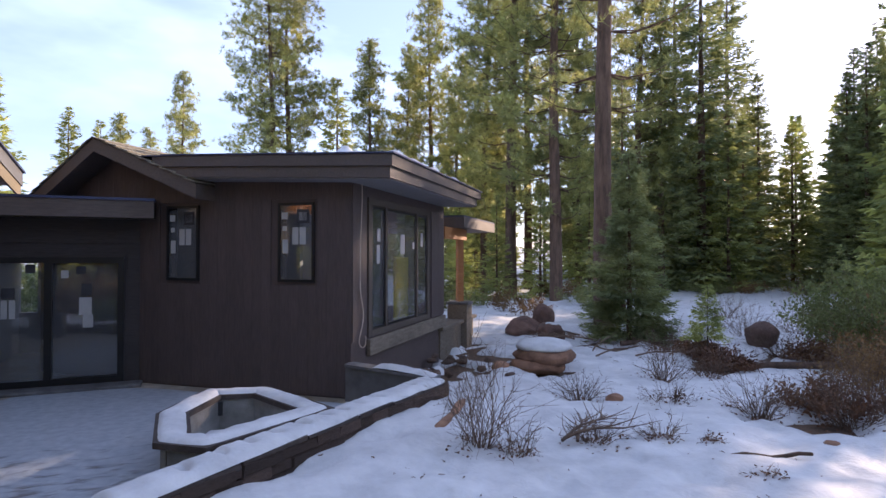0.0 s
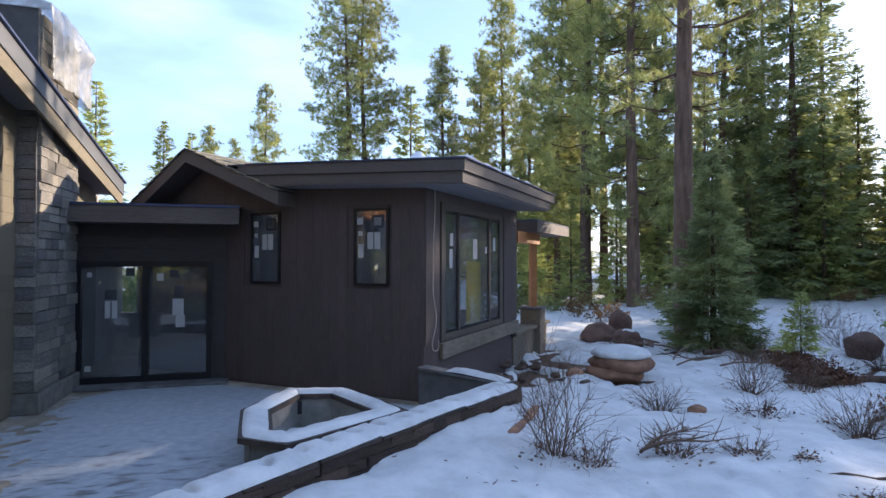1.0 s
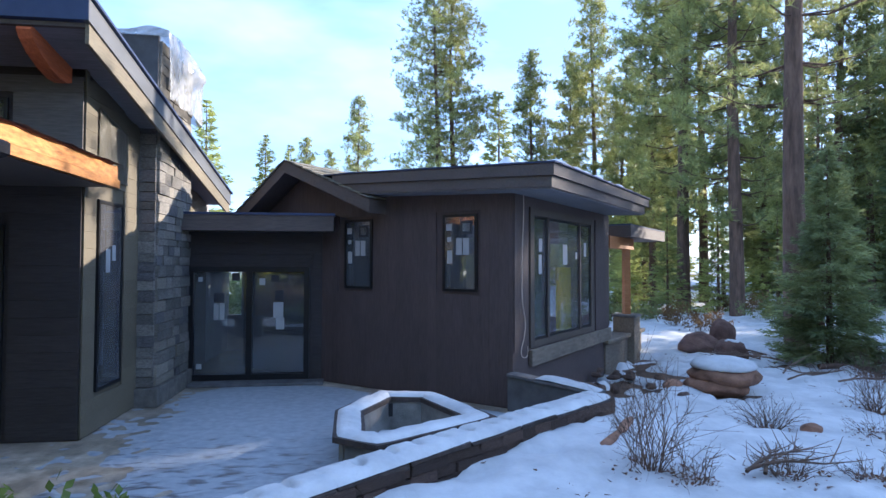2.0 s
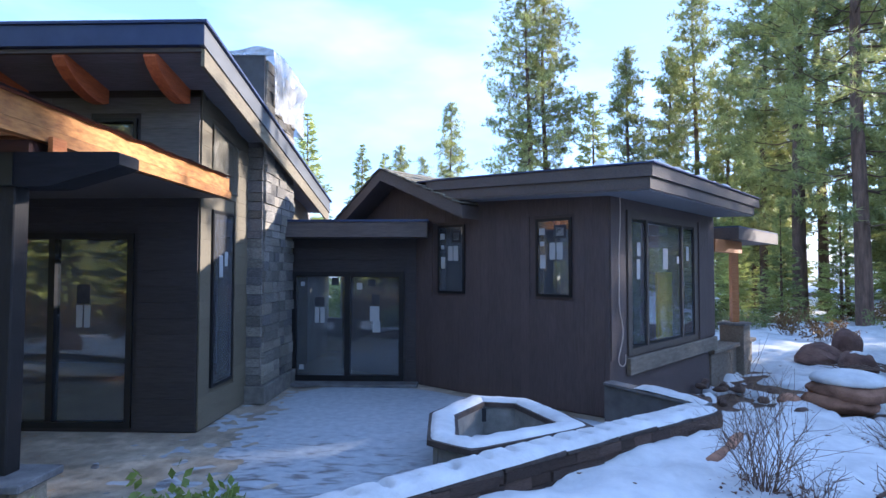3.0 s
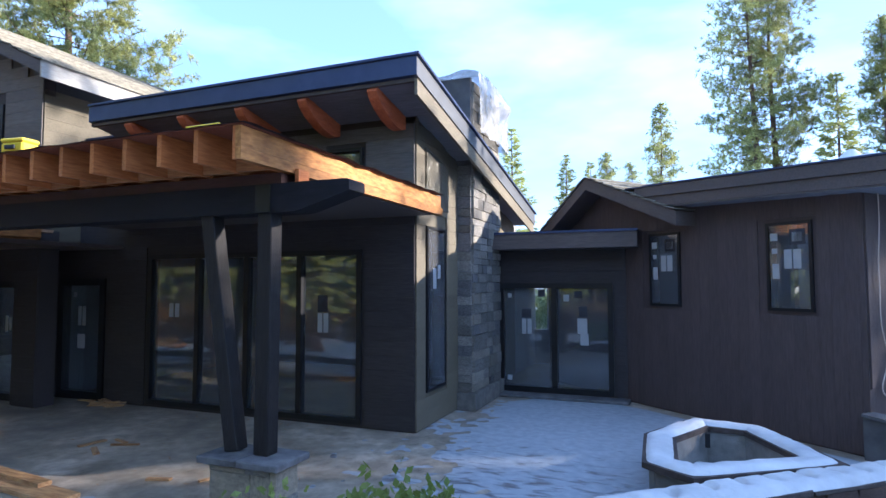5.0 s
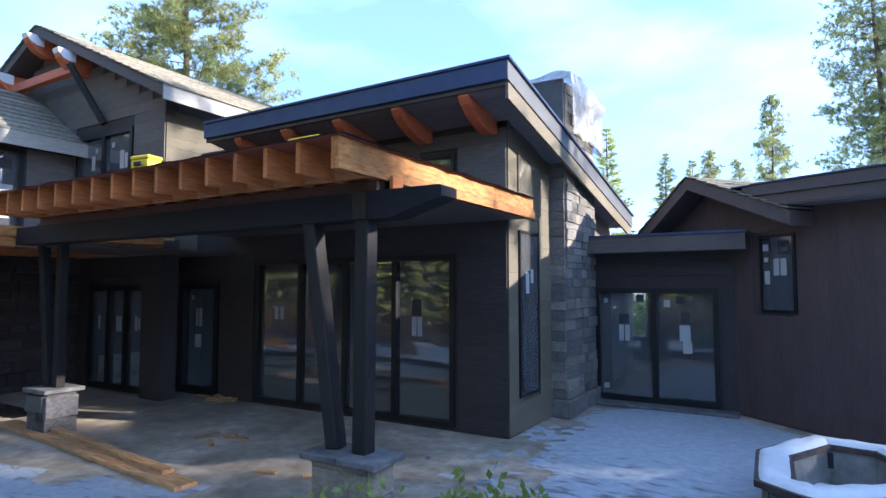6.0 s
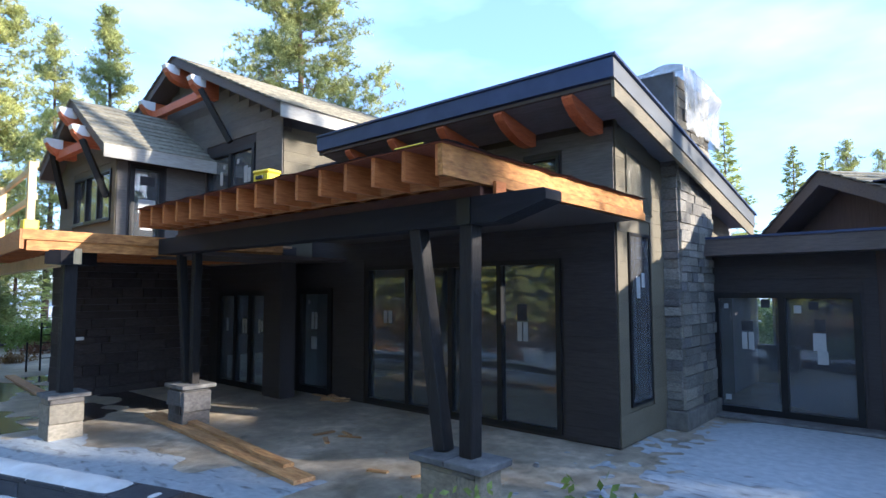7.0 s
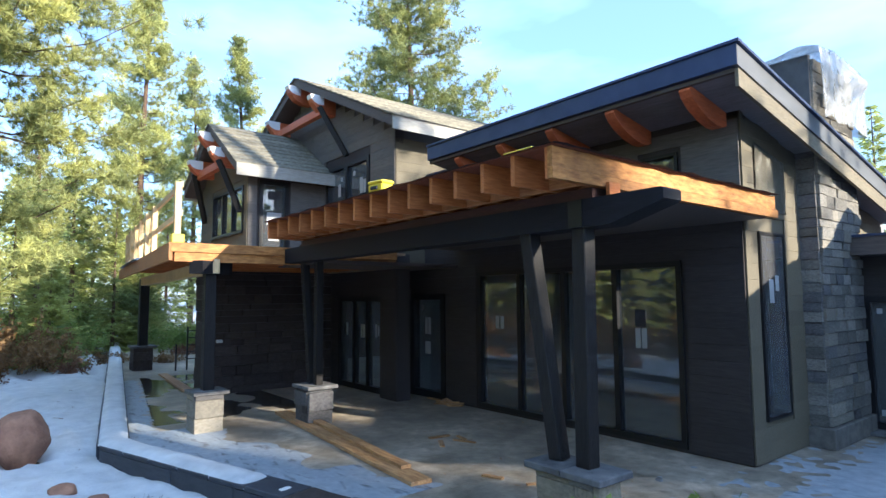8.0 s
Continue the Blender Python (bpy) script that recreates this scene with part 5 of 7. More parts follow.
def gable1_top(u):
    return PEAK1 - 0.28 - 0.64 * abs(-13.0 + u - MID1)


gable1_top.knots = (13.0 + MID1,)
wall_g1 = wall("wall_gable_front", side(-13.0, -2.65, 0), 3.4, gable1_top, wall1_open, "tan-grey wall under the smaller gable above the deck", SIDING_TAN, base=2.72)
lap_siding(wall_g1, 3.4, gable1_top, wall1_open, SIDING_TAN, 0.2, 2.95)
window("window_8", Matrix.Translation((-12.05, -2.65, 3.55)), 2.2, 1.07, (1, 1, 1), "triple window reflecting sunlit trees", (), fr=0.05)
wall_g1s = wall("wall_gable_side", side(-9.6, -2.65, 90), 1.9, 5.05, [(0.25, 0.95, 3.0, 4.72)], "dark sided side wall of the smaller gable", SIDING, base=2.72)
lap_siding(wall_g1s, 1.9, 4.9, [(0.25, 0.95, 3.0, 4.72)], SIDING_UP_LIT, 0.2, 2.95)
window("window_9", side(-9.6, -2.40, 90) @ Matrix.Translation((0, 0, 3.0)), 0.70, 1.72, (1,), "tall black-framed window with paper labels", ((0.2, 0.7, 0.35, 0.3, False), (0.22, 1.3, 0.3, 0.2, True), (0.25, 0.35, 0.25, 0.25, False)), fr=0.09)
gable_roof("roof_gable_small", "brown shingle roof of the smaller gable", MID1, PEAK1, 2.05, 1.33, -3.05, 0.2, PALE_BOARD, 10)


def corbel(y_wall, y_tip, w, d):
    """A curved bracket that runs out from the wall to a rounded tip; its top at z = 0."""
    ln = y_wall - y_tip
    prof = [(y_wall, 0.0), (y_tip + 0.02, 0.0), (y_tip, -0.10 * d), (y_tip + 0.08 * ln, -0.45 * d), (y_tip + 0.30 * ln, -0.82 * d), (y_tip + 0.60 * ln, -d), (y_wall, -d)]
    bm = bmesh.new()
    add_prism(bm, [(-w / 2, y, z) for y, z in prof], [(w / 2, y, z) for y, z in prof])
    return bm


def truss(name, mid, peak, slope, y_wall, y_tip, label, spread):
    """Three curved cedar brackets under a gable's peak, a tie beam between them and dark raking braces."""
    t = empty(name, Matrix.Identity(4), label, "truss")
    for s in (0, 1, -1):
        x, z = mid + s * spread, peak - 0.27 - slope * spread * abs(s)
        co = part("bracket", corbel(y_wall, y_tip, 0.20, 0.42), CEDAR, t, "curved orange cedar bracket")
        co.location = (x, 0, z)
        # Sunlight on the bracket ends, put in as white sleeves.
        cap = part("end_cap", corbel(y_tip + 0.34, y_tip - 0.012, 0.212, 0.22), PLAIN_WHITE, t, "white bracket end standing for sunlight")
        cap.location = (x, 0, z + 0.006)
    bm = bmesh.new()
    zt = peak - 0.62 - slope * spread
    add_bar(bm, (mid - spread * 1.25, y_tip + 0.32, zt), (mid + spread * 1.05, y_tip + 0.32, zt), 0.14, 0.19, bevel=0.01)
    part("tie_beam", bm, CEDAR, t)
    for s in (1, -1):
        bm = bmesh.new()
        add_bar(bm, (mid + s * spread * 1.12, y_tip + 0.20, zt + 0.05), (mid + s * spread * 1.55, y_wall - 0.05, zt - 1.15), 0.11, 0.11)
        part("brace", bm, POST, t, "dark stained brace")
    return t


truss("gable_truss", MID2, PEAK2, 0.4625, -0.76, -1.42, "orange cedar brackets and tie beam under the large gable", 1.3)
truss("gable_truss", MID1, PEAK1, 0.64, -2.66, -3.30, "orange cedar brackets and tie beam under the small gable", 0.85)

# ---- timber canopy over the patio ----
CX0, CX1, CY0, CZ0, CZ1 = -5.42, 0.33, -3.84, 2.945, 3.20
canopy = empty("canopy", Matrix.Identity(4), "unfinished flat canopy of fresh orange joists with dark felt on top", "canopy")
n_j = 16
for i in range(n_j):
    x = CX0 + 0.02 + (CX1 - 0.10 - CX0) * i / (n_j - 1)
    bm = one_box(x, x + 0.045, CY0, -0.02, CZ0, CZ1 - 0.001)
    part("joist", bm, TIMBER, canopy)
for i in range(n_j - 1):
    x = CX0 + 0.02 + (CX1 - 0.10 - CX0) * i / (n_j - 1)
    x2 = CX0 + 0.02 + (CX1 - 0.10 - CX0) * (i + 1) / (n_j - 1)
    part("blocking", one_box(x + 0.047, x2 - 0.002, CY0 + 0.42 + 0.02 * (i % 2), CY0 + 0.465 + 0.02 * (i % 2), CZ0 + 0.004, CZ1 - 0.004), TIMBER_X, canopy)
part("rim_board", one_box(CX1 - 0.05, CX1, CY0 - 0.005, 0.12, CZ0 + 0.095, CZ1 - 0.001), RIM, canopy, "sunlit orange rim board")
part("rim_board", one_box(CX1 - 0.05, CX1 + 0.004, CY0 - 0.005, 0.18, CZ0, CZ0 + 0.092), RIM, canopy, "sunlit orange rim board")
part("sheathing", one_box(CX0 - 0.02, CX1 + 0.02, CY0 - 0.02, -0.02, CZ1, CZ1 + 0.016), TIMBER_RED, canopy, "reddish sheathing boards")
bm = bmesh.new()
nx_, ny_ = 40, 30
grid = [[bm.verts.new((CX0 - 0.05 + (CX1 + 0.12 - CX0) * i / nx_, CY0 - 0.05 + (3.98) * j / ny_,
                       CZ1 + 0.021 + 0.006 * noise.noise((i * 0.4, j * 0.5, 2.0)) - (0.02 if i in (0, nx_) or j == 0 else 0.0) * (0.6 + noise.noise((i * 0.5, j * 0.5, 6.0)))))
         for j in range(ny_ + 1)] for i in range(nx_ + 1)]
for i in range(nx_):
    for j in range(ny_):
        bm.faces.new((grid[i][j], grid[i + 1][j], grid[i + 1][j + 1], grid[i][j + 1]))
bmesh.ops.solidify(bm, geom=list(bm.faces), thickness=0.006)
part("roofing_felt", bm, FELT, canopy, "dark roofing felt")
part("ceiling_board", one_box(CX0, CX1 - 0.06, -2.7, -0.03, CZ0 - 0.014, CZ0 - 0.002), FASCIA, canopy, "dark brown ceiling board")

# Ceiling added to stop sky light leaking onto the porch through the gap.
solid("porch_ceiling", one_box(-7.1, -5.43, -2.95, -0.03, 2.60, 2.66), FASCIA, "added dark ceiling blocking sky light between canopy and deck", "ceiling", "structure")

# dark main beam with a tapered end
bm = bmesh.new()
by0, by1 = -3.30, -3.05
prof = [(-6.0, 2.61), (0.40, 2.61), (0.45, 2.615), (0.90, 2.745), (0.93, 2.76), (0.93, 2.835), (0.91, 2.85), (-6.0, 2.85)]
add_prism(bm, [(x, by0, z) for x, z in prof], [(x, by1, z) for x, z in prof])
canopy_beam = solid("canopy_beam", bm, BEAM, "dark stained timber beam with a tapered end carrying the canopy", "beam")
part("strap_plate", one_box(0.03, 0.18, by0 - 0.012, by0 - 0.002, 2.615, 2.846), FRAME, canopy_beam, "black steel strap over the post")
solid("top_plate", one_box(-5.4, 0.27, by0 + 0.02, by1 - 0.01, 2.852, 2.943), PLATE, "dark reddish timber plate between beam and joists", "timber")
solid("wood_block", one_box(0.35, 0.385, -3.2, -3.05, 2.851, 2.98), TIMBER, "small timber block on the beam end", "block")


def pedestal(name, x0, x1, y0, y1, h, label, seed, mats, over=0.03):
    p = empty(name, Matrix.Identity(4), label, "pedestal", "", "patio pedestals")
    part("core", one_box(x0 + 0.07, x1 - 0.07, y0 + 0.07, y1 - 0.07, 0, h - 0.06), MORTAR, p)
    rng = random.Random(seed)
    for m, w in ((side(x0 + 0.07, y0 + 0.07, 0), x1 - x0 - 0.14), (side(x1 - 0.07, y0 + 0.02, 90), y1 - y0 - 0.09), (side(x0 + 0.07, y1 - 0.02, -90), y1 - y0 - 0.09)):
        stone_face(p, m, w, 0.0, h - 0.06, mats[0], rng, (0.2, 0.3), (0.3, 0.55), 0.055, also=mats[1:])
    bm = bmesh.new()
    mid = (x0 + x1) / 2
    add_box(bm, x0 - over, mid - 0.003, y0 - over, y1 + over, h - 0.058, h, bevel=0.008)
    part("cap_slab", bm, CAPSTONE, p)
    bm = bmesh.new()
    add_box(bm, mid + 0.003, x1 + over, y0 - over, y1 + over, h - 0.058, h, bevel=0.008)
    part("cap_slab", bm, CAPSTONE, p)
    return p


pedestal("post_pedestal", -0.39, 0.36, -3.42, -3.03, 0.60, "grey and sun-toned stone pedestal with a bluestone cap under two posts", 1, (STONE_WARM, STONE))
pedestal("post_pedestal", -6.03, -5.43, -3.12, -2.60, 0.62, "grey stone pedestal with a bluestone cap and a socket box", 2, (STONE_B,), 0.008)
pedestal("post_pedestal", -6.54, -6.04, -4.68, -4.16, 0.62, "buff stone pedestal catching the sun under the deck post", 3, (STONE_C, STONE_B), 0.008)
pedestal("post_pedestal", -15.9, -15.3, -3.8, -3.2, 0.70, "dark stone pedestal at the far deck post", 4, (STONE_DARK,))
solid("outlet_box", one_box(-5.64, -5.50, -3.128, -3.108, 0.2, 0.32), FRAME, "dark outlet box set in the pedestal face", "outlet box")


def post(name, p, q, w, label):
    bm = bmesh.new()
    add_bar(bm, p, q, w, w, (0, 1, 0), 0.008)
    return solid(name, bm, POST, label, "post", "", False, "canopy posts")


post("timber_post", (0.085, -3.2, 0.60), (0.10, -3.2, 2.62), 0.145, "upright dark stained timber post on the stone pedestal")
post("timber_post", (-0.22, -3.2, 0.605), (-0.53, -3.2, 2.62), 0.14, "leaning dark stained timber post on the stone pedestal")
post("timber_post", (-5.85, -2.86, 0.62), (-6.02, -2.95, 2.95), 0.12, "leaning dark post on the grey pedestal")
post("timber_post", (-5.62, -2.86, 0.62), (-5.45, -2.95, 2.95), 0.12, "leaning dark post on the grey pedestal")
post("timber_post", (-6.28, -4.42, 0.62), (-6.30, -4.42, 2.62), 0.17, "dark post on the buff pedestal under the deck corner")
post("timber_post", (-15.6, -3.5, 0.70), (-15.6, -3.5, 2.62), 0.24, "dark post at the far corner of the deck")

# ---- raised deck on the left ----
deck = empty("deck", Matrix.Identity(4), "raised timber deck with fresh orange rim boards", "deck")
D0, D1 = (-6.08, -5.06), (-15.9, -4.1)
bm = bmesh.new()
add_prism(bm, [(*D0, 2.84), (*D1, 2.84), (-15.9, -2.9, 2.84), (-9.7, -2.9, 2.84), (-9.7, -0.8, 2.84), (-6.08, -0.8, 2.84)][::-1], [(*D0, 2.885), (*D1, 2.885), (-15.9, -2.9, 2.885), (-9.7, -2.9, 2.885), (-9.7, -0.8, 2.885), (-6.08, -0.8, 2.885)][::-1])
part("deck_boards", bm, PLYWOOD, deck)
part("rim_board", one_box(-6.12, -6.07, -5.06, -1.0, 2.745, 2.886), RIM, deck, "sunlit orange rim board")
part("rim_board", one_box(-6.15, -6.10, -5.00, -1.0, 2.60, 2.742), RIM, deck, "orange rim board")
bm = bmesh.new()
add_bar(bm, (*D0, 2.75), (*D1, 2.75), 0.05, 0.27)
part("rim_board", bm, TIMBER_X, deck, "orange rim board")
for i in range(12):
    x = -6.5 - i * 0.42
    part("joist", one_box(x, x + 0.045, -4.95 + i * 0.04, -2.95 if x < -9.6 else -0.9, 2.62, 2.838), TIMBER, deck)
bm = bmesh.new()
add_bar(bm, (-6.1, -4.42, 2.54), (-15.8, -3.5, 2.54), 0.18, 0.22)
solid("deck_beam", bm, PINE_RAIL, "pale timber beam under the deck edge", "beam")
bm = bmesh.new()
add_bar(bm, (-6.05, -4.7, 2.52), (-6.5, -4.1, 2.52), 0.24, 0.2)
solid("beam_bracket", bm, BEAM, "dark bracket on the deck post", "bracket")

rail = empty("guard_rail", Matrix.Identity(4), "temporary guard rail of pale pine lumber on the deck", "railing")
for k, t in enumerate((0.015, 0.30, 0.42, 0.55, 0.66, 0.78, 0.9)):
    x, y = D0[0] + (D1[0] - D0[0]) * t, D0[1] + (D1[1] - D0[1]) * t + 0.1
    part("rail_post", one_box(x - 0.045, x + 0.045, y - 0.045, y + 0.045, 2.886, 3.83), PINE_RAIL, rail)
    if k == 0:
        part("post_foot", one_box(x - 0.09, x + 0.09, y - 0.09, y + 0.09, 2.887, 3.02, bevel=0.01), YELLOW, rail, "yellow plastic post foot")
for z in (3.80, 3.35):
    bm = bmesh.new()
    add_bar(bm, (D0[0] - 0.1, D0[1] + 0.16, z), (D1[0] + 0.9, D1[1] + 0.03, z), 0.04, 0.09)
    part("rail_board", bm, PINE_RAIL, rail)
bm = bmesh.new()
add_bar(bm, (-9.6, -4.58, 3.8), (-10.4, -4.5, 2.95), 0.04, 0.09)
part("rail_brace", bm, PINE_RAIL, rail)
snow_strip("snow_on_deck", [(-10.5, -4.5), (-14.5, -4.1)], 0.5, [2.9, 2.9], "snow left on the outer deck", 0.06, 0.1, 0.8, seed=9)

# ---- fire pit ----
PIT = [(3.0, -0.72), (3.45, 0.16), (4.12, 0.02), (4.6, -1.16), (3.40, -1.98), (3.03, -1.70)]


def pit_ring(out, inn, z0, z1):
    """A ring of the pit's outline, moved outward by out and inward by inn."""
    def ofs(d):
        res = []
        n = len(PIT)
        for i in range(n):
            a, b, c = Vector(PIT[i - 1]), Vector(PIT[i]), Vector(PIT[(i + 1) % n])
            e0, e1 = (b - a).normalized(), (c - b).normalized()
            n0, n1 = Vector((-e0.y, e0.x)), Vector((-e1.y, e1.x))
            m = (n0 + n1).normalized()
            res.append(b + m * d / max(0.4, m.dot(n0)))
        return res
    o, i_ = ofs(out), ofs(-inn)
    bm = bmesh.new()
    n = len(PIT)
    vo0, vo1 = [bm.verts.new((*p, z0)) for p in o], [bm.verts.new((*p, z1)) for p in o]
    vi0, vi1 = [bm.verts.new((*p, z0)) for p in i_], [bm.verts.new((*p, z1)) for p in i_]
    for k in range(n):
        j = (k + 1) % n
        bm.faces.new((vo0[k], vo0[j], vo1[j], vo1[k]))
        bm.faces.new((vi0[j], vi0[k], vi1[k], vi1[j]))
        bm.faces.new((vo1[k], vo1[j], vi1[j], vi1[k]))
        bm.faces.new((vo0[j], vo0[k], vi0[k], vi0[j]))
    return bm, [(p + q) / 2 for p, q in zip(o, i_)]


firepit = empty("fire_pit", Matrix.Identity(4), "kite-shaped low masonry fire pit capped with snow", "fire pit")
bm, _ = pit_ring(-0.03, 0.24, 0.0, 0.385)
part("wall_core", bm, BLOCK, firepit)
bm, ring_mid = pit_ring(0.05, 0.26, 0.387, 0.440)
part("cap", bm, CAP_DARK, firepit, "dark stone cap")
rng = random.Random(31)
for i in range(6):
    a, b = Vector(PIT[i - 1]), Vector(PIT[i])
    e = (b - a).normalized()
    nin = Vector((e.y, -e.x))
    for inner in (0, 1):
        if inner:
            p = a + nin * 0.235 + e * 0.24
            w = (b - a).length - 0.48
            m = side(b.x + nin.x * 0.235 - e.x * 0.24, b.y + nin.y * 0.235 - e.y * 0.24, math.degrees(math.atan2(-e.y, -e.x)))
            if w < 0.1:
                continue
        else:
            w = (b - a).length
            m = side(a.x + nin.x * 0.04, a.y + nin.y * 0.04, math.degrees(math.atan2(e.y, e.x)))
        for r in range(2):
            z = 0.002 + r * 0.192
            u = 0.0
            while u < w - 0.05:
                ln = min(0.4 if (r or u) else 0.2, w - u)
                me = box_mesh("masonry_block", ln - 0.008, 0.03, 0.184, BLOCK, 0.004)
                piece("masonry_block", me, firepit, m @ Matrix.Translation((u + 0.004, -0.028 if inner else -0.0, z)))
                u += ln
part("grate_bar", one_box(3.55, 3.6, -0.3, -0.25, 0.25, 0.4), FRAME, firepit, "small dark metal fitting")
snow_strip("snow_on_fire_pit", [tuple(p) for p in ring_mid], 0.275, [0.435] * 6, "smooth thick snow along the fire pit rim", 0.055, 0.04, 0.8, 9, True)
bm = bmesh.new()
bmesh.ops.create_grid(bm, x_segments=24, y_segments=24, size=0.62)
for v in bm.verts:
    v.co.z = 0.1 + 0.05 * noise.noise((v.co.x * 3, v.co.y * 3, 2.0)) - 0.06 * max(0.0, v.co.length - 0.3)
sn = solid("snow_in_fire_pit", bm, SNOW, "hollowed snow lying inside the fire pit", "snow", "stuff", True)
sn.location = (3.72, -0.82, 0)
sn.scale = (0.75, 0.95, 1)

# ---- boards and scraps on the patio ----
bm = bmesh.new()
add_bar(bm, (-6.75, -2.98, 0.03), (-1.98, -3.42, 0.03), 0.26, 0.045)
solid("plank", bm, PLANK, "long wet orange timber plank lying on the patio", "plank")
bm = bmesh.new()
add_bar(bm, (-6.3, -2.85, 0.075), (-2.45, -3.30, 0.075), 0.13, 0.04)
solid("plank", bm, PLANK, "narrow orange timber board lying on a wider plank", "plank")
bm = bmesh.new()
add_bar(bm, (-14.0, -3.3, 0.02), (-8.0, -3.75, 0.02), 0.2, 0.04)
solid("plank", bm, PLYWOOD, "grey board lying on the far patio", "plank")
scrap = bmesh.new()
rng = random.Random(77)
add_bar(scrap, (0, 0, 0.012), (0.26, 0.03, 0.012), 0.05, 0.02)
scrap_me = mesh_of(scrap, "wood_scrap", PLANK)
places = [(-1.8, -2.69, 10), (-1.25, -2.55, 60), (-3.3, -1.9, 20), (-3.6, -2.1, 75), (-3.1, -2.25, 140), (-3.45, -1.7, -20)] + [(-5.55 + rng.uniform(-0.3, 0.3), -0.28 + rng.uniform(-0.12, 0.12), rng.uniform(0, 180)) for _ in range(14)]
for k, (x, y, a) in enumerate(places):
    ob = new("wood_scrap", scrap_me)
    ob.matrix_world = pose(x, y, 0.002 + (0.02 * ((k - 6) % 4) if k > 5 else 0), 0, 0, a) @ Matrix.Diagonal((rng.uniform(0.6, 1.4), rng.uniform(0.7, 1.4), 1, 1))
    tagged(ob, "splintered orange scrap of timber on the patio floor", "wood scrap", "wood scraps")

rs = np.random.RandomState(91)
chips = []
for k in range(260):
    x, y = rs.uniform(-6.3, -0.3), rs.uniform(-3.0, -0.15)
    a, ln = rs.uniform(0, 6.28), rs.uniform(0.012, 0.05)
    c, d = np.array((x, y, 0.006)), np.array((math.cos(a), math.sin(a), 0.05)) * ln
    chips.append(np.stack([c - d, c + np.array((-d[1], d[0], 0)) * rs.uniform(0.2, 0.5), c + d]))
tagged(new("sawdust_chips", tri_mesh("sawdust_chips", np.concatenate(chips), PLANK)), "small brown wood chips strewn over the slab", "litter", "", "stuff")

# things left on the canopy and at the walls
box = empty("tool_case", pose(-2.5, -3.62, 3.226, 0, 0, 8), "yellow plastic tool case standing on the canopy edge", "tool case")
part("body", one_box(-0.13, 0.13, -0.09, 0.09, 0.0, 0.13, bevel=0.015), YELLOW, box)
part("lid", one_box(-0.135, 0.135, -0.095, 0.095, 0.132, 0.17, bevel=0.012), YELLOW, box)
part("grip", one_box(-0.06, 0.06, -0.115, -0.096, 0.06, 0.10, bevel=0.006), INK, box, "dark grip")
lev = solid("spirit_level", one_box(-0.2, 0.14, -0.02, 0.02, 0.0, 0.045, bevel=0.005), YELLOW, "yellow spirit level lying on the canopy roof", "level")
lev.location = (-0.12, -3.72, 3.23)
lamp = solid("wall_light", one_box(-0.065, 0.065, -0.06, 0.0, -0.035, 0.035, bevel=0.01), PLAIN_WHITE, "small pale wall light on the stone wall", "light fixture")
lamp.matrix_world = side(-9.58, -3.22, 90) @ Matrix.Translation((0, 0, 1.13))


# thin metal railing at the patio's far end
railing = empty("metal_railing", pose(-14.7, -2.5, 0.0), "thin dark metal railing at the far end of the patio", "railing")
for y, top in ((0.0, 1.24), (0.62, 1.24), (-0.30, 0.75)):
    part("post", one_box(-0.02, 0.02, y - 0.02, y + 0.02, 0.0, top, bevel=0.004), FRAME, railing)
for z in (0.32, 0.52, 0.72, 0.92, 1.12):
    part("rail", one_box(-0.012, 0.012, 0.021, 0.599, z - 0.012, z + 0.012, bevel=0.003), FRAME, railing)


# ---- boulders ----
def boulder(x, y, sx, sy, sz, seed, label, sink=0.25, turn=0, material=ROCK, worn=9):
    bm = bmesh.new()
    bmesh.ops.create_icosphere(bm, subdivisions=4, radius=1)
    rr = random.Random(seed * 7 + 1)
    # worn, flattish faces
    planes = [(Vector((rr.gauss(0, 1), rr.gauss(0, 1), rr.gauss(0, 0.8))).normalized(), rr.uniform(0.72, 0.9)) for _ in range(worn)]
    for v in bm.verts:
        d = v.co.normalized()
        k = 1.04 + 0.14 * noise.noise(d * 1.3 + Vector((seed * 3.1, 0, 0))) + 0.07 * noise.noise(d * 3.1 + Vector((seed, 5, 0))) + 0.04 * noise.noise(d * 8 + Vector((seed, 9, 0)))
        q = d * k
        for n_, c in planes:
            over = q.dot(n_) - c
            if over > 0:
                q = q - n_ * over * 0.8
        v.co = Vector((q.x * sx, q.y * sy, q.z * sz))
    ob = solid("boulder", bm, material, label, "boulder", "", True, "boulders")
    ob.matrix_world = pose(x, y, ground_z(x, y) + sz * (1 - 2 * sink), 0, 0, turn)
    return ob


boulder(9.08, 1.92, 0.50, 0.44, 0.21, 1, "rounded reddish boulder under the flat one", 0.3, 20, worn=5)
flat = boulder(9.25, 1.95, 0.57, 0.52, 0.19, 2, "broad flat reddish boulder capped with snow", 0.0, 15, worn=2)
flat.location.z = ground_z(9.2, 2.0) + 0.27
boulder(8.36, 2.02, 0.2, 0.17, 0.13, 3, "small reddish boulder in the snow", 0.25, 50)
boulder(11.2, 5.9, 0.62, 0.42, 0.28, 4, "large dark reddish boulder", 0.2, 30, ROCK_DARK)
boulder(11.8, 6.0, 0.32, 0.3, 0.42, 5, "upright pointed dark boulder", 0.15, 0, ROCK_DARK)
boulder(11.3, 4.9, 0.40, 0.34, 0.26, 6, "round dark boulder with a snow cap", 0.2, 80, ROCK_DARK)
boulder(15.2, 2.2, 0.42, 0.36, 0.34, 7, "dark boulder standing in open snow", 0.2, 10, ROCK_DARK)
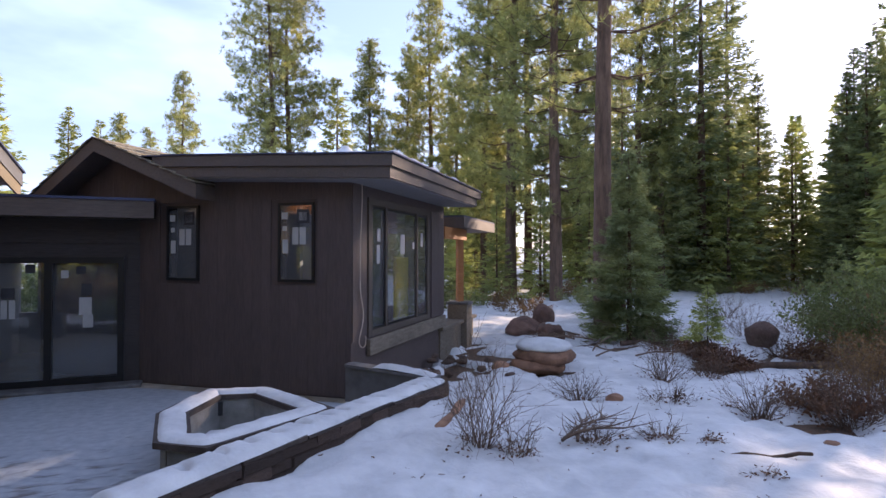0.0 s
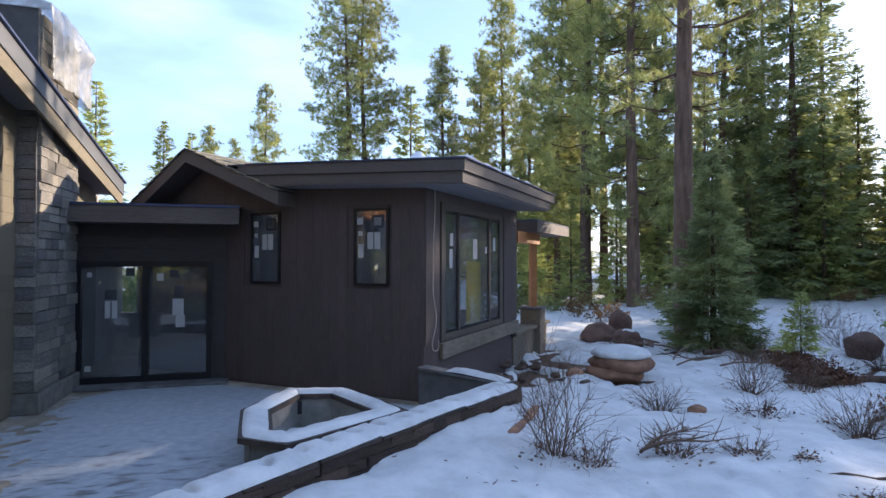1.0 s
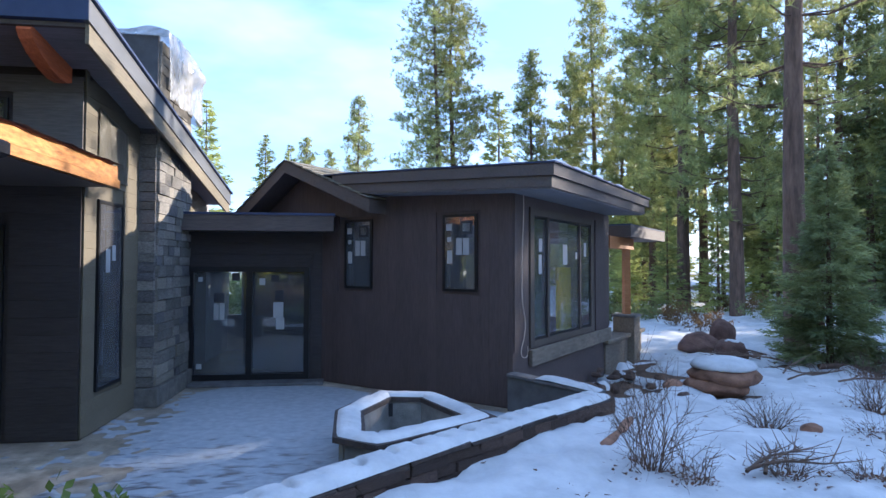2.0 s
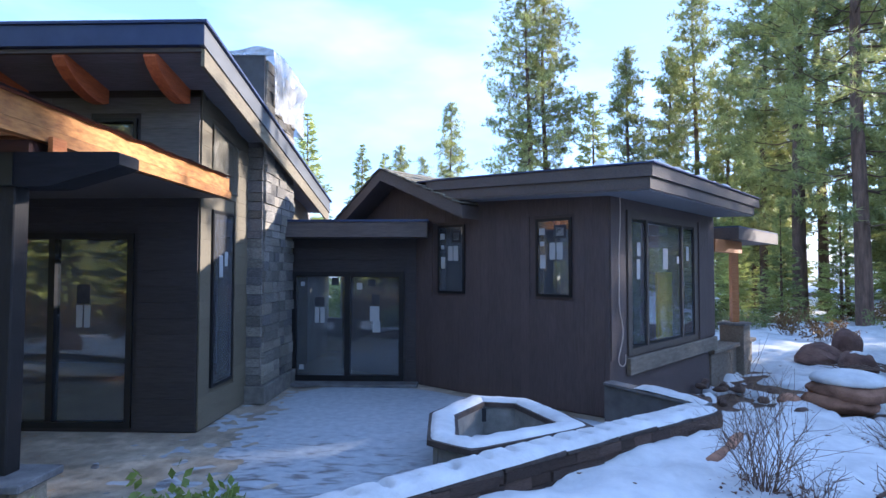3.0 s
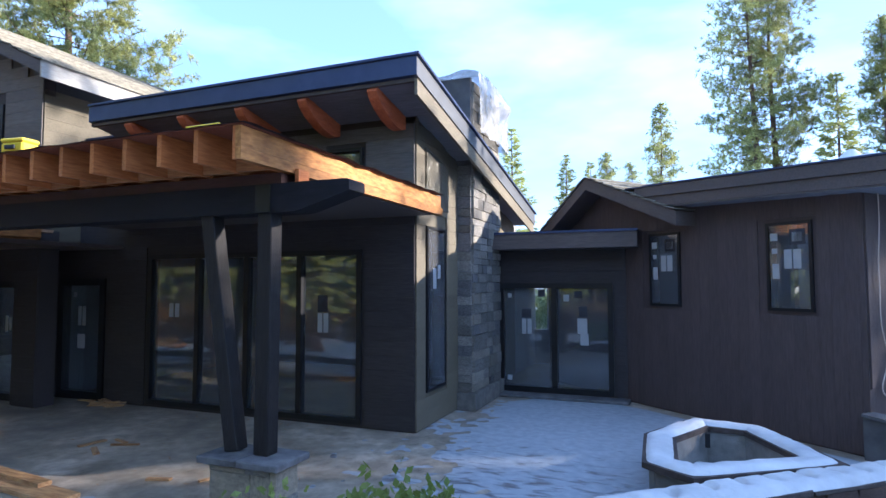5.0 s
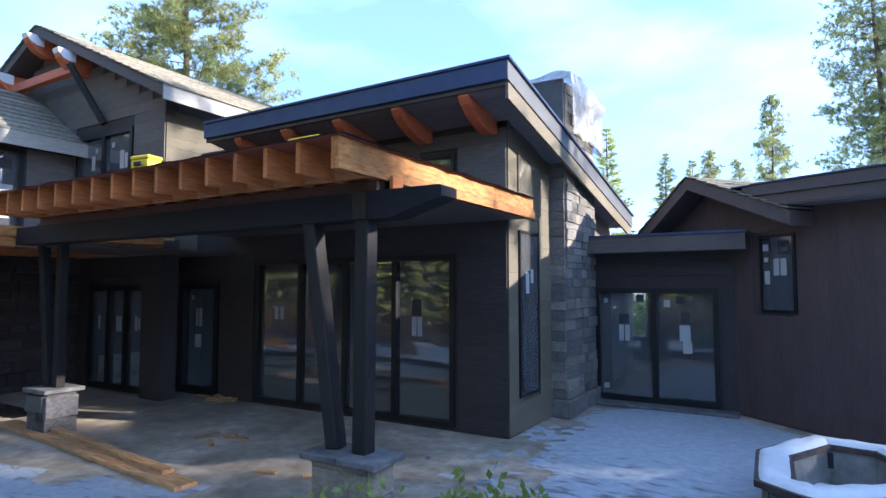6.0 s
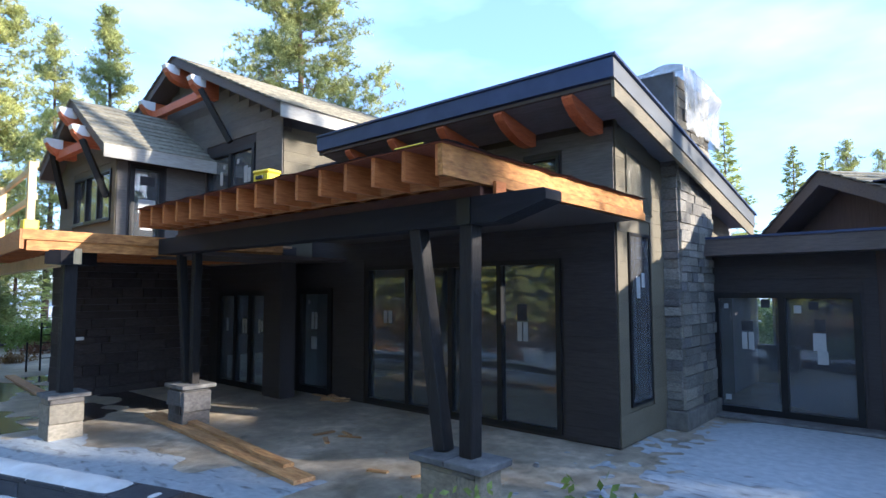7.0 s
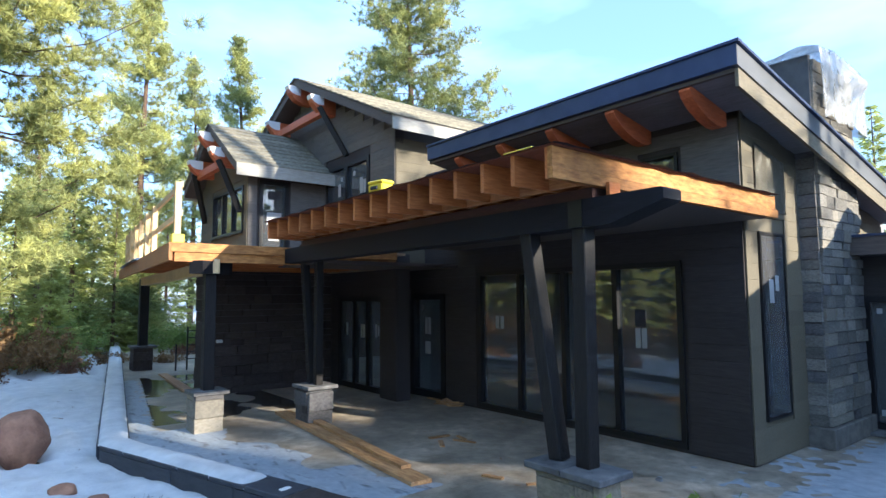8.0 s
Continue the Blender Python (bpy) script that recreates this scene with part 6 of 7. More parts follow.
boulder(-6.32, -6.80, 0.37, 0.32, 0.40, 8, "sunlit orange boulder in the snow", 0.2, 40)
boulder(-4.45, -6.45, 0.16, 0.13, 0.08, 9, "small reddish stone in the snow", 0.25, 40)
boulder(-3.85, -6.2, 0.14, 0.11, 0.08, 10, "small reddish stone in the snow", 0.25, 0)
boulder(8.62, -0.76, 0.17, 0.13, 0.09, 11, "small reddish stone in the snow", 0.25, 20)
boulder(5.86, -1.28, 0.44, 0.055, 0.05, 12, "long tan stone lying in the snow", 0.05, 51, worn=3)
boulder(6.27, -0.76, 0.38, 0.06, 0.055, 14, "long tan stone lying in the snow", 0.05, 55, worn=3)
boulder(9.6, -3.1, 0.10, 0.08, 0.05, 13, "dark pebble in the snow", 0.2, -35)
for k in range(16):
    r = random.Random(200 + k)
    boulder(6.9 + r.uniform(0, 2.2), 1.2 + r.uniform(0, 2.6) + 0.0, r.uniform(0.06, 0.16), r.uniform(0.05, 0.14), r.uniform(0.04, 0.08), 30 + k, "dark rubble stone at the foot of the wing", 0.2, r.uniform(0, 180), LEDGE)
for k in range(8):
    r = random.Random(300 + k)
    boulder(-8 - r.uniform(0, 6), -6.8 - r.uniform(0, 1.5), r.uniform(0.08, 0.2), r.uniform(0.08, 0.2), r.uniform(0.05, 0.12), 60 + k, "small stone in the snow by the patio wall", 0.25, r.uniform(0, 180))


def snow_cap(x, y, z, rx, ry, h, turn):
    bm = bmesh.new()
    bmesh.ops.create_uvsphere(bm, u_segments=28, v_segments=14, radius=1)
    for v in bm.verts:
        n_ = 1 + 0.12 * noise.noise(v.co * 2.0 + Vector((x, y, 0)))
        v.co = Vector((v.co.x * rx * n_, v.co.y * ry * n_, max(-0.25, v.co.z) * h))
    ob = solid("snow_cap", bm, SNOW, "thick rounded cap of snow on a boulder", "snow", "stuff", True)
    ob.matrix_world = pose(x, y, z, 0, 0, turn)


snow_cap(9.24, 1.96, ground_z(9.2, 2) + 0.42, 0.53, 0.49, 0.16, 15)
snow_cap(11.3, 4.9, ground_z(11.3, 4.9) + 0.36, 0.26, 0.2, 0.08, 80)


# ---- plants ----
def spikes(base, way, length, width, rs):
    """Thin triangles from base along way."""
    n = len(base)
    side_ = np.cross(way, rs.normal(size=(n, 3)))
    side_ /= np.linalg.norm(side_, axis=1, keepdims=True) + 1e-9
    w = np.asarray(width).reshape(-1, 1) * np.ones((n, 1))
    ln = np.asarray(length).reshape(-1, 1) * np.ones((n, 1))
    return np.stack([base - side_ * w / 2, base + side_ * w / 2, base + way * ln], 1).reshape(-1, 3)


def unit(v):
    return v / (np.linalg.norm(v, axis=-1, keepdims=True) + 1e-9)


def tube(points, radii, sides=7):
    """Vertices and faces of a tapered limb through points."""
    pts = np.asarray(points, float)
    verts, faces = [], []
    for i, p in enumerate(pts):
        d = unit(pts[min(i + 1, len(pts) - 1)] - pts[max(i - 1, 0)])
        a = unit(np.cross(d, (0.31, 0.95, 0.02)))
        b = np.cross(d, a)
        for k in range(sides):
            t = 2 * math.pi * k / sides
            verts.append(tuple(p + (a * math.cos(t) + b * math.sin(t)) * radii[i]))
    for i in range(len(pts) - 1):
        for k in range(sides):
            j = (k + 1) % sides
            faces.append((i * sides + k, i * sides + j, (i + 1) * sides + j, (i + 1) * sides + k))
    return verts, faces


def limbs_mesh(name, limbs, material, sides=6):
    verts, faces = [], []
    for i, (pts, rad) in enumerate(limbs):
        v, f = tube(pts, rad, sides if i == 0 or sides < 4 else 3)
        k = len(verts)
        verts += v
        faces += [tuple(i + k for i in q) for q in f]
    me = bpy.data.meshes.new(name)
    me.from_pydata(verts, [], faces)
    me.materials.append(material)
    me.polygons.foreach_set("use_smooth", [True] * len(me.polygons))
    return me


def pine_meshes(seed, height, first, reach, whorls, tufts, needles, trunk_r, tuft_len=0.30, width=0.035, thin=1, taper=0.62, clump=4):
    """A long-needled pine: trunk with limbs, and tufts of needles at the limbs' outer ends, with gaps."""
    rs = np.random.RandomState(seed)
    sway = [np.array((0.25 * math.sin(z * 0.22 + seed) * z / height, 0.2 * math.cos(z * 0.3 + seed) * z / height, z)) for z in np.linspace(-0.3, height, 12)]
    limbs = [(sway, [trunk_r * (1 - 0.93 * i / 11) + 0.012 for i in range(12)])]
    base, way = [], []
    for w in range(whorls):
        f = (w + rs.uniform(-0.3, 0.3)) / whorls
        z = height * (first + (1 - first) * min(0.985, max(0.0, f)) ** 0.9)
        c = np.array([np.interp(z, [s[2] for s in sway], [s[k] for s in sway]) for k in range(3)])
        shape = (min(1.0, 0.45 + f * 2.2)) * (1 - f) ** taper + 0.07
        for b in range(rs.randint(3, 6)):
            if rs.rand() < 0.14:
                continue
            a = rs.uniform(0, 2 * math.pi)
            ln = reach * shape * rs.uniform(0.6, 1.15)
            rise = 0.12 + 0.55 * f + rs.uniform(-0.15, 0.15)
            d = np.array((math.cos(a), math.sin(a), 0.0))
            ts = np.linspace(0, 1, 4)
            pts = [c + d * ln * t + np.array((0, 0, ln * (rise * t - 0.28 * t * (1 - t) * 2))) for t in ts]
            limbs.append((pts, [max(0.008, trunk_r * 0.16 * (1 - 0.85 * t) * (1 - 0.6 * f)) for t in ts]))
            k = max(2, int(tufts / clump * (ln / reach + 0.25)))
            t = rs.uniform(0.25, 1.0, k) ** 0.75
            p = np.stack([np.interp(t, ts, [q[i] for q in pts]) for i in range(3)], 1)
            # twig ends spread out from the limb; each bears a clump of tufts
            p = p + rs.normal(size=(k, 3)) * np.array((0.17, 0.17, 0.06)) * ln * (0.35 + 0.65 * t[:, None]) * 0.9
            p = np.repeat(p, clump, 0) + rs.normal(size=(k * clump, 3)) * np.array((1.0, 1.0, 0.55)) * tuft_len * 0.62
            base.append(p)
            way.append(unit(d * 0.7 + np.array((0, 0, 0.65)) + rs.normal(size=(k * clump, 3)) * 0.45))
    base, way = np.concatenate(base), np.concatenate(way)
    n = len(base)
    bb = np.repeat(base, needles, 0)
    ww = unit(np.repeat(way, needles, 0) * 0.75 + rs.normal(size=(n * needles, 3)) * 0.75)
    ln = tuft_len * rs.uniform(0.6, 1.25, n * needles)
    tri = spikes(bb, ww, ln, width, rs)
    return limbs_mesh("trunk", limbs[:1] + limbs[1::thin], BARK, 9 if thin == 1 else 6), tri_mesh("crown", tri, PINE)


def fir_meshes(seed, height, reach, whorls, sprays, trunk_r, first=0.03, needle=0.22, width=0.045, material=None):
    """A conical fir: drooping boughs in tiers, each a flat spray of short needles."""
    rs = np.random.RandomState(seed)
    limbs = [([np.array((0, 0, z)) for z in np.linspace(-0.3, height, 8)], [trunk_r * (1 - i / 7.3) + 0.01 for i in range(8)])]
    tris = []
    for w in range(whorls):
        f = (w + rs.uniform(-0.4, 0.4)) / whorls
        f = min(0.99, max(0.0, f))
        z = height * (first + (1 - first) * f)
        for b in range(rs.randint(4, 8)):
            a = rs.uniform(0, 2 * math.pi)
            ln = reach * (1 - f) ** 0.85 * rs.uniform(0.55, 1.12) + 0.12
            d = np.array((math.cos(a), math.sin(a), 0.0))
            droop = -0.32 + 0.65 * f + rs.uniform(-0.12, 0.12)
            k = max(6, int(sprays * (ln / reach + 0.1)))
            t = rs.uniform(0.12, 1.0, k) ** 0.8
            lat = unit(np.cross(d, (0, 0, 1)))
            off = rs.uniform(-1, 1, k) * 0.30 * ln * (1.15 - t)
            p = d * (ln * t)[:, None] + lat * off[:, None]
            p[:, 2] += ln * (droop * t + 0.14 * t * t) - np.abs(off) * 0.25 + rs.normal(size=k) * 0.05
            p[:, 2] += z
            way = unit(d * 0.9 + lat * (np.sign(off) * rs.uniform(0.2, 1.0, k))[:, None] + rs.normal(size=(k, 3)) * 0.3 + np.array((0, 0, -0.12)))
            tris.append(spikes(p, way, needle * rs.uniform(0.7, 1.6, k) * (0.7 + 0.5 * (1 - f)), width * rs.uniform(0.8, 1.9, k), rs))
            if w % 2 == 0 and b < 3:
                limbs.append(([np.array((0, 0, z)), np.array((0, 0, z)) + d * ln * 0.5 + np.array((0, 0, ln * droop * 0.5)), np.array((0, 0, z)) + d * ln * 0.95 + np.array((0, 0, ln * (droop + 0.12)))], [trunk_r * 0.14, trunk_r * 0.08, 0.006]))
    return limbs_mesh("trunk", limbs, BARK, 8), tri_mesh("crown", np.concatenate(tris), material or FIR)


def tree(name, meshes, x, y, turn, scale, label, group=""):
    t = empty(name, pose(x, y, ground_z(x, y) - 0.05, 0, 0, turn) @ Matrix.Diagonal((scale, scale, scale, 1)), label, "tree", "", group)
    for n_, me in zip(("trunk", "crown"), meshes):
        ob = new(n_, me)
        ob.parent = t
    return t


def at(az, dist):
    return EYE.x + dist * math.sin(radians(az)), EYE.y + dist * math.cos(radians(az))


P_TWIN = pine_meshes(1, 20, 0.16, 3.1, 46, 30, 14, 0.24, 0.27, 0.034, taper=0.5)
P_TWIN2 = pine_meshes(2, 20, 0.16, 3.1, 46, 30, 14, 0.24, 0.27, 0.034, taper=0.5)
P_DECK = pine_meshes(16, 20, 0.06, 3.0, 58, 48, 16, 0.26, 0.28, 0.032, taper=0.75)
P_BIG = pine_meshes(3, 22, 0.22, 4.9, 42, 96, 15, 0.30, 0.30, 0.032, clump=7)
P_LEFT = pine_meshes(15, 22, 0.12, 3.9, 44, 130, 22, 0.26, 0.23, 0.020, clump=7)
P_BARE = pine_meshes(14, 22, 0.58, 3.2, 14, 26, 18, 0.25, 0.26, 0.022)
P_NEAR = pine_meshes(19, 22, 0.24, 3.0, 24, 14, 18, 0.23, 0.25, 0.020)
P_SLIM = pine_meshes(4, 18, 0.08, 2.2, 56, 24, 13, 0.2, 0.30, 0.040)
P_SLIM2 = pine_meshes(5, 18, 0.10, 2.4, 52, 24, 13, 0.2, 0.30, 0.040)
F_TALL = fir_meshes(6, 18, 3.0, 66, 46, 0.24, 0.03, 0.32, 0.075)
F_MID = fir_meshes(7, 12, 2.5, 50, 44, 0.16, 0.03, 0.30, 0.07)
F_LOW = fir_meshes(8, 5.2, 1.7, 32, 70, 0.09, 0.02, 0.24, 0.05)
F_FOOT = fir_meshes(17, 6.2, 1.5, 52, 170, 0.10, 0.05, 0.16, 0.026, FIR_BACKLIT)
F_BACKLIT = fir_meshes(20, 18, 3.0, 66, 46, 0.24, 0.03, 0.32, 0.075, FIR_BACKLIT)
F_YOUNG = fir_meshes(9, 3.2, 0.85, 20, 40, 0.04, 0.32, 0.16, 0.03)
B_SLIM = pine_meshes(10, 19, 0.10, 2.6, 30, 12, 5, 0.22, 0.45, 0.11, 4)
B_FIR = fir_meshes(11, 17, 3.0, 38, 19, 0.22, 0.04, 0.5, 0.2)
B_FIR2 = fir_meshes(12, 14, 2.8, 34, 19, 0.2, 0.04, 0.5, 0.2)

PINE_L, FIR_L = "tall dark green pine with a bare lower trunk", "dense conical dark green fir"
# name, meshes, own height, azimuth, distance, elevation of the top, label
STAND = [
    ("pine_tree", P_TWIN, 20, 6.7, 36, 27.0, "tall twin pine with tufted open crown"), ("pine_tree", P_TWIN2, 20, 8.2, 36.8, 26.5, "tall twin pine with tufted open crown"),
    ("pine_tree", P_SLIM, 18, 15.9, 40, 20.3, PINE_L), ("fir_tree", F_MID, 12, 12.7, 46, 16.7, "slender blue-green spruce behind the wing"),
    ("pine_tree", P_SLIM2, 18, 21.7, 40, 25.0, PINE_L), ("pine_tree", P_SLIM, 18, 19.4, 43, 19.6, PINE_L), ("pine_tree", P_SLIM, 18, 24.4, 38, 19.0, PINE_L),
    ("pine_tree", P_SLIM2, 18, -1.1, 50, 16.0, "slim pine behind the low roof"), ("pine_tree", P_SLIM, 18, -5.8, 62, 12.1, "distant slim pine over the roof"), ("fir_tree", F_MID, 12, -7.4, 66, 11.3, "distant slim fir over the roof"),
    ("fir_tree", F_MID, 12, -9.7, 58, 12.1, "distant grey-green fir over the roof"), ("pine_tree", P_SLIM2, 18, -3.8, 66, 11.0, "distant small pine over the roof"), ("fir_tree", F_MID, 12, -14.9, 38, 14.8, "fir behind the chimney"),
    ("pine_tree", P_TWIN2, 20, 29.6, 30, 38.0, "tall dark pine with a thick bare trunk"), ("pine_tree", P_TWIN, 20, 33.9, 27, 40.0, "tall dark pine with a thick bare trunk"), ("pine_tree", P_TWIN, 20, 31.2, 36, 30.0, PINE_L),
    ("pine_tree", P_SLIM2, 18, 27.0, 33, 27.0, PINE_L), ("pine_tree", P_NEAR, 22, 38.3, 16.6, 55.0, "near pine with a thick straight trunk"),
    ("fir_tree", F_FOOT, 6.2, 40.6, 14.9, 9.6, "low spreading fir at the foot of the big pine"), ("fir_tree", F_BACKLIT, 18, 46.8, 39, 28.5, FIR_L), ("fir_tree", F_BACKLIT, 18, 48.9, 44, 25.0, FIR_L), ("fir_tree", F_BACKLIT, 18, 43.4, 37, 21.0, FIR_L),
    ("fir_tree", F_BACKLIT, 18, 44.6, 42, 26.0, FIR_L), ("fir_tree", F_BACKLIT, 18, 51.3, 43, 15.5, FIR_L), ("fir_tree", F_MID, 12, 53.8, 44, 11.0, FIR_L), ("fir_tree", F_BACKLIT, 18, 57.6, 40, 14.6, FIR_L),
    # Firs added to shade the bay wall; past 60 degrees they are unseen.
    ("fir_tree", F_BACKLIT, 18, 58.9, 38.5, 16.6, FIR_L), ("fir_tree", F_BACKLIT, 18, 58.1, 40.5, 16.4, FIR_L), ("fir_tree", F_BACKLIT, 18, 60.3, 47.5, 18.2, FIR_L), ("fir_tree", F_BACKLIT, 18, 61.0, 46.5, 18.6, FIR_L), ("fir_tree", F_BACKLIT, 18, 59.6, 49.0, 17.6, FIR_L),
    ("fir_tree", F_MID, 12, 24.6, 30, 7.5, FIR_L), ("fir_tree", F_MID, 12, 28.2, 27, 6.0, FIR_L), ("fir_tree", F_MID, 12, 32.4, 29, 7.5, FIR_L), ("fir_tree", F_BACKLIT, 18, 40.0, 18.4, 17.0, "dense dark fir beside the big pine"), ("fir_tree", F_MID, 12, 37.0, 31, 8.5, FIR_L),
    ("fir_tree", F_TALL, 18, 64.5, 30, 8.0, FIR_L), ("fir_tree", F_MID, 12, 46.6, 40, 13.0, FIR_L),
    ("pine_tree", P_SLIM2, 18, 41.5, 36, 30.0, PINE_L), ("pine_tree", P_SLIM, 18, 36.0, 33, 26.0, PINE_L), ("fir_tree", F_MID, 12, 26.2, 36, 13.0, FIR_L),
    ("pine_tree", P_BIG, 22, -54.9, 26, 33.0, "broad sunlit pine behind the roof"), ("pine_tree", P_DECK, 20, -71.0, 36, 23.3, "sunlit slim pine behind the house"), ("pine_tree", P_SLIM, 18, -75.0, 42, 21.0, "shaded slim pine behind the house"),
    ("pine_tree", P_DECK, 20, -79.2, 29, 27.0, "sunlit tall pine beside the deck"), ("pine_tree", P_LEFT, 22, -91.5, 14, 50.0, "near sunlit pine with long boughs"), ("fir_tree", F_TALL, 18, -84.1, 30, 14.8, "sunlit green fir at the wood's edge"),
    ("fir_tree", F_MID, 12, -81.0, 27, 8.2, "sunlit yellow-green young fir"), ("pine_tree", P_SLIM2, 18, -86.5, 26, 18.0, "sunlit pine at the wood's edge"), ("fir_tree", F_MID, 12, -88.0, 24, 11.0, "sunlit fir at the wood's edge"),
    ("fir_tree", F_MID, 12, -77.0, 33, 9.0, "sunlit green fir at the wood's edge"), ("fir_tree", F_MID, 12, -82.6, 34, 11.0, "sunlit green fir at the wood's edge"), ("fir_tree", F_LOW, 5.2, -79.0, 28, 4.0, "low sunlit fir beyond the patio"), ("fir_tree", F_LOW, 5.2, -85.5, 22, 3.5, "low sunlit fir beyond the patio"),
]
for k, (nm, me, h, az, dist, el, lab) in enumerate(STAND):
    x, y = at(az, dist)
    want = dist * math.tan(radians(el)) + 2.03 - ground_z(x, y)
    tree(nm, me, x, y, (k * 67) % 360, want / h, lab)

# the wood all round, farther off
rng = random.Random(99)
KINDS = ((B_SLIM, 19), (B_FIR, 17), (B_FIR2, 14))


def wood(count, az0, az1, d0, d1, top=90.0, least=0.75, label="tree of the surrounding wood", gaps=0, glade=False):
    """Trees strewn over a sector, none higher than top degrees above the eye; gaps: every so many is left out; glade: none stand in the sun's lane over the snow field."""
    for k in range(count):
        az, dist = rng.uniform(az0, az1), math.sqrt(rng.uniform(d0 * d0, d1 * d1))
        x, y = at(az, dist)
        me, h = rng.choice(KINDS)
        s = min(rng.uniform(0.65, 1.15), (dist * math.tan(radians(top * rng.uniform(least, 1.0))) + 2) / h)
        turn = rng.uniform(0, 360)
        lane = abs((x - 8.5) * math.cos(radians(SUN_AZ)) - (y + 3.5) * math.sin(radians(SUN_AZ)))
        if (gaps and k % gaps == 0) or (glade and lane < 2.3):
            continue
        tree("pine_tree" if me is B_SLIM else "fir_tree", me, x, y, turn, s, label, "surrounding wood")


wood(34, 17, 44, 42, 85, 14)
wood(40, 44, 62, 36, 90, 14)
# Unseen trees added beyond view to shade the patio; gaps let sun patches through.
wood(16, 60.4, 63.2, 30, 40, 18.0, 0.95, gaps=2, glade=True)
wood(26, 60.6, 66, 38, 45, 20.6, 0.985, gaps=2, glade=True)
wood(24, 61.2, 66, 36, 48, 20.0, 0.96, gaps=2, glade=True)
wood(9, 66, 72, 36, 48, 18.0, 0.8)
wood(16, 72, 82, 36, 48, 20.0, 0.96)
wood(14, 62, 84, 60, 90, 15)
wood(20, 88, 130, 30, 60, 15)
wood(50, 130, 240, 15, 40)
wood(34, -120, -68, 36, 90, 12)
wood(12, -68, -58, 45, 90, 11)
wood(46, 186, 262, 15, 42, 40)
wood(40, 186, 262, 40, 85, 16)
# Unseen pines added: high crowns shade the left snow, bare trunks spare the right.
for k, (az, dist) in enumerate(((66.3, 39), (67.6, 36), (68.8, 41), (70.2, 37), (71.5, 40))):
    tree("pine_tree", P_BARE, *at(az, dist), k * 71, 0.92, "tall pine with a bare lower trunk", "surrounding wood")


# Two more unseen firs, added to shade the snow on the left wall.
for x, y, s in ((42.1, 11.0, 1.24), (45.5, 11.3, 1.4)):
    tree("fir_tree", B_FIR, x, y, x * 40, s, "tree of the surrounding wood", "surrounding wood")


LITTER = []


def bare_shrub(x, y, h, spread, stems, seed, label, leafy=None, lean=(0, 0), name="shrub"):
    """A bush of thin forking stems, with small leaves where it has any."""
    rs = np.random.RandomState(seed)
    limbs, tips = [], []
    for s in range(stems):
        a = rs.uniform(0, 2 * math.pi)
        o = rs.uniform(0.05, 1.0) ** 0.6
        top = np.array((math.cos(a) * spread * o + lean[0], math.sin(a) * spread * o + lean[1], h * (1.05 - 0.5 * o) * rs.uniform(0.4, 1.1)))
        root = np.array((math.cos(a) * 0.22 * spread * rs.rand(), math.sin(a) * 0.22 * spread * rs.rand(), -0.05))
        q1 = root * 0.7 + top * 0.3 + rs.normal(size=3) * 0.06 * h + np.array((0, 0, 0.04 * h))
        q2 = root * 0.35 + top * 0.65 + rs.normal(size=3) * 0.06 * h + np.array((0, 0, 0.07 * h))
        limbs.append(([root, q1, q2, top], [0.0055, 0.0042, 0.003, 0.0012]))
        for f in range(rs.randint(4, 8)):
            t = rs.uniform(0.0, 0.95)
            p = q1 * (1 - t) + q2 * t if rs.rand() < 0.5 else q2 * (1 - t) + top * t
            q = p + (unit(top - root) * 0.7 + rs.normal(size=3) * 0.55) * h * rs.uniform(0.10, 0.28)
            limbs.append(([p, (p + q) / 2 + rs.normal(size=3) * 0.02 * h, q], [0.0026, 0.0018, 0.0009]))
            tips += [p, (p + q) / 2, q]
        tips.append(top)
    sh = empty(name, pose(x, y, ground_z(x, y), 0, 0, 0), label, "shrub")
    LITTER.append((x, y, spread))
    ob = new("branchwork", limbs_mesh("branchwork", limbs, TWIG, 3))
    ob.parent = sh
    if leafy:
        tips = np.array(tips)
        per, size, m = leafy
        b = np.repeat(tips, per, 0) + rs.normal(size=(len(tips) * per, 3)) * 0.045
        w = unit(rs.normal(size=b.shape) + np.array((0, 0, 0.5)))
        # a leaf is two triangles
        sd = unit(np.cross(w, rs.normal(size=b.shape)))
        e, c = b + w * size, b + w * size * 0.5
        l, r = c - sd * size * 0.28, c + sd * size * 0.28
        tri = np.stack([b, r, l, l, r, e], 1).reshape(-1, 3)
        lf = new("foliage", tri_mesh("foliage", tri, m))
        lf.parent = sh
    return sh


HEAPS = [(12.1, 0.5, 0.35, 0.6), (10.9, -2.2, 0.45, 0.7), (14.6, 0.2, 0.5, 0.9), (11.8, -3.0, 0.5, 0.7), (13.0, 1.9, 0.3, 0.6)]
BRUSH = "bare brown twiggy shrub poking through the snow"
bare_shrub(5.9, -2.1, 1.2, 0.5, 46, 1, "tall bare brown twiggy shrub in the snow")
bare_shrub(6.15, -2.35, 0.6, 0.35, 18, 2, BRUSH)
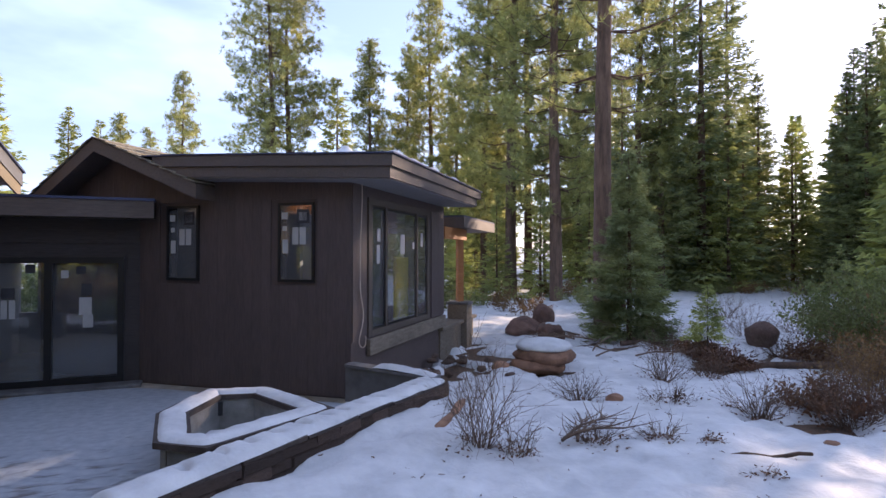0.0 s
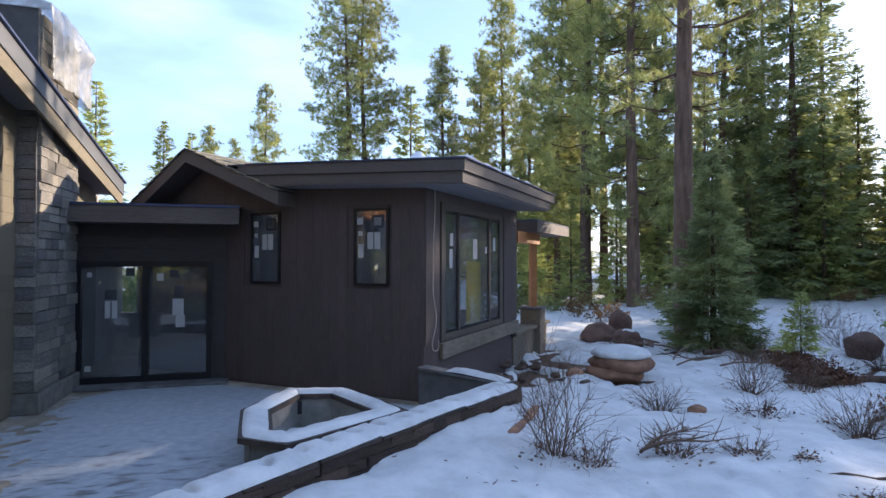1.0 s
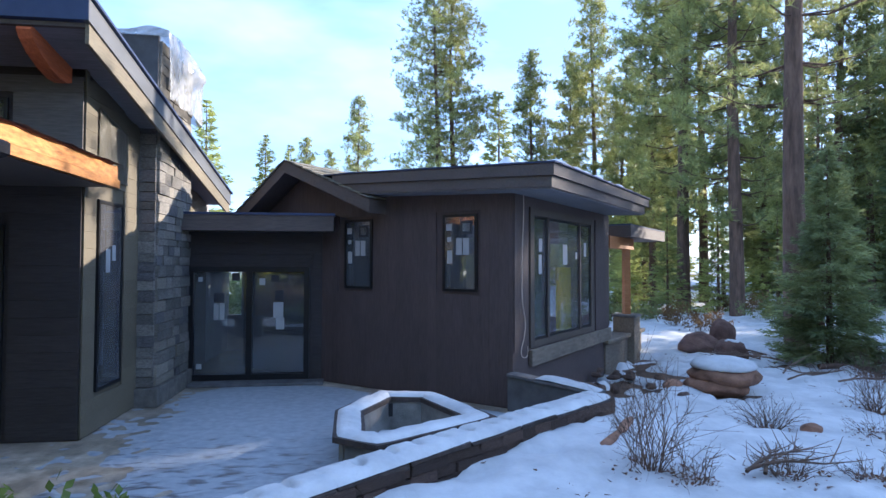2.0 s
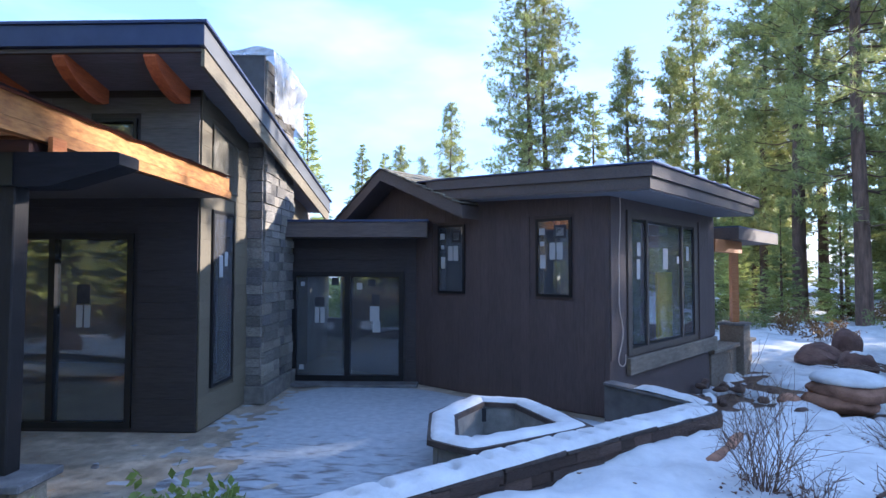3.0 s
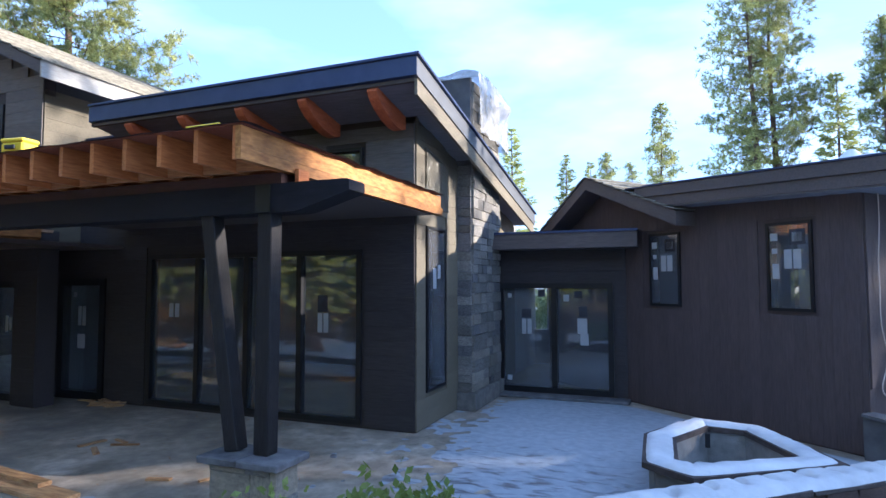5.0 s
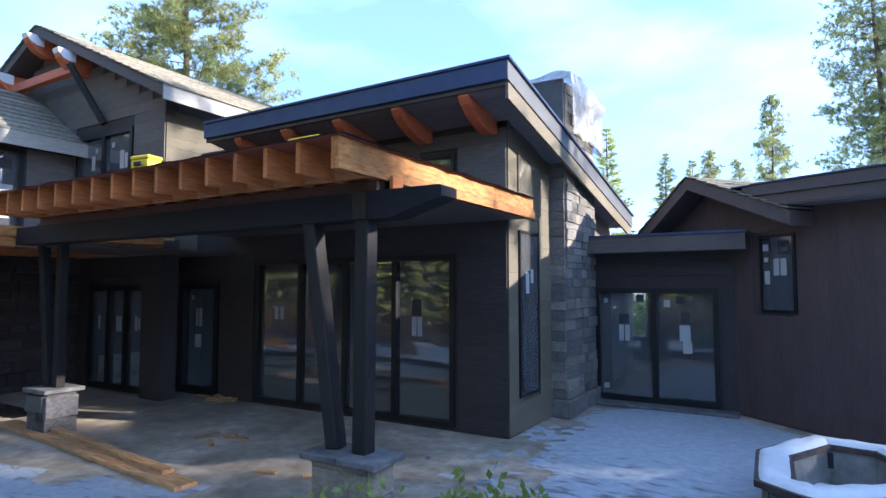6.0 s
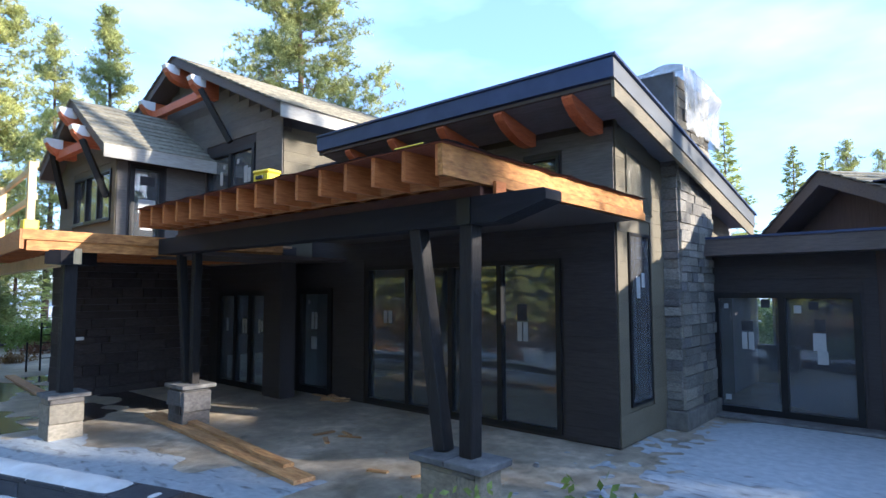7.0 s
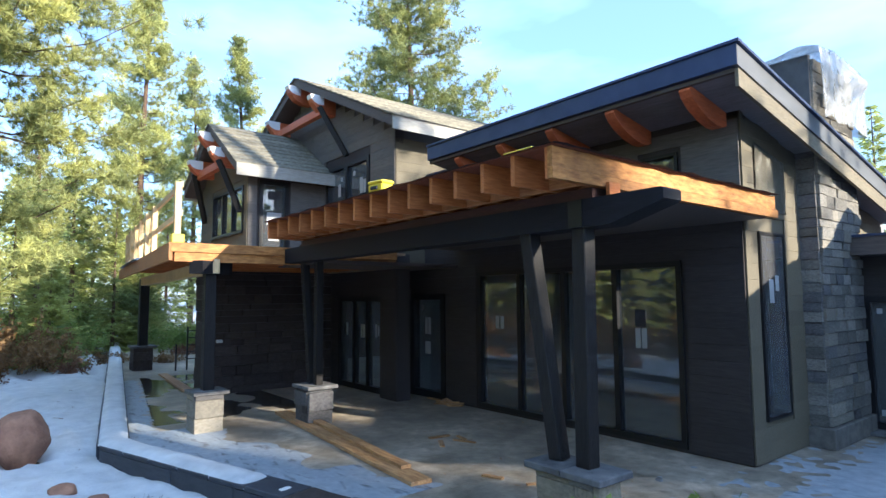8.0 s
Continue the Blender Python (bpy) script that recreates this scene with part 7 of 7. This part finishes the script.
for k, (x, y, h, s, n_) in enumerate([(8.25, -0.5, 0.45, 0.55, 40), (7.2, -2.2, 0.35, 0.5, 34), (7.9, -2.4, 0.35, 0.35, 26), (10.0, -1.9, 0.6, 0.6, 50), (9.3, -1.1, 0.4, 0.5, 36), (10.5, 0.3, 0.75, 0.55, 46), (11.2, 0.0, 0.5, 0.5, 36),
                                      (10.7, -2.6, 0.9, 0.9, 60), (8.35, -2.65, 0.2, 0.2, 16), (14.6, 1.3, 0.8, 0.9, 50), (12.4, 0.9, 0.6, 0.8, 44), (15.8, 3.2, 0.9, 0.9, 50), (13.6, 3.4, 0.7, 0.8, 40), (17.5, 3.0, 1.0, 1.1, 50),
                                      (12.6, 2.6, 0.6, 0.7, 40), (18.5, 6.0, 1.0, 1.2, 50), (-2.6, -6.6, 0.3, 0.3, 20), (-3.3, -6.0, 0.25, 0.3, 18), (8.0, -3.6, 0.15, 0.25, 14), (9.8, -4.2, 0.15, 0.3, 14)]):
    bare_shrub(x, y, h, s, n_, 40 + k, BRUSH)
bare_shrub(1.75, -4.25, 0.80, 0.42, 40, 70, "low green-leaved bush in front of the patio wall", (6, 0.075, LEAF))
bare_shrub(1.05, -4.6, 0.78, 0.34, 30, 71, "low green-leaved bush in front of the patio wall", (6, 0.075, LEAF))
bare_shrub(2.3, -4.0, 0.45, 0.3, 20, 76, "low green-leaved bush in front of the patio wall", (6, 0.07, LEAF))
bare_shrub(15.0, -0.4, 1.7, 1.3, 90, 72, "dense evergreen brush with dry tips", (6, 0.07, SHRUB_GREEN))
bare_shrub(13.6, -1.6, 1.1, 1.1, 80, 73, "dry brown brush heap in the snow", (3, 0.06, DRYLEAF))
bare_shrub(16.5, 0.8, 1.8, 1.5, 90, 74, "dense evergreen brush in the snow", (6, 0.08, SHRUB_GREEN))
bare_shrub(12.2, -2.0, 0.9, 1.0, 70, 75, "dry brown brush in the snow", (2, 0.05, DRYLEAF))
for k, (x, y, h, s) in enumerate([(-17.5, -6.4, 1.4, 1.6), (-20.5, -5.6, 1.7, 2.0), (-23, -6.5, 1.8, 2.2), (-26, -4.5, 1.8, 2.4), (-15.5, -8.2, 1.2, 1.5), (-28, -2.0, 1.6, 2.4), (-22, -0.5, 1.2, 1.8), (-19, -8.5, 1.5, 1.8)]):
    bare_shrub(x, y, h, s, 60, 90 + k, "green and brown brush at the wood's edge", (6, 0.10, LEAF if k % 4 else DRYLEAF))
for k, (x, y, h, s) in enumerate([(-12.4, -7.5, 0.5, 0.7), (-13.7, -8.1, 0.6, 0.8), (-11.6, -8.3, 0.35, 0.5), (-16.4, -5.2, 0.6, 0.7), (-18.2, -3.9, 0.7, 0.9), (-15.0, -7.2, 0.6, 0.8), (-17.3, -2.4, 0.6, 0.8), (-19.5, -1.2, 0.8, 1.0)]):
    bare_shrub(x, y, h * 0.55, s * 0.75, 18, 400 + k, "low reddish-brown brush beyond the patio wall", (3, 0.07, DEADLEAF if k % 2 else DRYLEAF))
for k, (x, y, h, s) in enumerate(HEAPS):
    bare_shrub(x, y, h, s, 34, 440 + k, "low heap of dead red-brown brush in the snow", (4, 0.06, DEADLEAF))
for k, (az, d) in enumerate([(-17.6, 19), (-16.2, 20), (-14.2, 19.5), (-12.8, 20.5)]):
    bare_shrub(*at(az, d), 2.0, 0.9, 40, 460 + k, "green brush behind the low link building", (5, 0.1, LEAF))
rng = random.Random(123)
for k in range(34):
    az = rng.uniform(20, 66)
    dist = rng.uniform(20, 42) if az < 38 else rng.uniform(34, 44)
    x, y = at(az, dist)
    bare_shrub(x, y, rng.uniform(0.5, 1.2), rng.uniform(0.7, 1.5), 22, 130 + k, "brown brush at the edge of the wood", (2, 0.09, DRYLEAF if k % 2 else SHRUB_GREEN))

rng = random.Random(321)
for k in range(34):
    x, y = rng.uniform(-24, 16), rng.uniform(-24, -13)
    bare_shrub(x, y, rng.uniform(0.7, 1.7), rng.uniform(0.9, 1.8), 24, 230 + k, "dry orange-brown brush on the litter bank", (3, 0.13, DRYLEAF))

rng = random.Random(654)
for k in range(30):
    x, y = rng.uniform(-22, 2), rng.uniform(-14, -9.6)
    bare_shrub(x, y, rng.uniform(0.6, 1.5), rng.uniform(0.7, 1.4), 22, 530 + k, "dry orange-brown brush on the litter bank", (3, 0.12, DRYLEAF if k % 4 else SHRUB_GREEN))


def fallen_branch(x, y, turn, length, seed, label):
    """A dead limb with side twigs that lies on the snow."""
    rs = np.random.RandomState(seed)
    z0 = ground_z(x, y) + 0.10
    d = np.array((math.cos(radians(turn)), math.sin(radians(turn)), 0.10))
    main = [np.array((x, y, z0)) + d * length * t + np.array((0, 0, 0.04 * math.sin(t * 5))) for t in np.linspace(0, 1, 6)]
    br = empty("fallen_branch", Matrix.Identity(4), label, "branch")
    new("stem", limbs_mesh("stem", [(main, [0.016 * (1 - 0.8 * t) + 0.003 for t in np.linspace(0, 1, 6)])], TWIG, 6)).parent = br
    for k in range(13):
        t = rs.uniform(0.05, 0.95)
        p = np.array([np.interp(t, np.linspace(0, 1, 6), [q[i] for q in main]) for i in range(3)])
        a = radians(turn + rs.choice((-1, 1)) * rs.uniform(15, 55))
        e = p + np.array((math.cos(a), math.sin(a), rs.uniform(-0.02, 0.45))) * length * rs.uniform(0.2, 0.5)
        new("twig", limbs_mesh("twig", [([p, (p + e) / 2 + rs.normal(size=3) * 0.02, e], [0.007, 0.005, 0.002])], TWIG, 5)).parent = br
    return br


for k, (x, y, turn, ln) in enumerate(((6.75, -2.25, 25, 1.0), (6.8, -2.2, -5, 0.9), (6.9, -2.3, 50, 0.7), (10.6, 2.2, 10, 1.3), (11.4, 2.0, -20, 1.2), (10.9, 2.7, 40, 1.1), (12.2, 1.9, 5, 1.4),
                                      (11.6, 4.3, 150, 1.3), (11.9, 4.0, 170, 1.5), (12.1, 4.8, 130, 1.4), (11.7, 4.6, 200, 1.2), (9.6, -4.0, -10, 0.9))):
    fallen_branch(x, y, turn, ln, 700 + k, "dead brown branch with bare twigs lying on the snow")
# young sapling in the snow
tree("fir_sapling", F_YOUNG, 12.9, 1.6, 0, 0.47, "thin young conifer sapling standing in the snow")
# fallen logs
for p, q, r in (((11.9, 0.45), (17.5, -1.3), 0.075), ((8.2, -3.02), (9.0, -3.3), 0.03), ((12.2, 3.4), (13.9, 3.0), 0.06)):
    me = limbs_mesh("log", [([np.array((p[0] + (q[0] - p[0]) * t, p[1] + (q[1] - p[1]) * t, ground_z(*p) + r + 0.02 * math.sin(t * 9))) for t in np.linspace(0, 1, 7)], [r * (1 - 0.4 * t) for t in np.linspace(0, 1, 7)])], BARK, 9)
    tagged(new("fallen_log", me), "fallen grey-brown log lying in the snow", "log")

# needles, twigs and bark strewn over the snow
rs = np.random.RandomState(17)
limbs = []
for k in range(420):
    r = 2.5 + 14 * rs.rand() ** 0.8
    a = radians(rs.uniform(5, 66) if k % 5 else rs.uniform(-90, -50))
    x, y = EYE.x + r * math.sin(a), EYE.y + r * math.cos(a)
    if inside(x, y, FOOTPRINT):
        continue
    z = snow_z(x, y) + 0.006
    t, ln = rs.uniform(0, 6.3), rs.uniform(0.015, 0.07) * (3 if rs.rand() < 0.07 else 1)
    d = np.array((math.cos(t), math.sin(t), rs.uniform(-0.05, 0.3)))
    c = np.array((x, y, z))
    w = rs.uniform(0.003, 0.007)
    limbs.append(([c, c + d * ln * 0.5 + rs.normal(size=3) * 0.006, c + d * ln], [w, w, w * 0.5]))
tagged(new("twig_litter", limbs_mesh("twig_litter", limbs, TWIG, 3)), "small dark twigs and bark bits strewn over the snow", "litter", "", "stuff")

# dead leaves caught under the shrubs
tri = []
for x, y, spread in LITTER:
    if math.hypot(x - EYE.x, y - EYE.y) > 15 or y < -9:
        continue
    n = int(150 * min(1.0, spread + 0.2))
    r, a = spread * 0.85 * rs.rand(n) ** 0.8, rs.uniform(0, 6.283, n)
    b = np.stack([x + r * np.cos(a), y + r * np.sin(a) * 0.8, np.zeros(n)], 1)
    b[:, 2] = [max(snow_z(p[0], p[1]), ground_z(p[0], p[1]) - 0.06) + 0.008 + 0.03 * rs.rand() for p in b]
    w = unit(rs.normal(size=(n, 3)) * np.array((1, 1, 0.35)))
    sd = unit(np.cross(w, rs.normal(size=(n, 3)) * np.array((0.3, 0.3, 1))))
    s = rs.uniform(0.02, 0.06, (n, 1))
    e, c = b + w * s, b + w * s * 0.5
    tri.append(np.stack([b, c + sd * s * 0.3, c - sd * s * 0.3, c - sd * s * 0.3, c + sd * s * 0.3, e], 1).reshape(-1, 3))
tagged(new("leaf_litter", tri_mesh("leaf_litter", np.concatenate(tri), DEADLEAF)), "reddish-brown dead leaves lying under the shrubs", "litter", "", "stuff")
